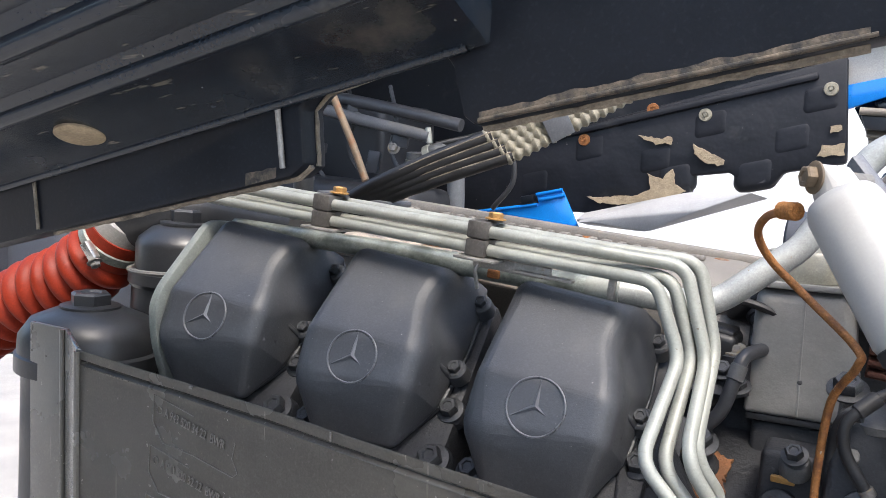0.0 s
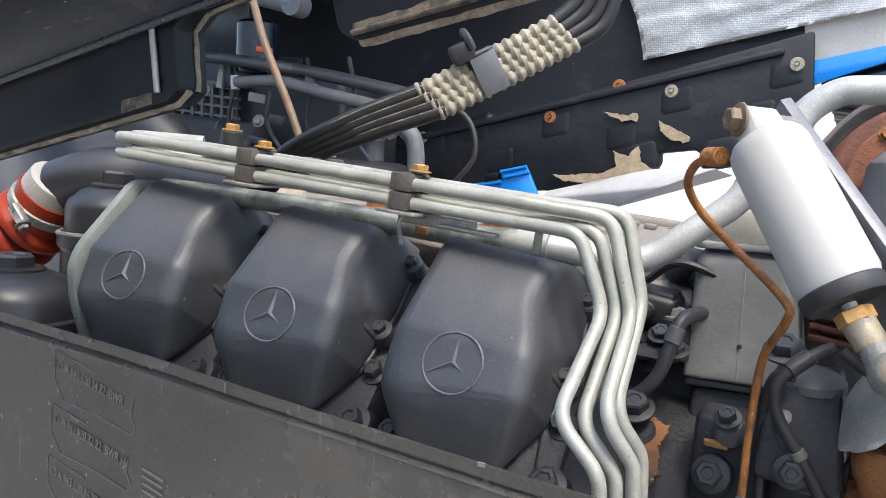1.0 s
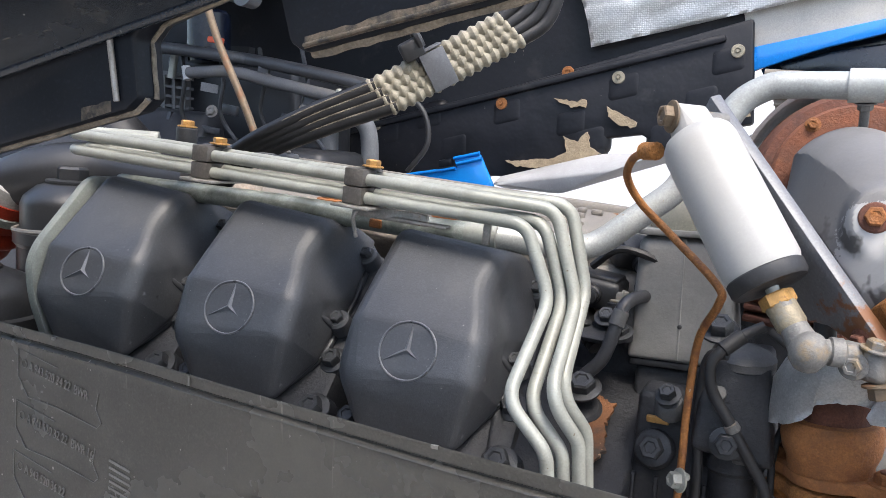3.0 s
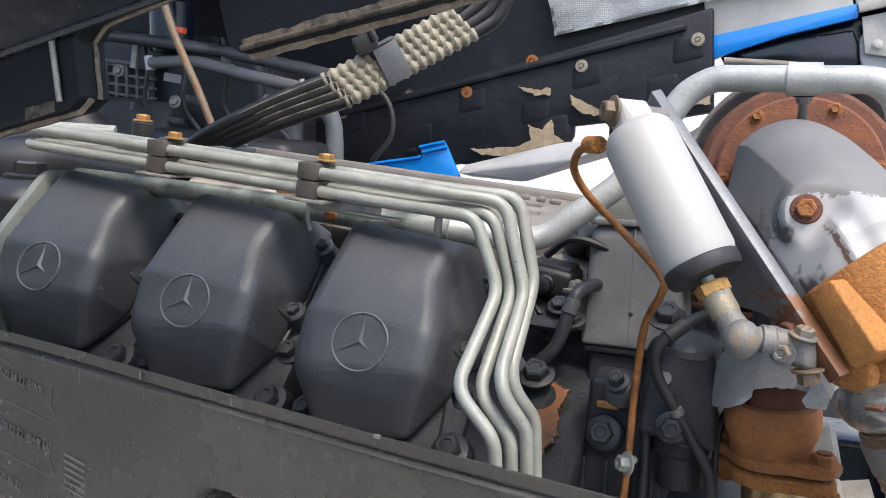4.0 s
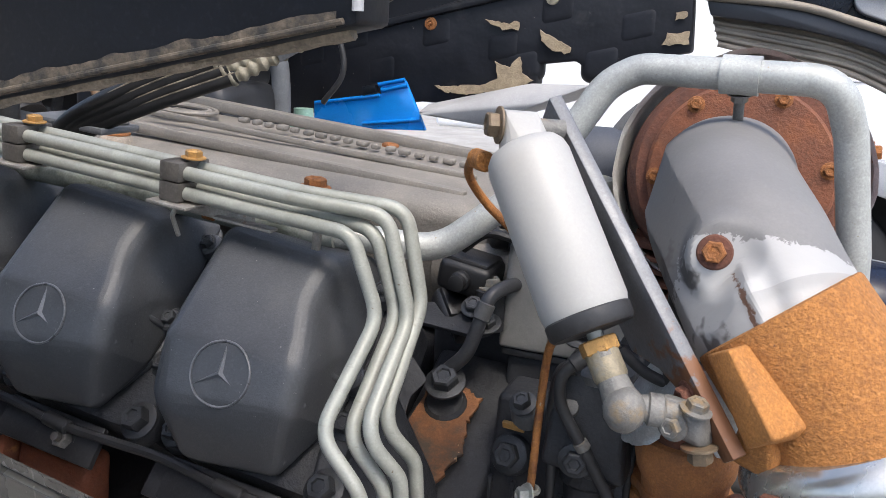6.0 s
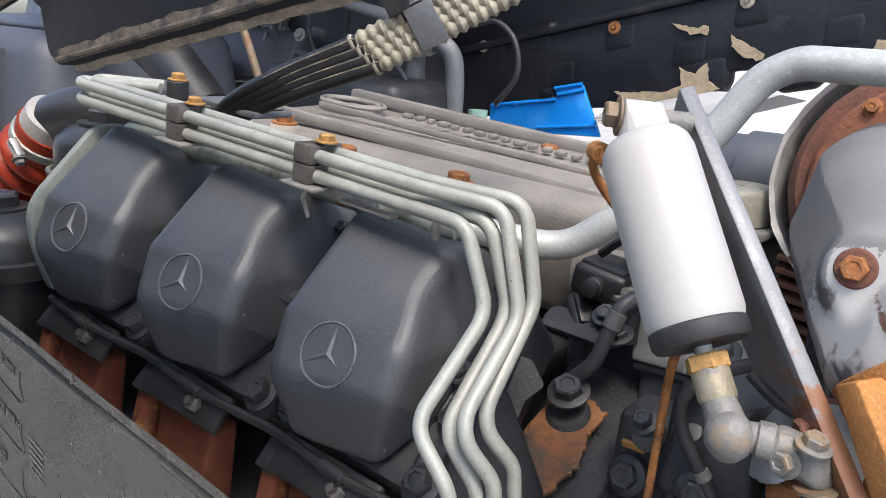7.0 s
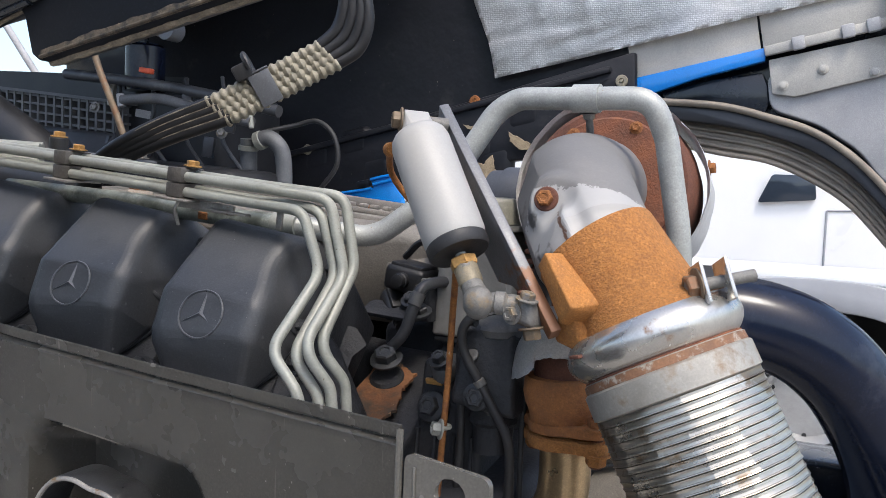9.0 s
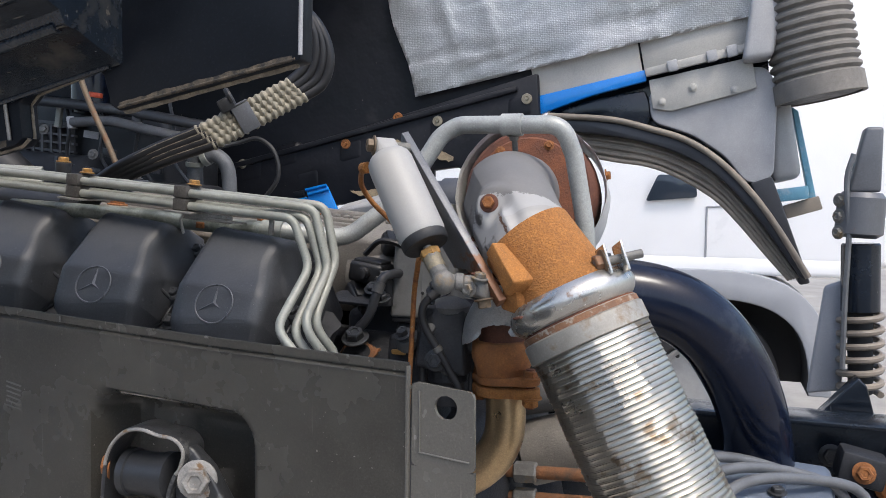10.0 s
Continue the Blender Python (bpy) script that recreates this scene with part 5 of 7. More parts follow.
# hose colour on the sensors stands in for the cavity's deep shade
t = thing("sensor_cluster", (0.28, 0.27, 1.05), "black plastic sensors and wiring, darkened for the shade behind the pipes", "wiring")
for k, (x, y, z, sx, sy, sz) in enumerate(((0.245, 0.26, 1.055, 0.05, 0.05, 0.03), (0.295, 0.29, 1.065, 0.04, 0.04, 0.05), (0.27, 0.30, 1.09, 0.05, 0.04, 0.025), (0.235, 0.24, 1.025, 0.03, 0.04, 0.02), (0.31, 0.27, 1.03, 0.03, 0.04, 0.05))):
    er = Euler((0.2 * k, 0.15, 0.3 * k)).to_matrix()
    blk = part("sensor_block", box((x, y, z), (sx, sy, sz), er, 0.007, 3), "hose", t)
    part("cap_rim", box(V((x, y, z)) + er.col[2] * (sz * 0.5), (sx * 0.82, sy * 0.82, 0.006), er, 0.0025), "hose", blk)
    part("cable_collar", lathe(V((x, y, z)) - er.col[1] * (sy * 0.5 - 0.002), -er.col[1], [(0, 0.009), (0.008, 0.009), (0.009, 0.0075), (0.016, 0.0075), (0.017, 0.005)], 16), "hose", blk)
part("bolt", hexbolt((0.262, 0.225, 1.036), (0, -0.6, 0.8), 0.008, 0.007), "black_bolt", t)
part("bolt", hexbolt((0.292, 0.262, 1.062), (0, -0.7, 0.7), 0.009, 0.010), "black_bolt", t)
part("cable", tube(spline([(0.24, 0.25, 1.08), (0.27, 0.24, 1.10), (0.31, 0.25, 1.085), (0.33, 0.27, 1.05)], 6), 0.004, 8), "hose", t)

# ---- intake manifold in the V ----
t = thing("intake_manifold", (0, 0.38, 1.0), "dusty aluminium intake manifold with cast lettering between the banks", "intake manifold")


def eng(x, y, z):
    return ROW + EX * x + EY * y + EZ * (z - 0.014)


body = hull([eng(x, y, z) for x, y, z in ((-0.36, 0.30, 0.075), (0.24, 0.28, 0.095), (0.29, 0.30, 0.07), (0.31, 0.33, 0.005), (-0.36, 0.56, 0.085), (0.24, 0.56, 0.098), (0.29, 0.54, 0.07), (0.31, 0.50, 0.005),
                                             (-0.36, 0.30, -0.06), (0.24, 0.32, -0.03), (-0.36, 0.60, -0.06), (0.24, 0.60, -0.03))], 0.02, 4)
part("plenum", body, "intake", t, smooth=60)
part("edge_rib", box(eng(-0.04, 0.545, 0.098), (0.60, 0.018, 0.016), axes(EX, EY), 0.004), "intake", t)
part("front_rib", box(eng(-0.06, 0.335, 0.092), (0.52, 0.012, 0.014), axes(EX, EY), 0.004), "intake", t)
for k in range(19):
    w = 0.010 if k % 3 else 0.014
    part("cast_bar", box(eng(-0.17 + 0.0195 * k, 0.470 + 0.002 * (k % 2), 0.099), (w, 0.011 + 0.003 * (k % 2), 0.007), axes(EX, EY), 0.0025), "intake", t)
for rr_ in (1.0, 0.80):
    part("cast_oval", tube([eng(-0.275 + 0.050 * rr_ * math.cos(a), 0.475 + 0.036 * rr_ * math.sin(a), 0.0975) for a in [2 * math.pi * k / 36 for k in range(37)]], 0.0032, 8), "intake", t)
part("cast_rib", box(eng(-0.05, 0.415, 0.0965), (0.46, 0.006, 0.008), axes(EX, EY), 0.002), "intake", t)
for x, y in ((0.07, 0.262), (-0.06, 0.24), (0.20, 0.52), (-0.22, 0.30), (0.02, 0.52)):
    part("bolt_boss", lathe(eng(x, y, 0.055), EZ, [(0, 0.019), (0.028, 0.018), (0.032, 0.015)], 18), "tan", t)
    part("bolt", hexbolt(eng(x, y, 0.087), EZ, 0.011, 0.010), "rust_bolt", t)
led = box(eng(-0.06, 0.225, 0.072), (0.34, 0.11, 0.012), axes(EX, EY), 0.003)
bmesh.ops.subdivide_edges(led, edges=led.edges[:], cuts=7, use_grid_fill=True)
crumple(crumple(led, 0.004, 32), 0.0015, 110, 3)
part("gasket_ledge", led, "tan", t, "tan stained gasket ledge")
for k, (x, y, w) in enumerate(((-0.19, 0.205, 0.035), (-0.10, 0.235, 0.05), (-0.02, 0.20, 0.03), (0.03, 0.245, 0.028))):
    part("ledge_lump", crumple(round_hull([(eng(x - w * 0.5, y, 0.074), 0.010), (eng(x + w * 0.5, y + 0.01, 0.076), 0.008), (eng(x, y + 0.02, 0.070), 0.012)], 0.01, 0.008), 0.002, 70, k), "tan", t, smooth=80)
part("end_clip", prism(round_poly([(-0.018, -0.018), (0.018, -0.014), (0.024, 0.004), (0.010, 0.020), (-0.018, 0.018)], 0.003), eng(0.105, 0.232, 0.079), EX, EY, 0.003, 0.0008), "bracket_zinc", t)
part("clip_lip", box(eng(0.128, 0.236, 0.084), (0.003, 0.020, 0.012), axes(EX, EY), 0.0008), "bracket_zinc", t)
part("outlet_bend", tube(spline([eng(0.20, 0.34, 0.03), eng(0.26, 0.33, 0.03), eng(0.30, 0.33, 0.015), eng(0.325, 0.35, -0.02)], 8), 0.052, 32), "intake", t)

# ---- side shield in front of the engine ----
PU = V((0.9945, -0.1044, 0)).normalized()
PO = V((0.0, -0.125, 0.0))
PN = PU.cross(V((0, 0, 1))).normalized()
EDGE = [(-0.208, 1.0455), (0.02, 1.0395), (0.16, 1.0330), (0.28, 1.0290), (0.467, 1.0245)]
t = thing("side_shield", (0.1, -0.12, 0.70), "black plastic engine side shield, dusty and scratched", "shield panel")


def shield_top(s):
    """Height of the shield's upper edge at a distance s along it."""
    for (a, za), (b, zb) in zip(EDGE, EDGE[1:]):
        if s <= b:
            return za + (zb - za) * (s - a) / (b - a)
    return EDGE[-1][1]


def shield_depth(s, z, below):
    """How far the moulding stands back: the soft-edged recess, and the groove under the lip."""
    dl, dr, dt = s - 0.112, 0.316 - s, 0.972 - 0.03 * (s - 0.112) - z
    r = 0.034
    ax, az = r - min(dl, dr), r - dt
    d = r - math.hypot(max(ax, 0), max(az, 0)) if ax > 0 and az > 0 else min(dl, dr, dt)
    f = max(0.0, min(1.0, d / 0.024))
    groove = 0.0022 * math.exp(-((below - 0.0098) / 0.0011) ** 2) - 0.0010 * math.exp(-((below - 0.0125) / 0.0012) ** 2) - 0.0008 * math.exp(-((below - 0.0010) / 0.0015) ** 2)
    wave = 0.0012 * noise.noise(V((s * 9, z * 9, 4.0)))
    return 0.048 * f * f * (3 - 2 * f) + groove + wave


drops = [0.0, 0.0008, 0.0018, 0.004, 0.007, 0.0082, 0.0088, 0.0094, 0.0100, 0.0106, 0.0112, 0.0120, 0.0126, 0.0134, 0.0145, 0.018] + [0.024 + 0.0058 * k for k in range(53)]
bm = bmesh.new()
cols = []
for i in range(137):
    s = -0.208 + 0.675 * i / 136
    zt = shield_top(s)
    cols.append([bm.verts.new(PO + PU * s - PN * shield_depth(s, zt - d, d) + V((0, 0, zt - d))) for d in drops])
for a, b in zip(cols, cols[1:]):
    for j in range(len(drops) - 1):
        bm.faces.new((a[j], a[j + 1], b[j + 1], b[j]))
bmesh.ops.solidify(bm, geom=bm.faces[:], thickness=0.0035)
part("sheet", bm, "panel", t, smooth=45)


def upright_sheet(p, q, z0, z1, name):
    """A flat strip of the moulding between two plan points."""
    p, q = V((p[0], p[1], 0)), V((q[0], q[1], 0))
    nrm = (q - p).cross(V((0, 0, 1))).normalized() * 0.004
    return part(name, hull([w + o_ + V((0, 0, z)) for w in (p, q) for o_ in (V((0, 0, 0)), -nrm) for z in (z0, z1)], 0.0012), "panel", t)


cA = PO + PU * -0.2085
upright_sheet((-0.290, -0.052), (cA.x, cA.y), 0.70, 1.0455, "end_fold")
upright_sheet((-0.345, -0.049), (-0.2895, -0.052), 0.70, 1.0450, "end_flange")
part("fold_bead", tube([(-0.2900, -0.0545, 1.0445), (-0.2900, -0.0545, 0.72)], 0.0026, 8), "panel", t)
part("fold_bead", tube([cA + V((0.002, -0.001, 1.044)), cA + V((0.002, -0.001, 0.72))], 0.0030, 8), "panel", t)
part("fold", tube([PO + PU * 0.466 + PN * 0.001 + V((0, 0, 1.022)), PO + PU * 0.466 + PN * 0.001 + V((0, 0, 0.74))], 0.0022, 8), "panel", t)
part("wear_line", tube([PO + PU * (0.147 + 0.0076 * k) + PN * (0.0004 - shield_depth(0.147 + 0.0076 * k, 0.9640 - 0.00014 * k, 0.2)) + V((0, 0, 0.9640 - 0.00014 * k)) for k in range(11)], lambda s_, L_: 0.0011 * (1 - 0.6 * s_ / L_), 6), "tan", t, "worn bright scuff line")
ho = PO + PU * 0.4990 + V((0, 0, 0.9905))
edge = round_poly([(-0.0300, 0.0185), (0.0240, 0.0140), (0.0250, -0.05), (-0.0300, -0.05)], 0.006, 7)
edge = [(x0 + (x1 - x0) * j / 5, z0 + (z1 - z0) * j / 5) for (x0, z0), (x1, z1) in zip(edge, edge[1:] + edge[:1]) for j in range(5)]
ang = [math.atan2(z, x) for x, z in edge]
outer_ = [ho + PU * x + V((0, 0, z)) for x, z in edge]
inner_ = [ho + PU * (0.0098 * math.cos(a)) + V((0, 0, 0.0098 * math.sin(a))) for a in ang]
back_ = PN * -0.004
part("tab", rings_bm([outer_, inner_, [p + back_ for p in inner_], [p + back_ for p in outer_]], closed=True), "panel", t, "tab with a round hole")
part("tab_lower", box(PO + PU * 0.4965 + PN * -0.002 + V((0, 0, 0.8435)), (0.055, 0.004, 0.194), axes(PU, PN)), "panel", t)
part("tab_crease", tube([PO + PU * 0.476 + PN * 0.0005 + V((0, 0, 1.002)), PO + PU * 0.4765 + PN * 0.0005 + V((0, 0, 0.952)), PO + PU * 0.520 + PN * 0.0005 + V((0, 0, 0.949))], 0.0009, 6), "relief", t)
part("shield_stay", rod(PO + PU * -0.1 + V((0, 0.0, 0.76)), PO + PU * -0.1 + V((0, 0.20, 0.74)), 0.012, 14), "cab", t)
part("edge_nick", box(PO + PU * 0.079 + PN * 0.0016 + V((0, 0, 1.0325)), (0.0012, 0.001, 0.006)), "relief", t)
for s_, dz_, w_ in ((0.262, 0.0, 0.004), (-0.06, 0.001, 0.003), (0.41, 0.0, 0.002)):
    part("edge_chip", box(PO + PU * s_ + PN * 0.001 + V((0, 0, shield_top(s_) - 0.001 - dz_)), (w_, 0.0015, 0.002)), "relief", t)


TU = (PU + V((0, 0, -0.16))).normalized()
TW = PN.cross(TU).normalized()


def wording(body, at, size, parent):
    cu = bpy.data.curves.new("wording", "FONT")
    cu.body, cu.size, cu.extrude = body, size, 0.0004
    ob = bpy.data.objects.new("wording", cu)
    scene.collection.objects.link(ob)
    dg = bpy.context.evaluated_depsgraph_get()
    me = bpy.data.meshes.new_from_object(ob.evaluated_get(dg))
    bm = bmesh.new()
    bm.from_mesh(me)
    bpy.data.objects.remove(ob)
    bpy.data.curves.remove(cu)
    bpy.data.meshes.remove(me)
    bmesh.ops.scale(bm, vec=(0.72, 1.0, 1.0), verts=bm.verts)
    mm = Matrix((TU, TW, PN)).transposed().to_4x4()
    mm.translation = at
    bmesh.ops.transform(bm, matrix=mm, verts=bm.verts)
    return part("wording", bm, "relief", parent)


def on_panel(x, z, out=0.0004):
    return PO + PU * x + PN * (out - shield_depth(x, z, 0.2)) + V((0, 0, z))


for txt, x, z in (("A 943 520 34 22  BWR", -0.0915, 1.0110), ("A 943 520 32 22  BWR 16", -0.0950, 0.9705), ("A 943 520 36 22", -0.0990, 0.9300)):
    wording(txt, on_panel(x, z, 0.0005), 0.0100, t)
    ring_c = on_panel(x - 0.0055, z + 0.0042)
    part("round_mark", tube([ring_c + (TU * math.cos(a) + TW * math.sin(a)) * 0.0030 for a in [2 * math.pi * k / 16 for k in range(17)]], 0.0004, 6), "relief", t)
for dx, dz in ((0.002, 0.0045), (-0.0020, -0.036), (-0.006, -0.076)):
    chain = [(-0.060, 1.0135), (-0.106, 1.0215), (-0.107, 1.000), (-0.095, 0.9855), (-0.060, 0.9835), (-0.016, 0.9775), (-0.011, 0.9815), (-0.017, 0.991), (-0.014, 1.003)]
    part("moulded_line", tube([on_panel(x + dx, z + dz) for x, z in chain], 0.00045, 6), "relief", t)
for k in range(6):
    part("illegible_bar", box(on_panel(0.010, 0.960 - 0.005 * k), (0.022, 0.0006, 0.0018), axes(TU, PN)), "relief", t)

t = thing("mounting_bracket", (0.185, -0.235, 0.80), "black bracket with rubber bush and rusty bolts", "mounting bracket")
run = spline([(0.152, 0, 0.780), (0.155, 0, 0.850), (0.158, 0, 0.893), (0.165, 0, 0.918), (0.180, 0, 0.934), (0.198, 0, 0.9385), (0.216, 0, 0.935), (0.233, 0, 0.933), (0.2415, 0, 0.924), (0.238, 0, 0.910), (0.230, 0, 0.898), (0.223, 0, 0.870), (0.221, 0, 0.780)], 6)
side = []
for k, p in enumerate(run):
    d_ = (run[min(k + 1, len(run) - 1)] - run[max(k - 1, 0)]).normalized()
    side.append((p.x - d_.z * 0.0046, p.z + d_.x * 0.0046))
strap = [(p.x, p.z) for p in run][::-1] + side
part("strap", prism(strap, (0, -0.166, 0), (1, 0, 0), (0, 0, 1), -0.030, 0.0012), "worn_black", t, "worn black strap with bare edges")
edge_ = [V(((p.x + s[0]) / 2, -0.1662, (p.z + s[1]) / 2)) for p, s in zip(run, side)]
part("bare_edge", tube(edge_[14:58], 0.0018, 8), "bracket_zinc", t, "bare steel edge")
part("bush", lathe((0.168, -0.148, 0.893), (1, 0.0, 0.02), [(0, 0.018), (0.003, 0.0225), (0.010, 0.0225), (0.011, 0.0205), (0.044, 0.0205), (0.045, 0.0225), (0.053, 0.0225), (0.055, 0.018)], 32), "can", t, "glossy black bush")
part("tongue", hull([V(p) for p in ((0.240, -0.160, 0.930), (0.250, -0.160, 0.926), (0.265, -0.160, 0.908), (0.285, -0.160, 0.876), (0.30, -0.160, 0.78), (0.228, -0.160, 0.78), (0.230, -0.160, 0.90), (0.240, -0.142, 0.930), (0.265, -0.142, 0.908), (0.285, -0.142, 0.876), (0.30, -0.142, 0.78), (0.228, -0.142, 0.78))], 0.003), "worn_black", t)
part("bolt", hexbolt((0.2555, -0.161, 0.899), (0.35, -0.93, 0.1), 0.0125, 0.012), "bracket_zinc", t, "pale zinc bolt")
part("nut", hexbolt((0.1545, -0.152, 0.899), (-0.9, -0.4, 0.1), 0.0100, 0.009), "rust_bolt", t, "rusty nut")

# ---- tilted cab above ----
t = thing("truck_cab", (0, 0.4, 1.2), "black underside of a tilted blue truck cab", "truck cab")
CS = 0.235
NEAR = [(-1.05, 0.94), (-0.115, 1.154), (0.092, 1.1995), (0.1005, 1.206), (0.0975, 1.237), (0.106, 1.246), (0.180, 1.268), (0.190, 1.258), (0.197, 1.233), (0.204, 1.2285), (0.379, 1.2640),
        (0.382, 1.52), (0.20, 1.52), (-0.1, 1.45), (-1.05, 1.25)]
part("near_sill", prism(NEAR, (0, -0.2, 0), (1, 0, 0), (0, 0, 1), -0.022, 0.002), "sill_black", t)


def crust(chain, y, r, seed):
    bm = tube(dense([(x, y, z) for x, z in chain], 0.006), r, 7)
    return crumple(bm, r * 0.5, 140, seed)


part("dirt_edge", crust(NEAR[1:4], -0.192, 0.0022, 1), "dirt", t, "crust of dried dirt")
part("dirt_edge", crust(NEAR[3:7], -0.186, 0.0018, 2), "dirt", t)
part("dirt_edge", crust([NEAR[9], (0.372, 1.2626)], -0.190, 0.0028, 3), "dirt", t)
def dirt_band(x0, z0, x1, z1, high, seed):
    """Dried dirt on the lower part of the outer face, thinning out upwards."""
    m = 90
    low = [(x0 + (x1 - x0) * k / m, z0 + (z1 - z0) * k / m) for k in range(m + 1)]
    top = [(x, z + high * (0.62 + 0.22 * noise.noise(V((x * 38, seed, 0.2))) + 0.10 * noise.noise(V((x * 160, seed, 1.2))))) for x, z in low]
    return prism(low + top[::-1], (0, -0.2000, 0), (1, 0, 0), (0, 0, 1), 0.0004)


part("dirt_band", dirt_band(0.206, 1.2295, 0.372, 1.2630, 0.009, 5), "dirt_film", t, "brown band of dried dirt")
part("dirt_band", dirt_band(0.060, 1.1930, 0.082, 1.1985, 0.010, 8), "dirt_film", t)
part("sill_lip", tube([(0.206, -0.2012, 1.2310), (0.375, -0.2012, 1.2650)], 0.0010, 8), "dirt_film", t, "worn lip")
part("end_edge", tube([(0.3795, -0.2005, 1.268), (0.3815, -0.2005, 1.40)], 0.0018, 10), "guard", t, "pale bare end edge")
part("notch_rim", tube([(0.0885, -0.2025, 1.2040), (0.0835, -0.2025, 1.2385)], 0.0017, 10), "bracket_zinc", t, "bare bright notch edge")
# soffit of the door step, which overhangs towards the outside
for x0, x1, lift in ((-1.05, 0.21, 0.0),):
    prof = [(-0.200, 0.040), (-0.203, 0.038), (-0.206, 0.040), (-0.232, 0.0490), (-0.254, 0.0575), (-0.260, 0.0575), (-0.266, 0.0600), (-0.271, 0.069), (-0.292, 0.0770), (-0.298, 0.0755), (-0.303, 0.079), (-0.308, 0.092), (-0.34, 0.106), (-0.39, 0.124), (-0.42, 0.16), (-0.42, 0.30), (-0.2, 0.30)]
    rings = [[V((x, y, 1.1795 + CS * x + z)) for y, z in prof] for x in (x0, -0.4, 0.0, x1)]
    part("step_soffit", rings_bm(rings), "soffit", t, smooth=30)
for y_, z_, r_ in ((-0.2625, 0.0610, 0.0058), (-0.3000, 0.0790, 0.0065), (-0.2040, 0.0395, 0.0030)):
    part("soffit_bead", tube([(x, y_, 1.1795 + CS * x + z_) for x in (-1.04, -0.5, 0.0, 0.20)], r_, 12), "soffit", t)
part("sill_seam", tube([(-0.125, -0.2015, 1.190), (-0.120, -0.2015, 1.156)], 0.0012, 6), "dirt", t)
part("plug", lathe((-0.041, -0.231, 1.1795 - 0.041 * CS + 0.0500), (0.22, -0.29, -0.93), [(0, 0.0145), (0.002, 0.0145), (0.003, 0.0125)], 32), "foam", t, "cream coloured plug")
# unseen slab overhead, sized and placed to hold back sky light
part("unseen_cab_floor", box((-0.60, 0.72, 1.84 - 0.60 * CS), (0.95, 0.86, 0.05), axes((1, 0, CS), (0, 1, 0)), 0.01), "wall", t)

WALL = [(-1.3, 0.98), (-0.45, 1.10), (-0.182, 1.143), (-0.08, 1.142), (0.05, 1.186), (0.052, 1.226), (0.12, 1.235), (0.155, 1.208), (0.20, 1.215), (0.215, 1.238), (0.318, 1.258), (0.306, 1.446), (-0.226, 1.305), (-1.3, 1.06)]
bm = prism(WALL, (0, 1.06, 0), (1, 0, 0), (0, 0, 1), -0.04, 0.006)
part("tunnel_wall", bm, "wall", t, "black insulated tunnel wall")
part("wall_ledge", box((-0.42, 1.057, 1.395 + (-0.42 - 0.19) * CS), (1.40, 0.014, 0.014), axes((1, 0, CS), (0, 1, 0)), 0.005), "wall", t)
part("upper_wall", prism([(-1.18, 1.07), (0.315, 1.43), (0.9, 1.57), (0.9, 1.95), (-1.18, 1.6)], (0, 1.085, 0), (1, 0, 0), (0, 0, 1), -0.03), "wall", t)
for x, z in ((0.166, 1.235), (-0.27, 1.20), (-0.02, 1.255), (-0.155, 1.275), (0.080, 1.325), (0.268, 1.372), (-0.43, 1.225), (0.02, 1.222), (0.225, 1.30), (-0.33, 1.262)):
    part("wall_moulding", round_hull([(V((x + dx, 1.0775, z + dz + CS * dx)), 0.0195) for dx in (-0.020, 0.020) for dz in (-0.014, 0.014)], 0.02, 0.02), "wall", t, smooth=80)
for x, y, z, mt in ((-0.166, 1.054, 1.291, "rust_bolt"), (0.070, 1.054, 1.342, "fitting"), (0.283, 1.054, 1.388, "fitting"), (-0.455, 1.054, 1.243, "fitting"), (-0.03, 1.054, 1.352, "rust_bolt")):
    part("fixing_washer", lathe((x, y + 0.004, z), (0, -1, 0), [(0, 0.0125), (0.003, 0.0115), (0.0035, 0.0055), (0.001, 0.005), (0.001, 0.0035), (0.006, 0.003)], 20), mt, t, "rusty fixing washer" if mt == "rust_bolt" else "pale fixing washer")


def foam_patch(poly, seed):
    rnd = random.Random(seed)
    fine = []
    for (x0, z0), (x1, z1) in zip(poly, poly[1:] + poly[:1]):
        m = max(2, int(math.hypot(x1 - x0, z1 - z0) / 0.006))
        for j in range(m):
            f = j / m
            fine.append((x0 + (x1 - x0) * f + rnd.uniform(-0.0022, 0.0022), z0 + (z1 - z0) * f + rnd.uniform(-0.0022, 0.0022)))
    return crumple(prism(fine, (0, 1.0535, 0), (1, 0, 0), (0, 0, 1), -0.003), 0.0015, 90, seed)


for k, poly in enumerate(([(-0.055, 1.302), (-0.015, 1.296), (0.012, 1.300), (0.012, 1.286), (-0.02, 1.284)],
                          [(0.052, 1.286), (0.082, 1.272), (0.112, 1.258), (0.106, 1.246), (0.078, 1.252), (0.056, 1.268)],
                          [(-0.15, 1.176), (-0.06, 1.182), (-0.022, 1.196), (-0.030, 1.228), (-0.002, 1.218), (0.016, 1.240), (0.024, 1.206), (0.045, 1.196), (0.02, 1.184), (-0.03, 1.172), (-0.08, 1.164), (-0.13, 1.166)],
                          [(0.27, 1.268), (0.312, 1.272), (0.312, 1.292), (0.275, 1.288)], [(0.285, 1.312), (0.305, 1.316), (0.303, 1.326), (0.288, 1.324)])):
    part("foam_patch", foam_patch(poly, 11 + k), "foam", t, "torn cream foam")

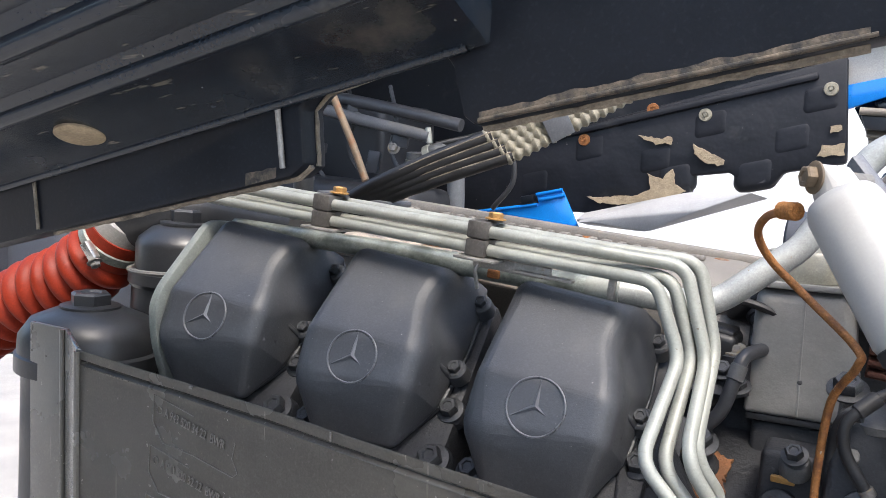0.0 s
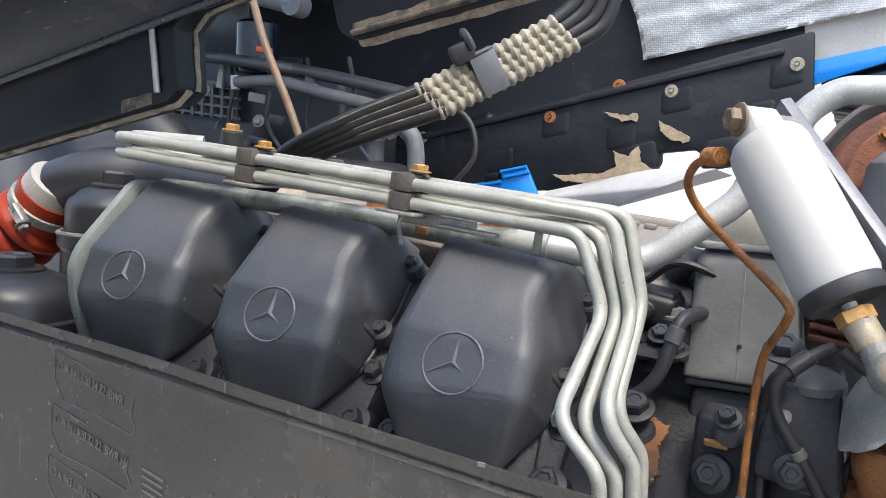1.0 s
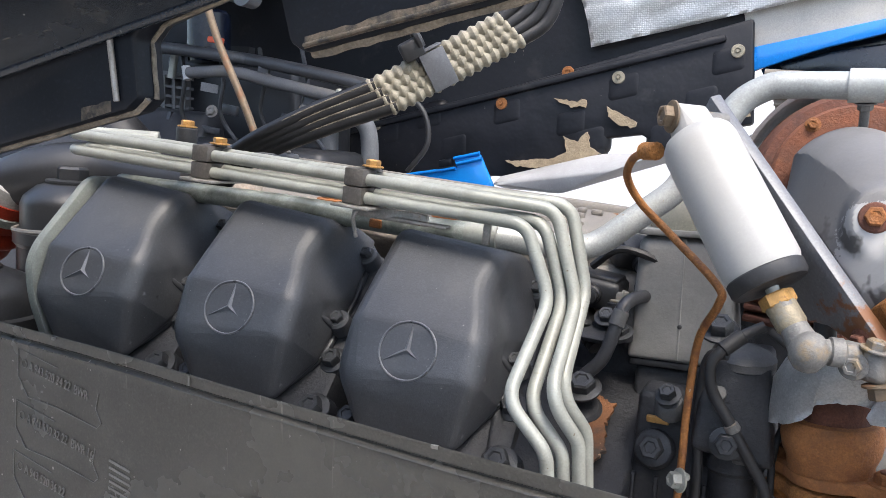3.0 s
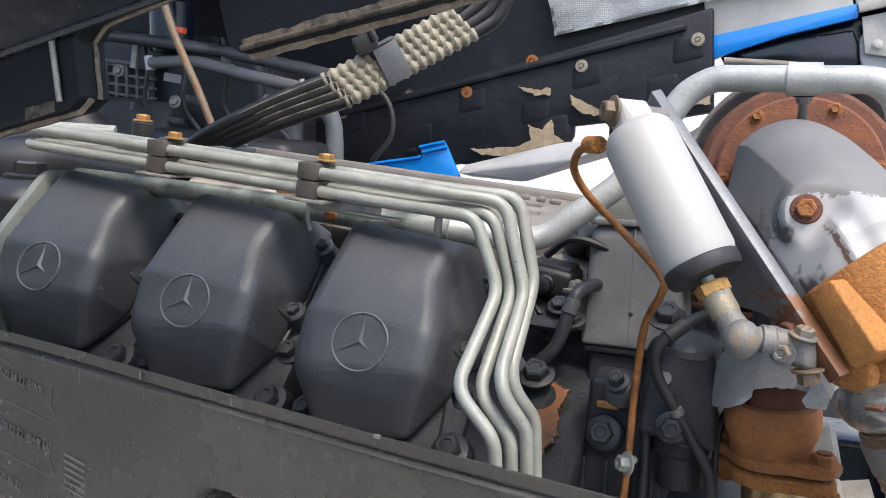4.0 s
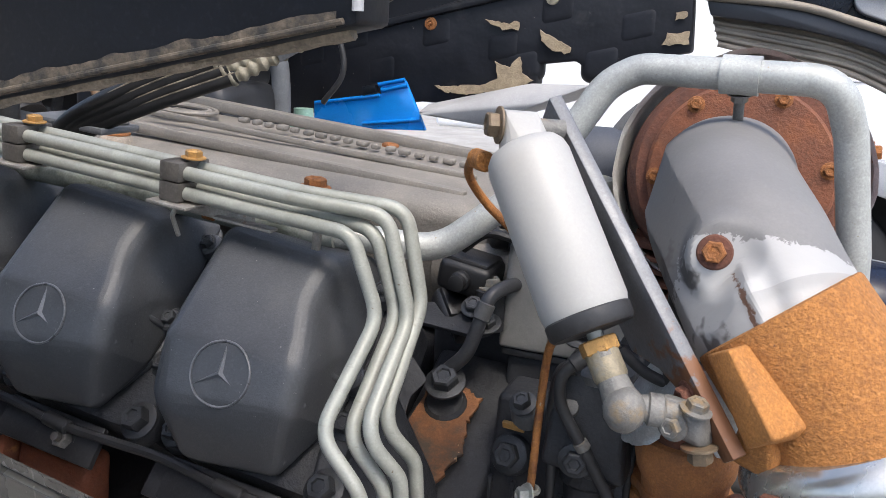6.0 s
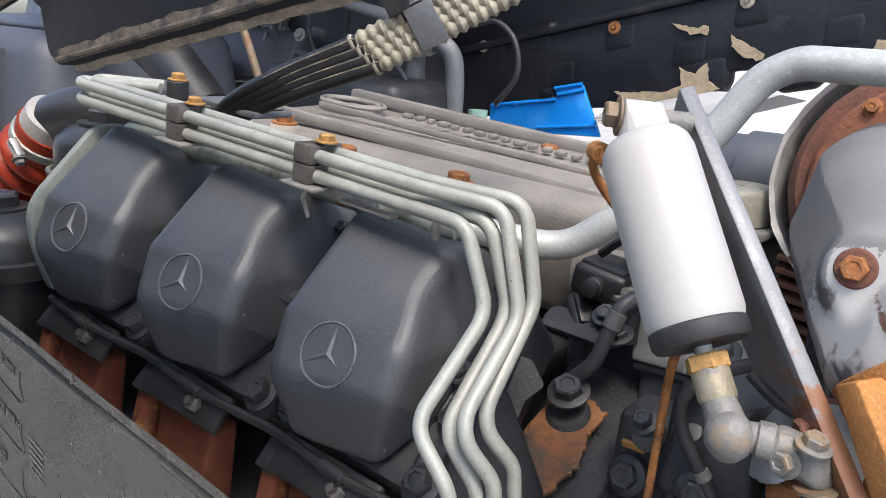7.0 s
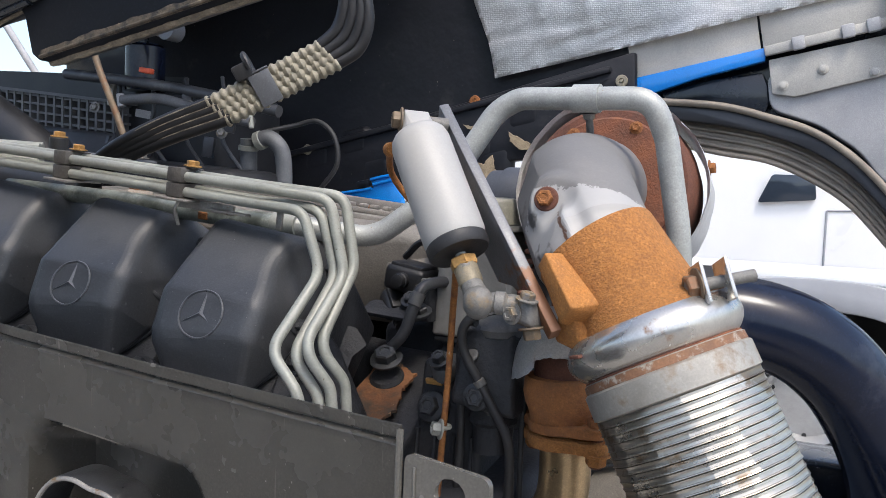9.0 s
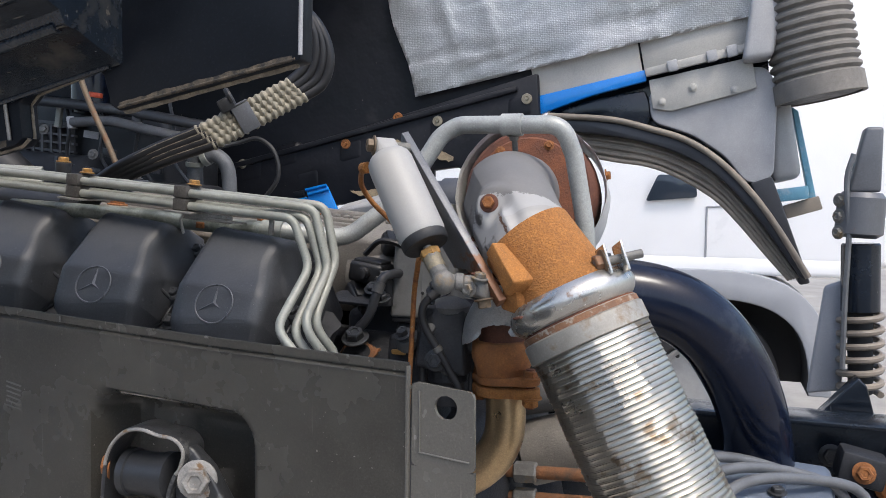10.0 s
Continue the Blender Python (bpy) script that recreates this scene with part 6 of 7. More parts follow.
# woven foil heat shield, loosely hung
bm = bmesh.new()
gx, gz = 92, 44
grid = []
for i in range(gx + 1):
    col = []
    for j in range(gz + 1):
        f, h = i / gx, j / gz
        x = 0.012 + f * 0.75
        z0 = 1.400 + f * 0.150
        x -= h * 0.105 * (1 - f) - 0.006 * math.sin(h * 9) * (1 - f)
        z = z0 + h * 0.34
        u_, w_ = x + 0.24 * z, z - 0.22 * x
        y = 1.062 + 0.014 * noise.noise(V((u_ * 5, w_ * 7, 0.3))) + 0.006 * abs(noise.noise(V((u_ * 5, w_ * 30, 1.3)))) + 0.006 * abs(noise.noise(V((u_ * 16, w_ * 6, 4.3))))
        col.append(bm.verts.new((x, y, z)))
    grid.append(col)
for i in range(gx):
    for j in range(gz):
        bm.faces.new((grid[i][j], grid[i + 1][j], grid[i + 1][j + 1], grid[i][j + 1]))
bmesh.ops.solidify(bm, geom=bm.faces[:], thickness=0.003)
part("heat_shield", bm, "foil", t, "crumpled silver woven heat shield", smooth=60)

YP = 1.10
part("grey_strip", prism([(0.300, 1.392), (0.536, 1.441), (0.523, 1.512), (0.286, 1.462)], (0, YP - 0.020, 0), (1, 0, 0), (0, 0, 1), -0.02, 0.002), "plate", t, "weathered grey sheet strip")
part("grey_strip", prism([(0.540, 1.444), (0.766, 1.498), (0.748, 1.575), (0.527, 1.513)], (0, YP - 0.020, 0), (1, 0, 0), (0, 0, 1), -0.02, 0.002), "plate", t)
part("corner_piece", hull([V(p) for p in ((0.74, 1.03, 1.45), (0.80, 1.04, 1.46), (0.82, 1.05, 1.62), (0.76, 1.03, 1.64), (0.74, 1.10, 1.45), (0.80, 1.12, 1.46), (0.83, 1.12, 1.62), (0.76, 1.10, 1.64))], 0.012), "guard", t)
part("blue_strip", prism([(0.310, 1.354), (0.36, 1.372), (0.427, 1.394), (0.544, 1.422), (0.545, 1.447), (0.304, 1.396)], (0, YP - 0.024, 0), (1, 0, 0), (0, 0, 1), -0.02, 0.002), "blue", t, "bright blue painted edge")
part("arch_liner", prism([(0.35, 1.368), (0.44, 1.392), (0.54, 1.405), (0.56, 1.36), (0.545, 1.318), (0.44, 1.338), (0.37, 1.345)], (0, YP, 0), (1, 0, 0), (0, 0, 1), -0.02, 0.004), "cab", t)
part("bolted_plate", prism([(0.550, 1.424), (0.760, 1.466), (0.772, 1.402), (0.735, 1.390), (0.600, 1.356), (0.560, 1.362)], (0, YP - 0.02, 0), (1, 0, 0), (0, 0, 1), -0.006, 0.0015), "plate", t, "pale plate with round bolts")
for x, z in ((0.578, 1.376), (0.643, 1.405), (0.728, 1.397)):
    part("plate_bolt", lathe((x, YP - 0.021, z), (0, -1, 0), [(0, 0.0095), (0.002, 0.0090), (0.0025, 0.0065), (0.0055, 0.0058), (0.0065, 0.003)], 18), "plate", t)
part("edge_channel", box((0.65, YP - 0.026, 1.462), (0.22, 0.012, 0.018), axes((1, 0, 0.22), (0, 1, 0)), 0.003), "plate", t)
for x in (0.60, 0.68, 0.72):
    part("channel_clip", box((x, YP - 0.034, 1.462 + (x - 0.65) * 0.22), (0.022, 0.012, 0.024), axes((1, 0, 0.22), (0, 1, 0)), 0.003), "guard", t)
guard = round_poly([(0.548, 1.400), (0.75, 1.446), (0.792, 1.446), (0.814, 1.400), (0.812, 1.218), (0.785, 1.198), (0.754, 1.204), (0.713, 1.258), (0.645, 1.304), (0.557, 1.334)], 0.02)
part("wheel_guard", prism(guard, (0, YP - 0.010, 0), (1, 0, 0), (0, 0, 1), -0.14, 0.016, 4), "guard", t, "grey moulded guard")
outer = spline([(0.33, 0, 1.352), (0.47, 0, 1.341), (0.56, 0, 1.318), (0.632, 0, 1.294), (0.70, 0, 1.250), (0.765, 0, 1.185), (0.82, 0, 1.110), (0.885, 0, 1.005)], 5)
inner = spline([(0.36, 0, 1.262), (0.474, 0, 1.237), (0.558, 0, 1.225), (0.632, 0, 1.193), (0.697, 0, 1.152), (0.745, 0, 1.103), (0.800, 0, 1.040), (0.845, 0, 0.995)], 5)
for nm, f0, f1, yy, dp in (("arch_lip", 0.0, 0.36, YP - 0.03, 0.05), ("arch_band", 0.30, 0.86, YP, 0.09)):
    a = [o.lerp(i, f0) for o, i in zip(outer, inner)]
    b = [o.lerp(i, f1) for o, i in zip(outer, inner)]
    part(nm, prism([(p.x, p.z) for p in a] + [(p.x, p.z) for p in b[::-1]], (0, yy, 0), (1, 0, 0), (0, 0, 1), -dp, 0.004), "lip" if nm == "arch_lip" else "arch", t, "dark moulded wheel arch")
back = [(0.30, 1.40), (0.29, 1.45), (0.54, 1.50), (0.79, 1.54), (0.80, 1.40), (0.80, 1.24), (0.885, 1.0)] + [(p.x, p.z) for p in [o.lerp(i, 0.3) for o, i in zip(outer, inner)][::-1]]
for f_, rr_ in ((0.02, 0.007), (0.46, 0.004), (0.60, 0.004), (0.74, 0.004), (0.86, 0.005)):
    part("arch_rib", tube([o.lerp(i, f_) + V((0, YP - 0.034 if f_ < 0.4 else YP - 0.002, 0)) for o, i in zip(outer, inner)], rr_, 10), "arch", t)
part("liner_sheet", prism(back, (0, YP + 0.03, 0), (1, 0, 0), (0, 0, 1), -0.01), "cab", t)
part("arch_post", hull([V(p) for p in ((0.765, YP - 0.02, 1.20), (0.808, YP - 0.02, 1.215), (0.892, YP, 0.99), (0.872, YP, 0.985), (0.765, YP + 0.05, 1.20), (0.808, YP + 0.05, 1.215), (0.892, YP + 0.05, 0.99), (0.872, YP + 0.05, 0.985))], 0.004), "lip", t)
part("corner_trim", hull([V(p) for p in ((0.80, 1.13, 1.43), (0.835, 1.13, 1.43), (0.872, 1.14, 1.215), (0.81, 1.13, 1.20), (0.80, 1.22, 1.44), (0.835, 1.22, 1.44), (0.872, 1.22, 1.215), (0.81, 1.22, 1.20))], 0.02, 4), "rim", t, "pale corner moulding")
part("blue_corner", hull([V(p) for p in ((0.848, 1.17, 1.37), (0.862, 1.17, 1.36), (0.906, 1.17, 1.165), (0.892, 1.17, 1.16), (0.848, 1.20, 1.37), (0.862, 1.20, 1.36), (0.906, 1.20, 1.165), (0.892, 1.20, 1.16))], 0.002), "teal", t)
part("blue_corner", box((0.848, 1.14, 1.178), (0.075, 0.02, 0.028), axes((1, 0, 0.14), (0, 1, 0)), 0.003), "teal", t)
part("corner_bracket", box((0.876, 1.155, 1.150), (0.075, 0.02, 0.030), axes((1, 0, 0.32), (0, 1, 0)), 0.003), "arch", t, "dirty corner bracket")
part("far_sill", prism([(-0.37, 1.085), (-0.129, 1.098), (-0.139, 1.118), (-0.174, 1.187), (-0.229, 1.175), (-0.223, 1.158), (-0.37, 1.134)], (0, 0.97, 0), (1, 0, 0), (0, 0, 1), -0.010, 0.003, 2), "blue", t, "bright blue painted sill")
for sa, sb in (((-0.228, 1.1765), (-0.1735, 1.1885)), ((-0.221, 1.1660), (-0.1680, 1.1785)), ((-0.260, 1.1020), (-0.1370, 1.1180)), ((-0.365, 1.1340), (-0.224, 1.1570))):
    part("sill_ridge", tube([(sa[0], 0.968, sa[1]), (sb[0], 0.968, sb[1])], 0.0035, 10), "blue", t)
part("sill_notch", box((-0.2455, 0.972, 1.166), (0.030, 0.02, 0.016), axes((1, 0, 0.2), (0, 1, 0)), 0.004), "sill_black", t, "black edge clip")
part("under_plate", hull([V(p) for p in ((-0.14, 0.95, 1.130), (0.00, 0.95, 1.118), (0.10, 0.93, 1.165), (0.18, 0.94, 1.200), (0.06, 0.98, 1.195), (-0.14, 1.0, 1.145), (-0.14, 1.03, 1.12), (0.2, 1.03, 1.19))], 0.004), "guard", t, "grey brown floor plate")

t = thing("intake_bellows", (0.9, 1.1, 1.37), "dusty ribbed rubber air intake bellows hanging from the cab", "bellows")
prof = [(0, 0.080), (0.0, 0.090), (0.040, 0.089)]
for k in range(13):
    h = 0.046 + 0.0195 * k
    prof += [(h, 0.080), (h + 0.006, 0.0875), (h + 0.012, 0.0875), (h + 0.0185, 0.080)]
part("bellows_body", lathe((0.898, 1.10, 1.378), (-0.19, 0.0, 1), prof, 44, cap=False), "bellows", t, smooth=45)
part("bellows_throat", lathe((0.898, 1.10, 1.380), (-0.19, 0.0, 1), [(0, 0.078), (0.04, 0.070), (0.05, 0.01)], 30), "rubber", t)

# ---- hoses with ribbed fittings hanging from the cab ----
for k in range(4):
    o = V((0.0058, 0.0035, -0.0058)) * (k - 0.6)
    t = thing("cab_hose", V((0.06, 0.14, 1.24)) + o, "black rubber hose with ribbed beige end fittings", "hose", "four hoses side by side")
    low = [V(p) + o * (0.4 + 0.2 * j) for j, p in enumerate(((-0.120, 0.118, 1.140), (-0.072, 0.106, 1.178), (-0.005, 0.112, 1.210), (0.060, 0.138, 1.240)))]
    part("lower_hose", tube(spline(low, 8), 0.0068, 12), "hose", t)
    part("hose_seam", tube([p + V((0.0016, -0.0060, 0.0024)) for p in spline(low[1:], 8)], 0.0007, 6), "dirt", t)
    a, b, c, d = V((0.054, 0.136, 1.237)) + o, V((0.092, 0.158, 1.261)) + o, V((0.100, 0.162, 1.266)) + o, V((0.160, 0.196, 1.306)) + o
    rib = lambda s, L: 0.0070 + 0.0012 * math.sin(s * 2 * math.pi / 0.0092)
    part("lower_fitting", tube(dense([a, b], 0.0015), rib, 14), "fitting", t, "ribbed beige fitting")
    part("upper_fitting", tube(dense([c, d], 0.0015), rib, 14), "fitting", t)
    part("upper_hose", tube(spline([d - (d - c).normalized() * 0.005, V((0.176, 0.204, 1.326)) + o * 1.2, V((0.183, 0.205, 1.362)) + o * 1.3, V((0.170, 0.20, 1.402)) + o * 1.3, V((0.13, 0.19, 1.45)) + o * 1.2, V((0.08, 0.18, 1.54)) + o], 8), 0.0070, 12), "hose", t)
t = thing("hose_holder", (0.1, 0.15, 1.26), "grey sheet holder gripping four hose fittings", "hose clamp")
hd = (V((0.160, 0.196, 1.306)) - V((0.054, 0.136, 1.237))).normalized()
hr = axes(hd, V((0.6, 0.5, -0.6)))
hc = V((0.100, 0.162, 1.266)) + V((0.0058, 0.0035, -0.0058)) * 0.9
for s in (-1, 1):
    part("plate", box(hc + hr.col[2] * 0.0095 * s, (0.024, 0.036, 0.002), hr, 0.0008), "steel", t)
part("side", box(hc - hr.col[1] * 0.020, (0.024, 0.002, 0.020), hr, 0.0008), "steel", t)
part("loop", tube([hc - hr.col[1] * 0.022 + hr.col[0] * -0.005 + (hr.col[1] * math.cos(a) + hr.col[2] * math.sin(a)) * 0.012 - hr.col[1] * 0.008 for a in [math.pi * k / 8 + 0.4 for k in range(13)]], 0.0035, 8), "rubber", t)
part("block", box(hc - hr.col[1] * 0.026 - hr.col[0] * 0.014, (0.020, 0.018, 0.022), hr, 0.003), "rubber", t)

t = thing("stay_rod", (-0.106, 0.169, 1.203), "thin rust speckled steel rod standing behind the pipes", "rod")
part("rod", tube(spline([(-0.104, 0.170, 1.196), (-0.122, 0.169, 1.235), (-0.148, 0.168, 1.285), (-0.164, 0.167, 1.325), (-0.178, 0.166, 1.37), (-0.19, 0.165, 1.45)], 6), 0.0042, 10), "rusty_rod", t)

# ---- front of the engine bay ----
t = thing("charge_air_hose", (-0.42, 0.11, 1.08), "red ribbed silicone charge air hose with steel clamps", "hose")
h0, h1 = V((-0.416, 0.121, 1.124)), V((-0.68, 0.095, 0.961))


def along(pts, s):
    """The point and the direction at length s of a run of points."""
    for a, b in zip(pts, pts[1:]):
        a, b = V(a), V(b)
        if s < (b - a).length:
            return a + (b - a).normalized() * s, (b - a).normalized()
        s -= (b - a).length
    return V(pts[-1]), (V(pts[-1]) - V(pts[-2])).normalized()


run_pts = spline([h0, (-0.442, 0.12, 1.094), (-0.492, 0.113, 1.060), (-0.555, 0.105, 1.032), h1], 10)
part("ribbed_hose", tube(dense(run_pts, 0.002), lambda s, L: 0.0350 + 0.0115 * abs(math.sin(max(0.0, s - 0.034) * math.pi / 0.024)) ** 0.8 if s > 0.034 else 0.0385, 30), "red", t)
hd_ = (V((-0.442, 0.12, 1.094)) - h0).normalized()
part("pale_collar", lathe(h0 - hd_ * 0.012, hd_, [(-0.008, 0.031), (-0.006, 0.034), (0.014, 0.0365), (0.018, 0.034)], 30), "collar_pale", t, "pale pipe collar")
part("clamp", lathe(h0 + hd_ * 0.014, hd_, [(0, 0.0392), (0.001, 0.0410), (0.011, 0.0410), (0.012, 0.0392)], 30), "zinc_green", t, "steel worm clamp")
part("clamp_screw", box(h0 + hd_ * 0.020 + V((0.012, -0.043, -0.008)), (0.024, 0.010, 0.011), axes(V((0.5, 0.1, -0.7)), V((0, -1, 0))), 0.002), "band", t)
part("screw_head", hexbolt(h0 + hd_ * 0.020 + V((0.021, -0.044, -0.020)), V((0.5, -0.1, -0.7)), 0.006, 0.006), "joint", t)
for k in range(6):
    s_ = 0.034 + 0.018 + 0.024 * k
    p, dq = along(run_pts, s_)
    part("wire_ring", tube([p - dq * 0.0012, p + dq * 0.0012], 0.0340, 24), "band", t)

t = thing("intake_elbow", (-0.40, 0.14, 1.15), "smooth dark plastic intake elbow behind the oil filter", "air pipe")
part("bend", tube(spline([h0 - hd_ * 0.008, h0 - hd_ * 0.026 + V((0.008, 0.008, -0.008)), (-0.350, 0.150, 1.146), (-0.30, 0.175, 1.146), (-0.20, 0.19, 1.136)], 8), lambda s, L: 0.031 + 0.004 * min(1, s / 0.03), 28), "can", t)

t = thing("air_duct", (-0.5, 0.25, 1.05), "smooth grey blue plastic air duct", "air duct")
part("duct_body", hull([V(p) for p in ((-1.4, 0.22, 0.85), (-0.66, 0.24, 0.90), (-1.4, 0.25, 1.24), (-0.74, 0.27, 1.225), (-1.4, 0.62, 1.26), (-0.70, 0.62, 1.25), (-1.4, 0.62, 0.85), (-0.6, 0.62, 0.9))], 0.04, 5), "duct", t, smooth=60)
for x in (-1.22, -1.02, -0.84):
    part("duct_rib", hull([V(p) for p in ((x, 0.226, 0.93), (x + 0.016, 0.226, 0.93), (x, 0.243, 1.20), (x + 0.016, 0.243, 1.20), (x, 0.30, 0.93), (x + 0.016, 0.30, 1.20), (x, 0.30, 1.20), (x + 0.016, 0.30, 0.93))], 0.004, 3), "duct", t, smooth=60)
part("duct_seam", tube([(-1.38, 0.30, 1.244), (-1.05, 0.308, 1.239), (-0.78, 0.315, 1.2335)], 0.006, 10), "duct", t)

t = thing("coolant_hose", (-0.3, 0.2, 1.2), "thick black rubber coolant hose with clamp", "hose")
part("hose_run", tube(spline([(-0.36, 0.30, 1.140), (-0.405, 0.30, 1.175), (-0.443, 0.30, 1.203), (-0.507, 0.30, 1.236), (-0.575, 0.30, 1.270), (-0.646, 0.30, 1.298), (-0.70, 0.30, 1.311)], 8), 0.034, 28), "hose", t)
part("clamp", tube([(-0.690, 0.30, 1.3085), (-0.701, 0.30, 1.3112)], 0.0365, 28), "zinc", t, "pale steel hose clamp")
part("neck", tube(spline([(-0.695, 0.30, 1.310), (-0.74, 0.30, 1.318), (-0.80, 0.32, 1.315), (-0.86, 0.36, 1.29)], 6), 0.029, 24), "bay_black", t, "black plastic neck")

t = thing("oil_filter_housing", (-0.325, 0.135, 0.9), "black oil filter housing with hexagonal cap", "filter housing")
part("body", lathe((-0.333, 0.136, 0.88), (0.04, 0.0, 1), [(0, 0.060), (0.185, 0.060), (0.190, 0.064), (0.202, 0.064), (0.205, 0.058)], 40), "can", t)
part("lid", lathe((-0.325, 0.136, 1.082), (0.04, 0.0, 1), [(0, 0.057), (0.030, 0.057), (0.038, 0.054), (0.050, 0.040), (0.056, 0.022), (0.057, 0.01)], 40), "can", t)
part("hex_cap", hexbolt((-0.323, 0.134, 1.136), (0.05, 0, 1), 0.021, 0.018), "can", t)
part("retaining_wire", tube([V((-0.327, 0.136, 1.084)) + V((0.0615 * math.cos(a), 0.0615 * math.sin(a), 0)) for a in [2 * math.pi * k / 30 for k in range(31)]], 0.003, 8), "joint", t)

t = thing("fuel_filter_housing", (-0.345, 0.02, 0.85), "dark fuel filter housing with hexagonal cap", "filter housing")
part("body", lathe((-0.352, 0.022, 0.80), (0.03, 0, 1), [(0, 0.066), (0.185, 0.066), (0.188, 0.073), (0.205, 0.073), (0.208, 0.068)], 40), "can", t)
part("lid", lathe((-0.347, 0.022, 1.006), (0.03, 0, 1), [(0, 0.070), (0.018, 0.069), (0.034, 0.058), (0.044, 0.034), (0.047, 0.01)], 40), "can", t)
part("hex_cap", hexbolt((-0.346, 0.022, 1.051), (0.03, 0, 1), 0.021, 0.016), "can", t)

# added arched strip that stands for the pale end edge of the first cover
t = thing("cover_end_edge", COV[0], "pale grey arched end edge of the first valve cover", "gasket")
gas = [(-0.053, -0.066), (-0.030, -0.020), (-0.008, 0.006), (0.012, 0.0125), (0.100, 0.0115), (0.128, -0.020), (0.138, -0.066)]
part("gasket", prism(round_poly(gas, 0.012), bank(COV[0], -0.0630, 0, 0), UB, VB, 0.0100, 0.003), "cover_edge_pale", t)

t = thing("radiator_shroud", (-0.9, 0.74, 1.2), "black plastic radiator shroud with a lattice grille", "shroud")
def grille_z(x, drop):
    return 1.402 - 0.098 * (x + 1.63) - drop


for k in range(38):
    x = -1.63 + 0.0255 * k
    part("upright_bar", hull([V((x + dx, y, grille_z(x, dz))) for dx in (-0.003, 0.003) for y in (0.714, 0.73) for dz in (-0.004, 0.082 - 0.02 * k / 38)]), "lattice", t)
for k in range(5):
    part("cross_bar", hull([V((x, y, grille_z(x, 0.0185 * k + dz))) for x in (-1.64, -0.675) for y in (0.716, 0.728) for dz in (-0.0025, 0.0025)]), "lattice", t)
part("top_rim", hull([V((x, y, grille_z(x, dz))) for x in (-1.66, -0.665) for y in (0.710, 0.735) for dz in (-0.010, -0.003)]), "lattice", t)
part("lower_apron", hull([V(p) for p in ((-1.6, 0.70, 1.318), (-0.62, 0.70, 1.245), (-0.60, 0.64, 1.16), (-1.6, 0.64, 1.10), (-1.6, 0.80, 1.318), (-0.62, 0.80, 1.245), (-0.60, 0.80, 1.16), (-1.6, 0.80, 1.10))], 0.012), "bay_black", t)
for k in range(6):
    x = -1.45 + 0.15 * k
    part("apron_rib", hull([V((x + dx, y, z - 0.075 * (x + 1.6))) for dx in (-0.004, 0.004) for y, z in ((0.690, 1.312), (0.640, 1.17), (0.70, 1.312), (0.66, 1.17))]), "bay_black", t)
part("back_plate", box((-1.05, 0.80, 1.255), (0.9, 0.02, 0.29), axes((1, 0, -0.05), (0, 1, 0))), "grille", t)
part("fan_cowl", hull([V(p) for p in ((-0.62, 0.62, 1.20), (-0.30, 0.60, 1.18), (-0.28, 0.62, 0.95), (-0.62, 0.60, 0.95), (-0.62, 0.76, 1.20), (-0.30, 0.76, 1.18), (-0.28, 0.76, 0.95), (-0.62, 0.76, 0.95))], 0.02), "grille", t)
t = thing("air_box", (-0.55, 0.78, 1.2), "black plastic box with an orange connector", "plastic box")
part("box_body", hull([V(p) for p in ((-0.76, 0.74, 1.36), (-0.45, 0.74, 1.33), (-0.45, 0.74, 1.16), (-0.74, 0.74, 1.20), (-0.76, 0.95, 1.38), (-0.45, 0.95, 1.34), (-0.45, 0.95, 1.16), (-0.74, 0.95, 1.20))], 0.015), "grille", t)
part("can", lathe((-0.64, 0.73, 1.34), (0, 0, 1), [(0, 0.040), (0.09, 0.040), (0.096, 0.034)], 28), "pipe_black", t)
part("connector", box((-0.561, 0.655, 1.370), (0.030, 0.014, 0.011), axes((1, 0, -0.15), (0, 1, 0)), 0.003), "orange_tag", t, "orange plastic connector")
part("label_plate", box((-0.609, 0.695, 1.290), (0.040, 0.003, 0.016), axes((1, 0, -0.15), (0, 1, 0)), 0.001), "guard", t)
hose("black ribbed conduit across the front of the bay", [(-0.80, 0.67, 1.372), (-0.633, 0.66, 1.354), (-0.47, 0.66, 1.332), (-0.332, 0.66, 1.307), (-0.244, 0.66, 1.289)], 0.011, "bay_black", "conduit", "conduit")
hose("dusty grey rubber tube with pale end", [(-0.618, 0.65, 1.313), (-0.523, 0.65, 1.314), (-0.439, 0.65, 1.297), (-0.297, 0.65, 1.269)], 0.0105, "lattice", ends=(((-0.625, 0.65, 1.325), (-0.620, 0.65, 1.300), 0.008, "guard"), ((-0.300, 0.648, 1.284), (-0.296, 0.648, 1.258), 0.005, "zinc")))
hose("grey heater hose with steel clip", [(-0.375, 0.74, 1.245), (-0.378, 0.745, 1.20), (-0.38, 0.75, 1.12)], 0.017, "grey_hose", ends=(((-0.375, 0.74, 1.232), (-0.376, 0.741, 1.222), 0.020, "zinc"),))
hose("grey heater hose bending down", [(-0.352, 0.735, 1.238), (-0.325, 0.738, 1.247), (-0.300, 0.745, 1.225), (-0.295, 0.75, 1.18), (-0.295, 0.75, 1.12)], 0.016, "grey_hose", ends=(((-0.35, 0.735, 1.239), (-0.338, 0.736, 1.244), 0.019, "zinc"),))
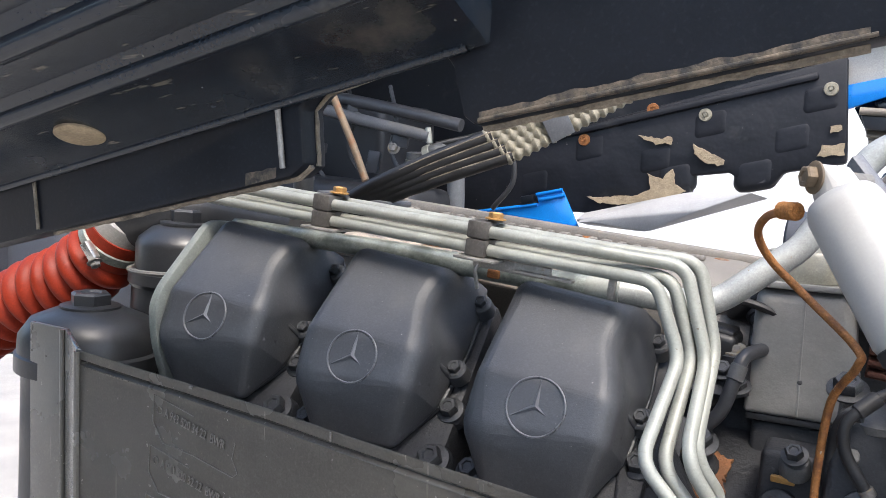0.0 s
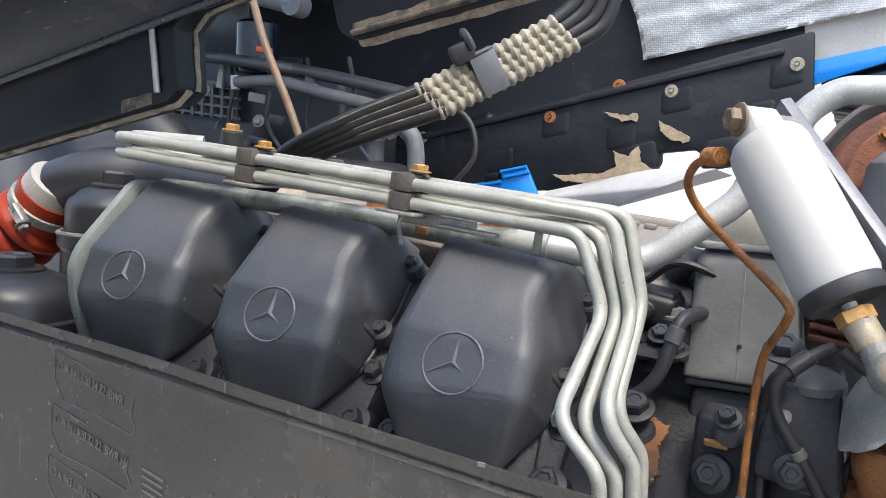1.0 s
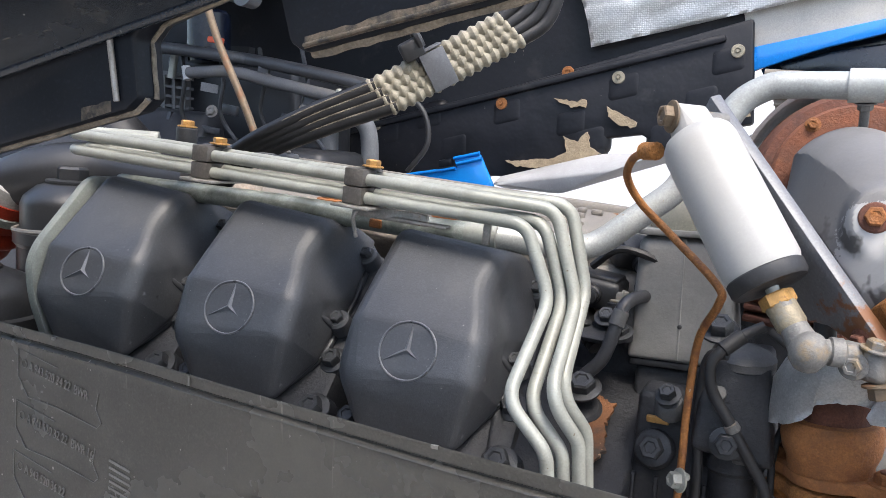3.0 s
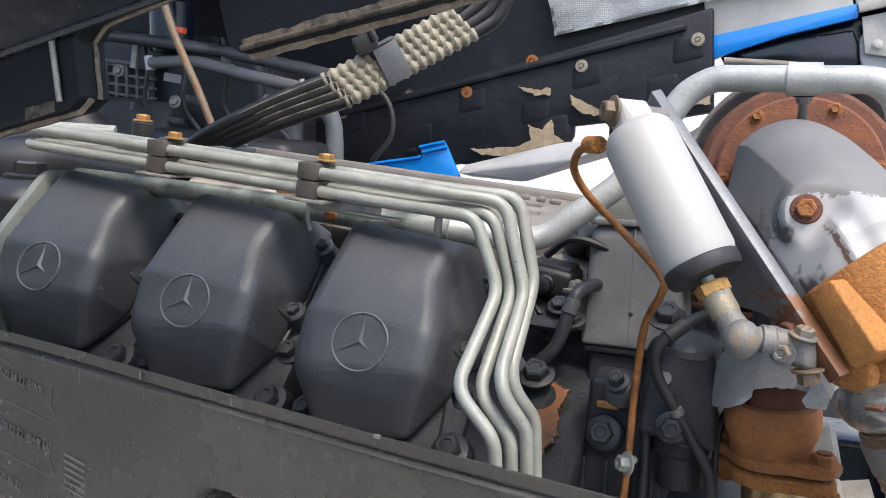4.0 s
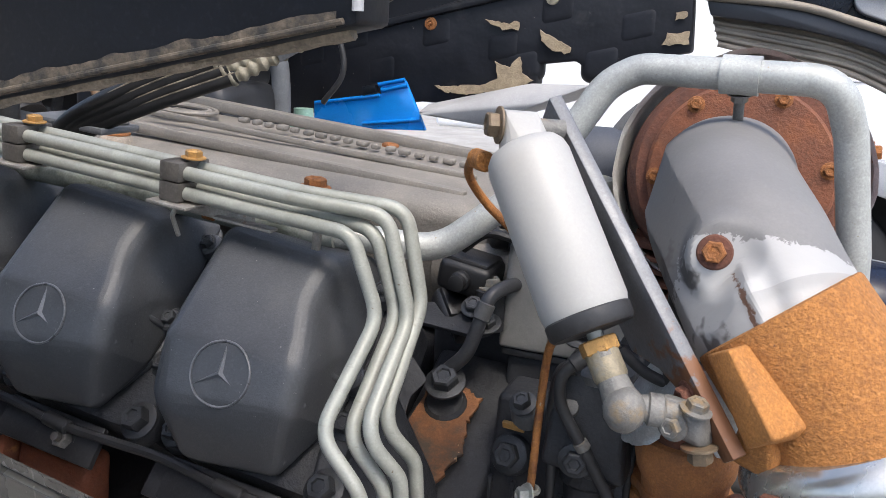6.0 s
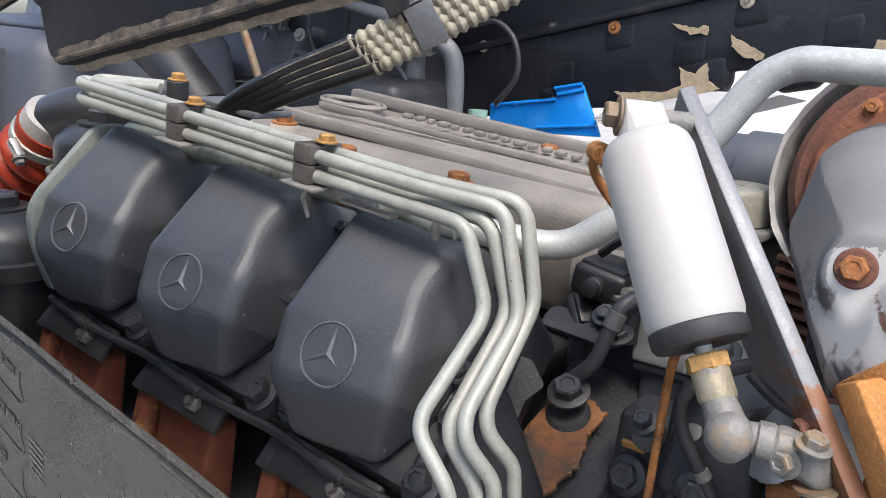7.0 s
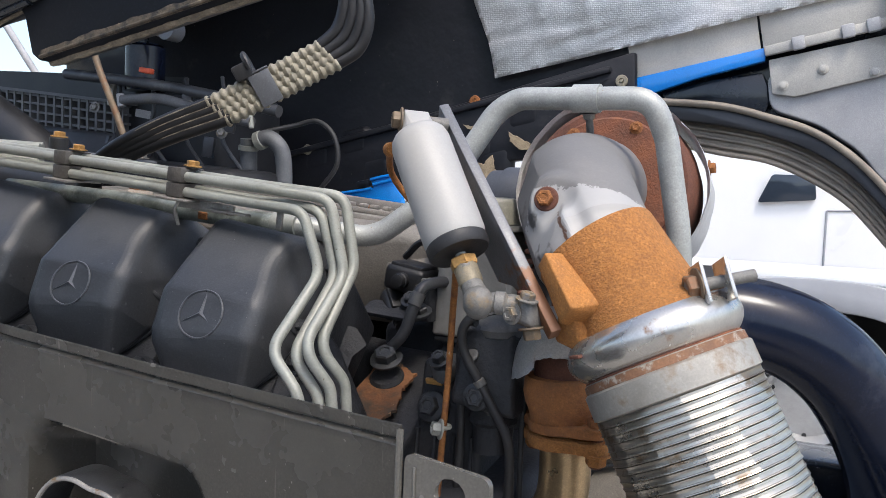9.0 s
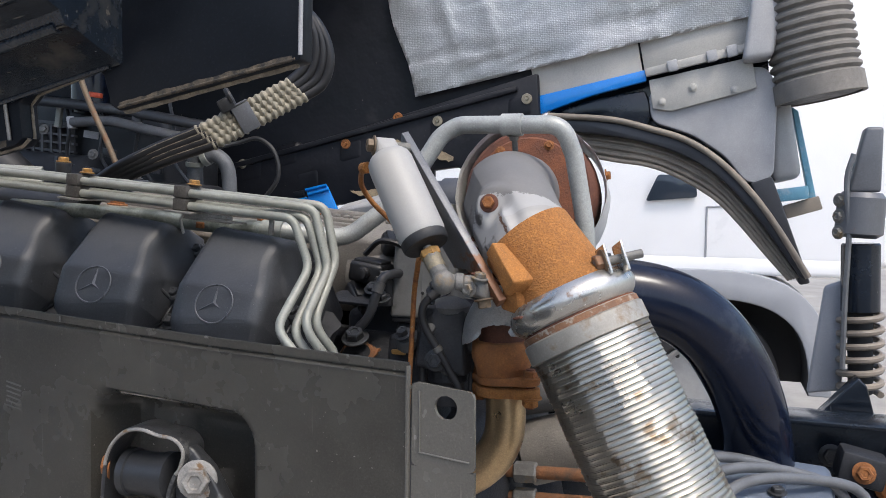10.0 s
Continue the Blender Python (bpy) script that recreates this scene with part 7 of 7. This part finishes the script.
hose("thin black cable hanging from the cab wall", [(-0.345, 0.76, 1.262), (-0.30, 0.79, 1.276), (-0.255, 0.80, 1.285), (-0.215, 0.80, 1.255), (-0.207, 0.80, 1.20), (-0.245, 0.80, 1.15)], 0.0048, "rubber", "cable", "cable")
t = thing("bay_bracket", (-0.52, 0.70, 1.28), "bent zinc brackets and clips on the front bulkhead", "bracket")
for x, y, z, a, b, c, rz, mt in ((-0.70, 0.70, 1.335, 0.012, 0.012, 0.055, 0.2, "zinc"), (-0.46, 0.66, 1.318, 0.020, 0.010, 0.030, 0.4, "bay_black"), (-0.36, 0.66, 1.262, 0.030, 0.008, 0.022, 0.1, "bay_black"), (-0.56, 0.69, 1.250, 0.050, 0.008, 0.018, -0.2, "bay_black"), (-0.44, 0.70, 1.225, 0.022, 0.012, 0.040, 0.3, "bay_black"), (-0.62, 0.69, 1.215, 0.080, 0.010, 0.012, 0.1, "bay_black")):
    part("clip", box((x, y, z), (a, b, c), Euler((0, 0.15, rz)).to_matrix(), 0.002), mt, t)
for x, z in ((-0.70, 1.300), (-0.45, 1.300), (-0.37, 1.250), (-0.57, 1.245)):
    part("clip_bolt", hexbolt((x, 0.655, z), (0.2, -0.95, 0.2), 0.008, 0.007), "joint", t)
for k in range(4):
    x = -0.68 + 0.09 * k
    part("wire", tube(spline([(x, 0.70, 1.36), (x + 0.03, 0.675, 1.30), (x + 0.02, 0.68, 1.24), (x + 0.06, 0.69, 1.18)], 6), 0.004, 8), "bay_black" if k % 2 else "rubber", t)

t = thing("washer_bottle", (-0.32, 0.86, 1.1), "pale green plastic bottle cap beyond the manifold", "bottle")
part("bottle", lathe((-0.335, 0.88, 1.025), (0, 0, 1), [(0, 0.04), (0.06, 0.04), (0.08, 0.03), (0.09, 0.018), (0.105, 0.018)], 24), mat("pale_green_plastic", (0.28, 0.45, 0.38), 0.5, var=0.1, scale=10, bump=0.0), t)

# ---- rear right: charge pipe, chassis, cab suspension ----
t = thing("charge_pipe", (0.7, 0.6, 0.9), "glossy black charge air pipe curving down behind the turbocharger", "air pipe")
part("pipe_body", tube(spline([(0.52, 0.45, 1.020), (0.590, 0.465, 1.016), (0.648, 0.48, 0.998), (0.695, 0.50, 0.960), (0.730, 0.53, 0.905), (0.755, 0.56, 0.845), (0.772, 0.60, 0.765), (0.782, 0.62, 0.66)], 8), 0.053, 40), "pipe_black", t)
part("pipe_rim", tube([(0.535, 0.453, 1.020), (0.548, 0.456, 1.020)], 0.060, 36), "rubber", t)

t = thing("frame_rail", (1.1, 0.78, 0.6), "black steel chassis rail with bolted brackets", "chassis rail")
part("rail", box((0.60, 0.80, 0.66), (3.0, 0.07, 0.25), None, 0.006), "cab", t)
# unseen near rail, added to keep ground light out of the engine gaps
part("unseen_near_rail", box((-0.28, 0.02, 0.575), (1.45, 0.07, 0.23), None, 0.006), "cab", t, "black chassis rail, unseen, added to block light from the ground")
part("cross_member", box((-0.62, 0.41, 0.56), (0.10, 0.74, 0.16), None, 0.01), "cab", t)
part("engine_mount", hull([V((x, y, z)) for x in (-0.05, 0.05) for y, z in ((0.50, 0.56), (0.50, 0.66), (0.78, 0.58), (0.78, 0.70))], 0.006), "cast_dark", t)
part("gearbox_mount", hull([V((x, y, z)) for x in (0.70, 0.80) for y, z in ((0.60, 0.54), (0.60, 0.62), (0.78, 0.56), (0.78, 0.66))], 0.006), "cast_dark", t)
part("spring_seat", hull([V((x, y, z)) for x in (-0.42, -0.18) for y, z in ((0.76, 0.56), (0.84, 0.56), (0.70, 0.12), (0.90, 0.12))], 0.01), "cast_dark", t)
part("road_wheel", lathe((-0.30, 0.66, 0.08), (0, 1, 0), [(0, 0.10), (0, 0.46), (0.03, 0.50), (0.25, 0.50), (0.28, 0.46), (0.28, 0.10)], 40), "tyre", t)
part("upper_lip", box((1.25, 0.74, 0.789), (1.7, 0.08, 0.010), None, 0.003), "cab", t)
part("bracket", hull([V(p) for p in ((0.86, 0.84, 0.74), (0.95, 0.84, 0.845), (0.965, 0.84, 0.83), (1.0, 0.84, 0.70), (0.86, 0.88, 0.74), (0.95, 0.88, 0.845), (0.965, 0.88, 0.83), (1.0, 0.88, 0.70))], 0.003), "cab", t)
for k in range(4):
    part("rail_bolt", hexbolt((0.90 + 0.09 * k, 0.763, 0.72 - 0.05 * (k % 2)), (0, -1, 0), 0.014, 0.012), "rust_bolt" if k % 2 else "black_bolt", t)

t = thing("cab_strut", (0.96, 0.92, 0.8), "black cab suspension strut with a coil spring", "suspension strut")
part("damper", rod((0.967, 0.92, 0.80), (0.958, 0.92, 1.02), 0.022, 24, 0.003), "tyre", t)
part("dust_tube", rod((0.961, 0.92, 0.955), (0.957, 0.92, 1.085), 0.034, 28, 0.003), "cab", t)
coil = [V((0.966 - 0.00005 * k, 0.92, 0.80)) + V((0.036 * math.cos(k * 0.4), 0.036 * math.sin(k * 0.4), k * 0.0016)) for k in range(100)]
part("coil_spring", tube(coil, 0.0065, 8), "arch", t)
part("head_tank", lathe((0.952, 0.92, 1.095), (0.05, 0, 1), [(0, 0.030), (0.008, 0.042), (0.075, 0.042), (0.085, 0.034)], 28), "steel", t)
part("head_bracket", hull([V(p) for p in ((0.93, 0.90, 1.18), (0.985, 0.90, 1.18), (0.985, 0.90, 1.30), (0.955, 0.90, 1.30), (0.93, 0.94, 1.18), (0.985, 0.94, 1.18), (0.985, 0.94, 1.30), (0.955, 0.94, 1.30))], 0.006), "steel", t)
part("side_plate", hull([V(p) for p in ((0.90, 0.93, 1.00), (0.95, 0.93, 1.02), (0.935, 0.93, 0.80), (0.875, 0.93, 0.79), (0.90, 0.95, 1.00), (0.95, 0.95, 1.02), (0.935, 0.95, 0.80), (0.875, 0.95, 0.79))], 0.006), "truck_grey", t)
part("air_line", tube(spline([(0.935, 0.89, 1.25), (0.925, 0.89, 1.20), (0.932, 0.89, 1.10), (0.93, 0.89, 0.98), (0.93, 0.89, 0.85)], 6), 0.005, 8), "grey_hose", t)
for k in range(3):
    part("tank_bolt", hexbolt((0.915, 0.90, 1.105 + 0.03 * k), (-0.7, -0.7, 0), 0.009, 0.008), "joint", t)

t = thing("gearbox", (0.8, 0.45, 0.6), "blue grey gearbox casing with fittings", "gearbox")
part("casing", hull([V(p) for p in ((0.62, 0.36, 0.735), (0.86, 0.40, 0.72), (0.88, 0.62, 0.745), (0.62, 0.62, 0.76), (0.60, 0.30, 0.5), (0.9, 0.30, 0.5), (0.9, 0.66, 0.5), (0.60, 0.66, 0.5))], 0.012, 3), "gearbox", t)
part("cover_plate", hull([V(p) for p in ((0.70, 0.40, 0.75), (0.80, 0.42, 0.745), (0.81, 0.56, 0.755), (0.70, 0.56, 0.765), (0.70, 0.40, 0.72), (0.80, 0.42, 0.72), (0.81, 0.56, 0.72), (0.70, 0.56, 0.72))], 0.006), "gearbox", t)
for x, y in ((0.71, 0.42), (0.79, 0.435), (0.71, 0.54), (0.79, 0.54)):
    part("plate_bolt", hexbolt((x, y, 0.752), (0, -0.1, 1), 0.009, 0.008), "black_bolt", t)
for k in range(3):
    hose("grey blue plastic air tube by the gearbox", [(0.62 + 0.03 * k, 0.30, 0.60), (0.63 + 0.03 * k, 0.32, 0.74 - 0.01 * k), (0.66 + 0.04 * k, 0.40, 0.785 - 0.008 * k), (0.74 + 0.05 * k, 0.50, 0.775 - 0.01 * k), (0.86 + 0.03 * k, 0.56, 0.72), (0.88 + 0.03 * k, 0.58, 0.62)], 0.008, "grey_hose", "air line", "air_tube")
t = thing("shift_rods", (0.47, 0.25, 0.79), "pair of rusty tie rods with nuts below the exhaust", "rod")
for z in (0.800, 0.765):
    part("tie_rod", rod((0.34, 0.25, z - 0.004), (0.62, 0.25, z + 0.010), 0.0085, 16), "rust_scale", t)
    part("turn_nut", rod((0.455, 0.25, z + 0.001), (0.485, 0.25, z + 0.003), 0.014, 6, 0.002), "joint", t)
t = thing("starter_motor", (0.5, 0.34, 0.83), "dusty grey motor casing below the turbocharger", "motor")
part("casing", lathe((0.45, 0.33, 0.80), (0.85, 0.0, 0.3), [(0, 0.03), (0.008, 0.045), (0.09, 0.045), (0.095, 0.038), (0.12, 0.036)], 30), "intake", t)
part("solenoid", lathe((0.44, 0.33, 0.88), (0.85, 0.0, 0.2), [(0, 0.022), (0.005, 0.026), (0.08, 0.026), (0.085, 0.02)], 24), "cast", t)
t = thing("chassis_clutter", (0.95, 0.62, 0.6), "dark brackets and fittings on the chassis beside the gearbox", "bracket")
for k, (x, y, z, a, b, c) in enumerate(((0.93, 0.66, 0.735, 0.07, 0.06, 0.05), (1.02, 0.64, 0.70, 0.06, 0.07, 0.09), (0.99, 0.60, 0.62, 0.12, 0.08, 0.10), (1.10, 0.66, 0.73, 0.07, 0.05, 0.06))):
    part("block", box((x, y, z), (a, b, c), Euler((0.1 * k, 0.2, 0.3 * k)).to_matrix(), 0.006), "cast_dark" if k != 1 else "plate", t)
    part("block_bolt", hexbolt((x, y - b * 0.55, z), (0, -1, 0.2), 0.012, 0.012), "rust_bolt", t)

# ---- yard beyond ----
GZ = -0.42
g = bpy.data.meshes.new("ground")
g.from_pydata([(-300, -300, GZ), (300, -300, GZ), (300, 300, GZ), (-300, 300, GZ)], [], [(0, 1, 2, 3)])
g.materials.append(M["ground"])
tagged(new("ground", g), "grey asphalt yard surface", "ground", kind="structure")

t = thing("parked_truck", (0.5, 4.4, GZ), "white parked truck seen through the wheel arch", "truck")
YT = 4.30
part("body_side", box((-0.6, YT + 0.9, 1.72), (4.6, 1.7, 1.82), None, 0.04, 3), "truck_white", t)
part("side_window", prism(round_poly([(0.30, 1.17), (0.60, 1.195), (0.585, 1.325), (0.37, 1.33)], 0.02), (0, YT + 0.045, 0), (1, 0, 0), (0, 0, 1), 0.03, 0.004), "dark_glass", t, "dark side window")
part("door_seam", tube([(0.655, YT + 0.048, 1.14), (0.655, YT + 0.048, 0.84)], 0.006, 6), "truck_grey", t)
part("door_seam", tube([(0.655, YT + 0.048, 1.14), (0.80, YT + 0.048, 1.145)], 0.006, 6), "truck_grey", t)
part("skirt", box((0.0, YT + 0.5, 0.80), (3.2, 0.9, 0.12), None, 0.03, 3), "truck_white", t)
wc = V((0.62, YT, 0.06))


def arch_line(rx, rz, m=28):
    """A squarish half arch, from right to left."""
    pts = []
    for k in range(m + 1):
        a = math.pi * k / m
        ca, sa = math.cos(a), math.sin(a)
        pts.append((rx * math.copysign(abs(ca) ** 0.667, ca), rz * abs(sa) ** 0.667))
    return pts


part("mudguard", prism(arch_line(0.74, 0.71) + arch_line(0.62, 0.54)[::-1], wc, (1, 0, 0), (0, 0, 1), -0.45, 0.012), "truck_grey", t, "grey plastic mudguard")
part("wheel_well", prism(arch_line(0.66, 0.58), wc + V((0, 0.40, 0)), (1, 0, 0), (0, 0, 1), -0.03), "tyre", t, "dark wheel well")
part("well_roof", prism(arch_line(0.64, 0.56) + arch_line(0.618, 0.535)[::-1], wc + V((0, 0.02, 0)), (1, 0, 0), (0, 0, 1), -0.42), "tyre", t)
part("tyre", lathe(wc + V((0, 0.36, 0)), (0, -1, 0), [(0, 0.20), (0, 0.45), (0.03, 0.48), (0.24, 0.48), (0.27, 0.45), (0.285, 0.40), (0.285, 0.26), (0.26, 0.242), (0.1, 0.242)], 56, cap=False), "tyre", t)
rim = part("rim", lathe(wc + V((0, 0.26, 0)), (0, -1, 0), [(0, 0.04), (0, 0.15), (0.05, 0.180), (0.13, 0.205), (0.165, 0.225), (0.170, 0.236), (0.165, 0.240), (0.10, 0.240)], 48), "rim", t)
for k in range(10):
    a = 2 * math.pi * k / 10
    part("wheel_nut", hexbolt(wc + V((0.125 * math.cos(a), 0.262, 0.125 * math.sin(a))), (0, -1, 0), 0.018, 0.03), "joint", rim)
    a += 0.31
    # solid dark disc in place of the shade inside each hand hole
    part("hand_hole_disc", lathe(wc + V((0.193 * math.cos(a), 0.168, 0.193 * math.sin(a))), (0, -1, 0), [(0, 0.014), (0.016, 0.013)], 14), "tyre", rim)
part("hub", lathe(wc + V((0, 0.265, 0)), (0, -1, 0), [(0, 0.085), (0.05, 0.08), (0.07, 0.06), (0.075, 0.02)], 32), "rim", t)

# ---- unseen wall, added to darken what the front faces reflect ----
M["unseen_wall"] = mat("unseen_wall_grey", (0.42, 0.42, 0.425), 0.7, var=0.15, scale=0.6, bump=0.05)
me = box((0, -7.0, 0.88), (24.0, 0.3, 2.6), None, 0.02)
w_ = bpy.data.meshes.new("unseen_wall_south")
me.to_mesh(w_)
me.free()
w_.materials.append(M["unseen_wall"])
tagged(new("unseen_wall_south", w_), "plain grey wall, unseen, added to darken reflections in front faces", "wall", kind="structure")

# ---- cab front above the radiator, with its bars ----
t = thing("cab_front_panel", (-1.3, 0.78, 1.5), "black inner panel of the tilted cab front", "panel")
part("panel_sheet", prism([(-1.942, 1.459), (-1.562, 1.45), (-1.371, 1.463), (-1.324, 1.494), (-0.931, 1.55), (-0.938, 1.694), (-1.946, 1.806)], (0, 0.78, 0), (1, 0, 0), (0, 0, 1), -0.02, 0.004), "cab", t)
part("panel_return", prism([(-1.025, 1.366), (-1.033, 1.527), (-1.013, 1.646), (-0.785, 1.625), (-0.772, 1.361)], (0, 0.86, 0), (1, 0, 0), (0, 0, 1), -0.02, 0.004), "cab", t)
for k in range(3):
    part("panel_rivet", lathe((-1.562 + 0.11 * k, 0.762, 1.450 + 0.05 + 0.015 * k), (0, -1, 0), [(0, 0.009), (0.003, 0.008), (0.005, 0.004)], 14), "joint", t)
t = thing("front_crossbar", (-1.278, 0.74, 1.491), "dusty grey steel crossbar under the cab front", "crossbar")
cb0, cb1 = V((-1.278, 0.74, 1.491)), V((-0.846, 0.74, 1.555))
cq = axes(cb1 - cb0, V((0, 1, 0)))
part("web", box((cb0 + cb1) / 2, ((cb1 - cb0).length, 0.004, 0.036), cq, 0.001), "bracket_zinc", t)
for s in (-1, 1):
    part("flange", box((cb0 + cb1) / 2 + cq.col[2] * (0.017 * s) - cq.col[1] * 0.008, ((cb1 - cb0).length, 0.020, 0.004), cq, 0.001), "cast", t)
part("hook", tube(spline([(-1.232, 0.74, 1.486), (-1.209, 0.74, 1.458), (-1.159, 0.74, 1.44), (-1.138, 0.74, 1.455)], 6), 0.013, 14), "steel", t, "grey bent hook")
t = thing("tilt_cylinder", (-0.75, 0.62, 1.505), "grey hydraulic tilt cylinder with a brassy collar", "hydraulic cylinder")
part("barrel", rod((-0.75, 0.62, 1.505), (-0.466, 0.62, 1.437), 0.017, 22, 0.003), "grey_hose", t)
part("collar", rod((-0.658, 0.62, 1.484), (-0.626, 0.62, 1.475), 0.0215, 22, 0.003), "brass", t, "brassy collar")
part("end_eye", lathe(V((-0.466, 0.62, 1.437)) + V((0, -0.016, 0)), (0, 1, 0), [(0, 0.010), (0, 0.020), (0.032, 0.020), (0.032, 0.010)], 20), "steel", t)
t = thing("yard_prop", (-1.774, 1.25, 1.648), "pale grey steel prop standing beyond the radiator", "prop")
part("pole", rod((-1.774, 1.25, 1.648), (-1.59, 1.25, 1.443), 0.011, 14), "guard", t)
part("foot", rod((-1.59, 1.25, 1.443), (-1.59, 1.25, GZ), 0.011, 14), "guard", t)
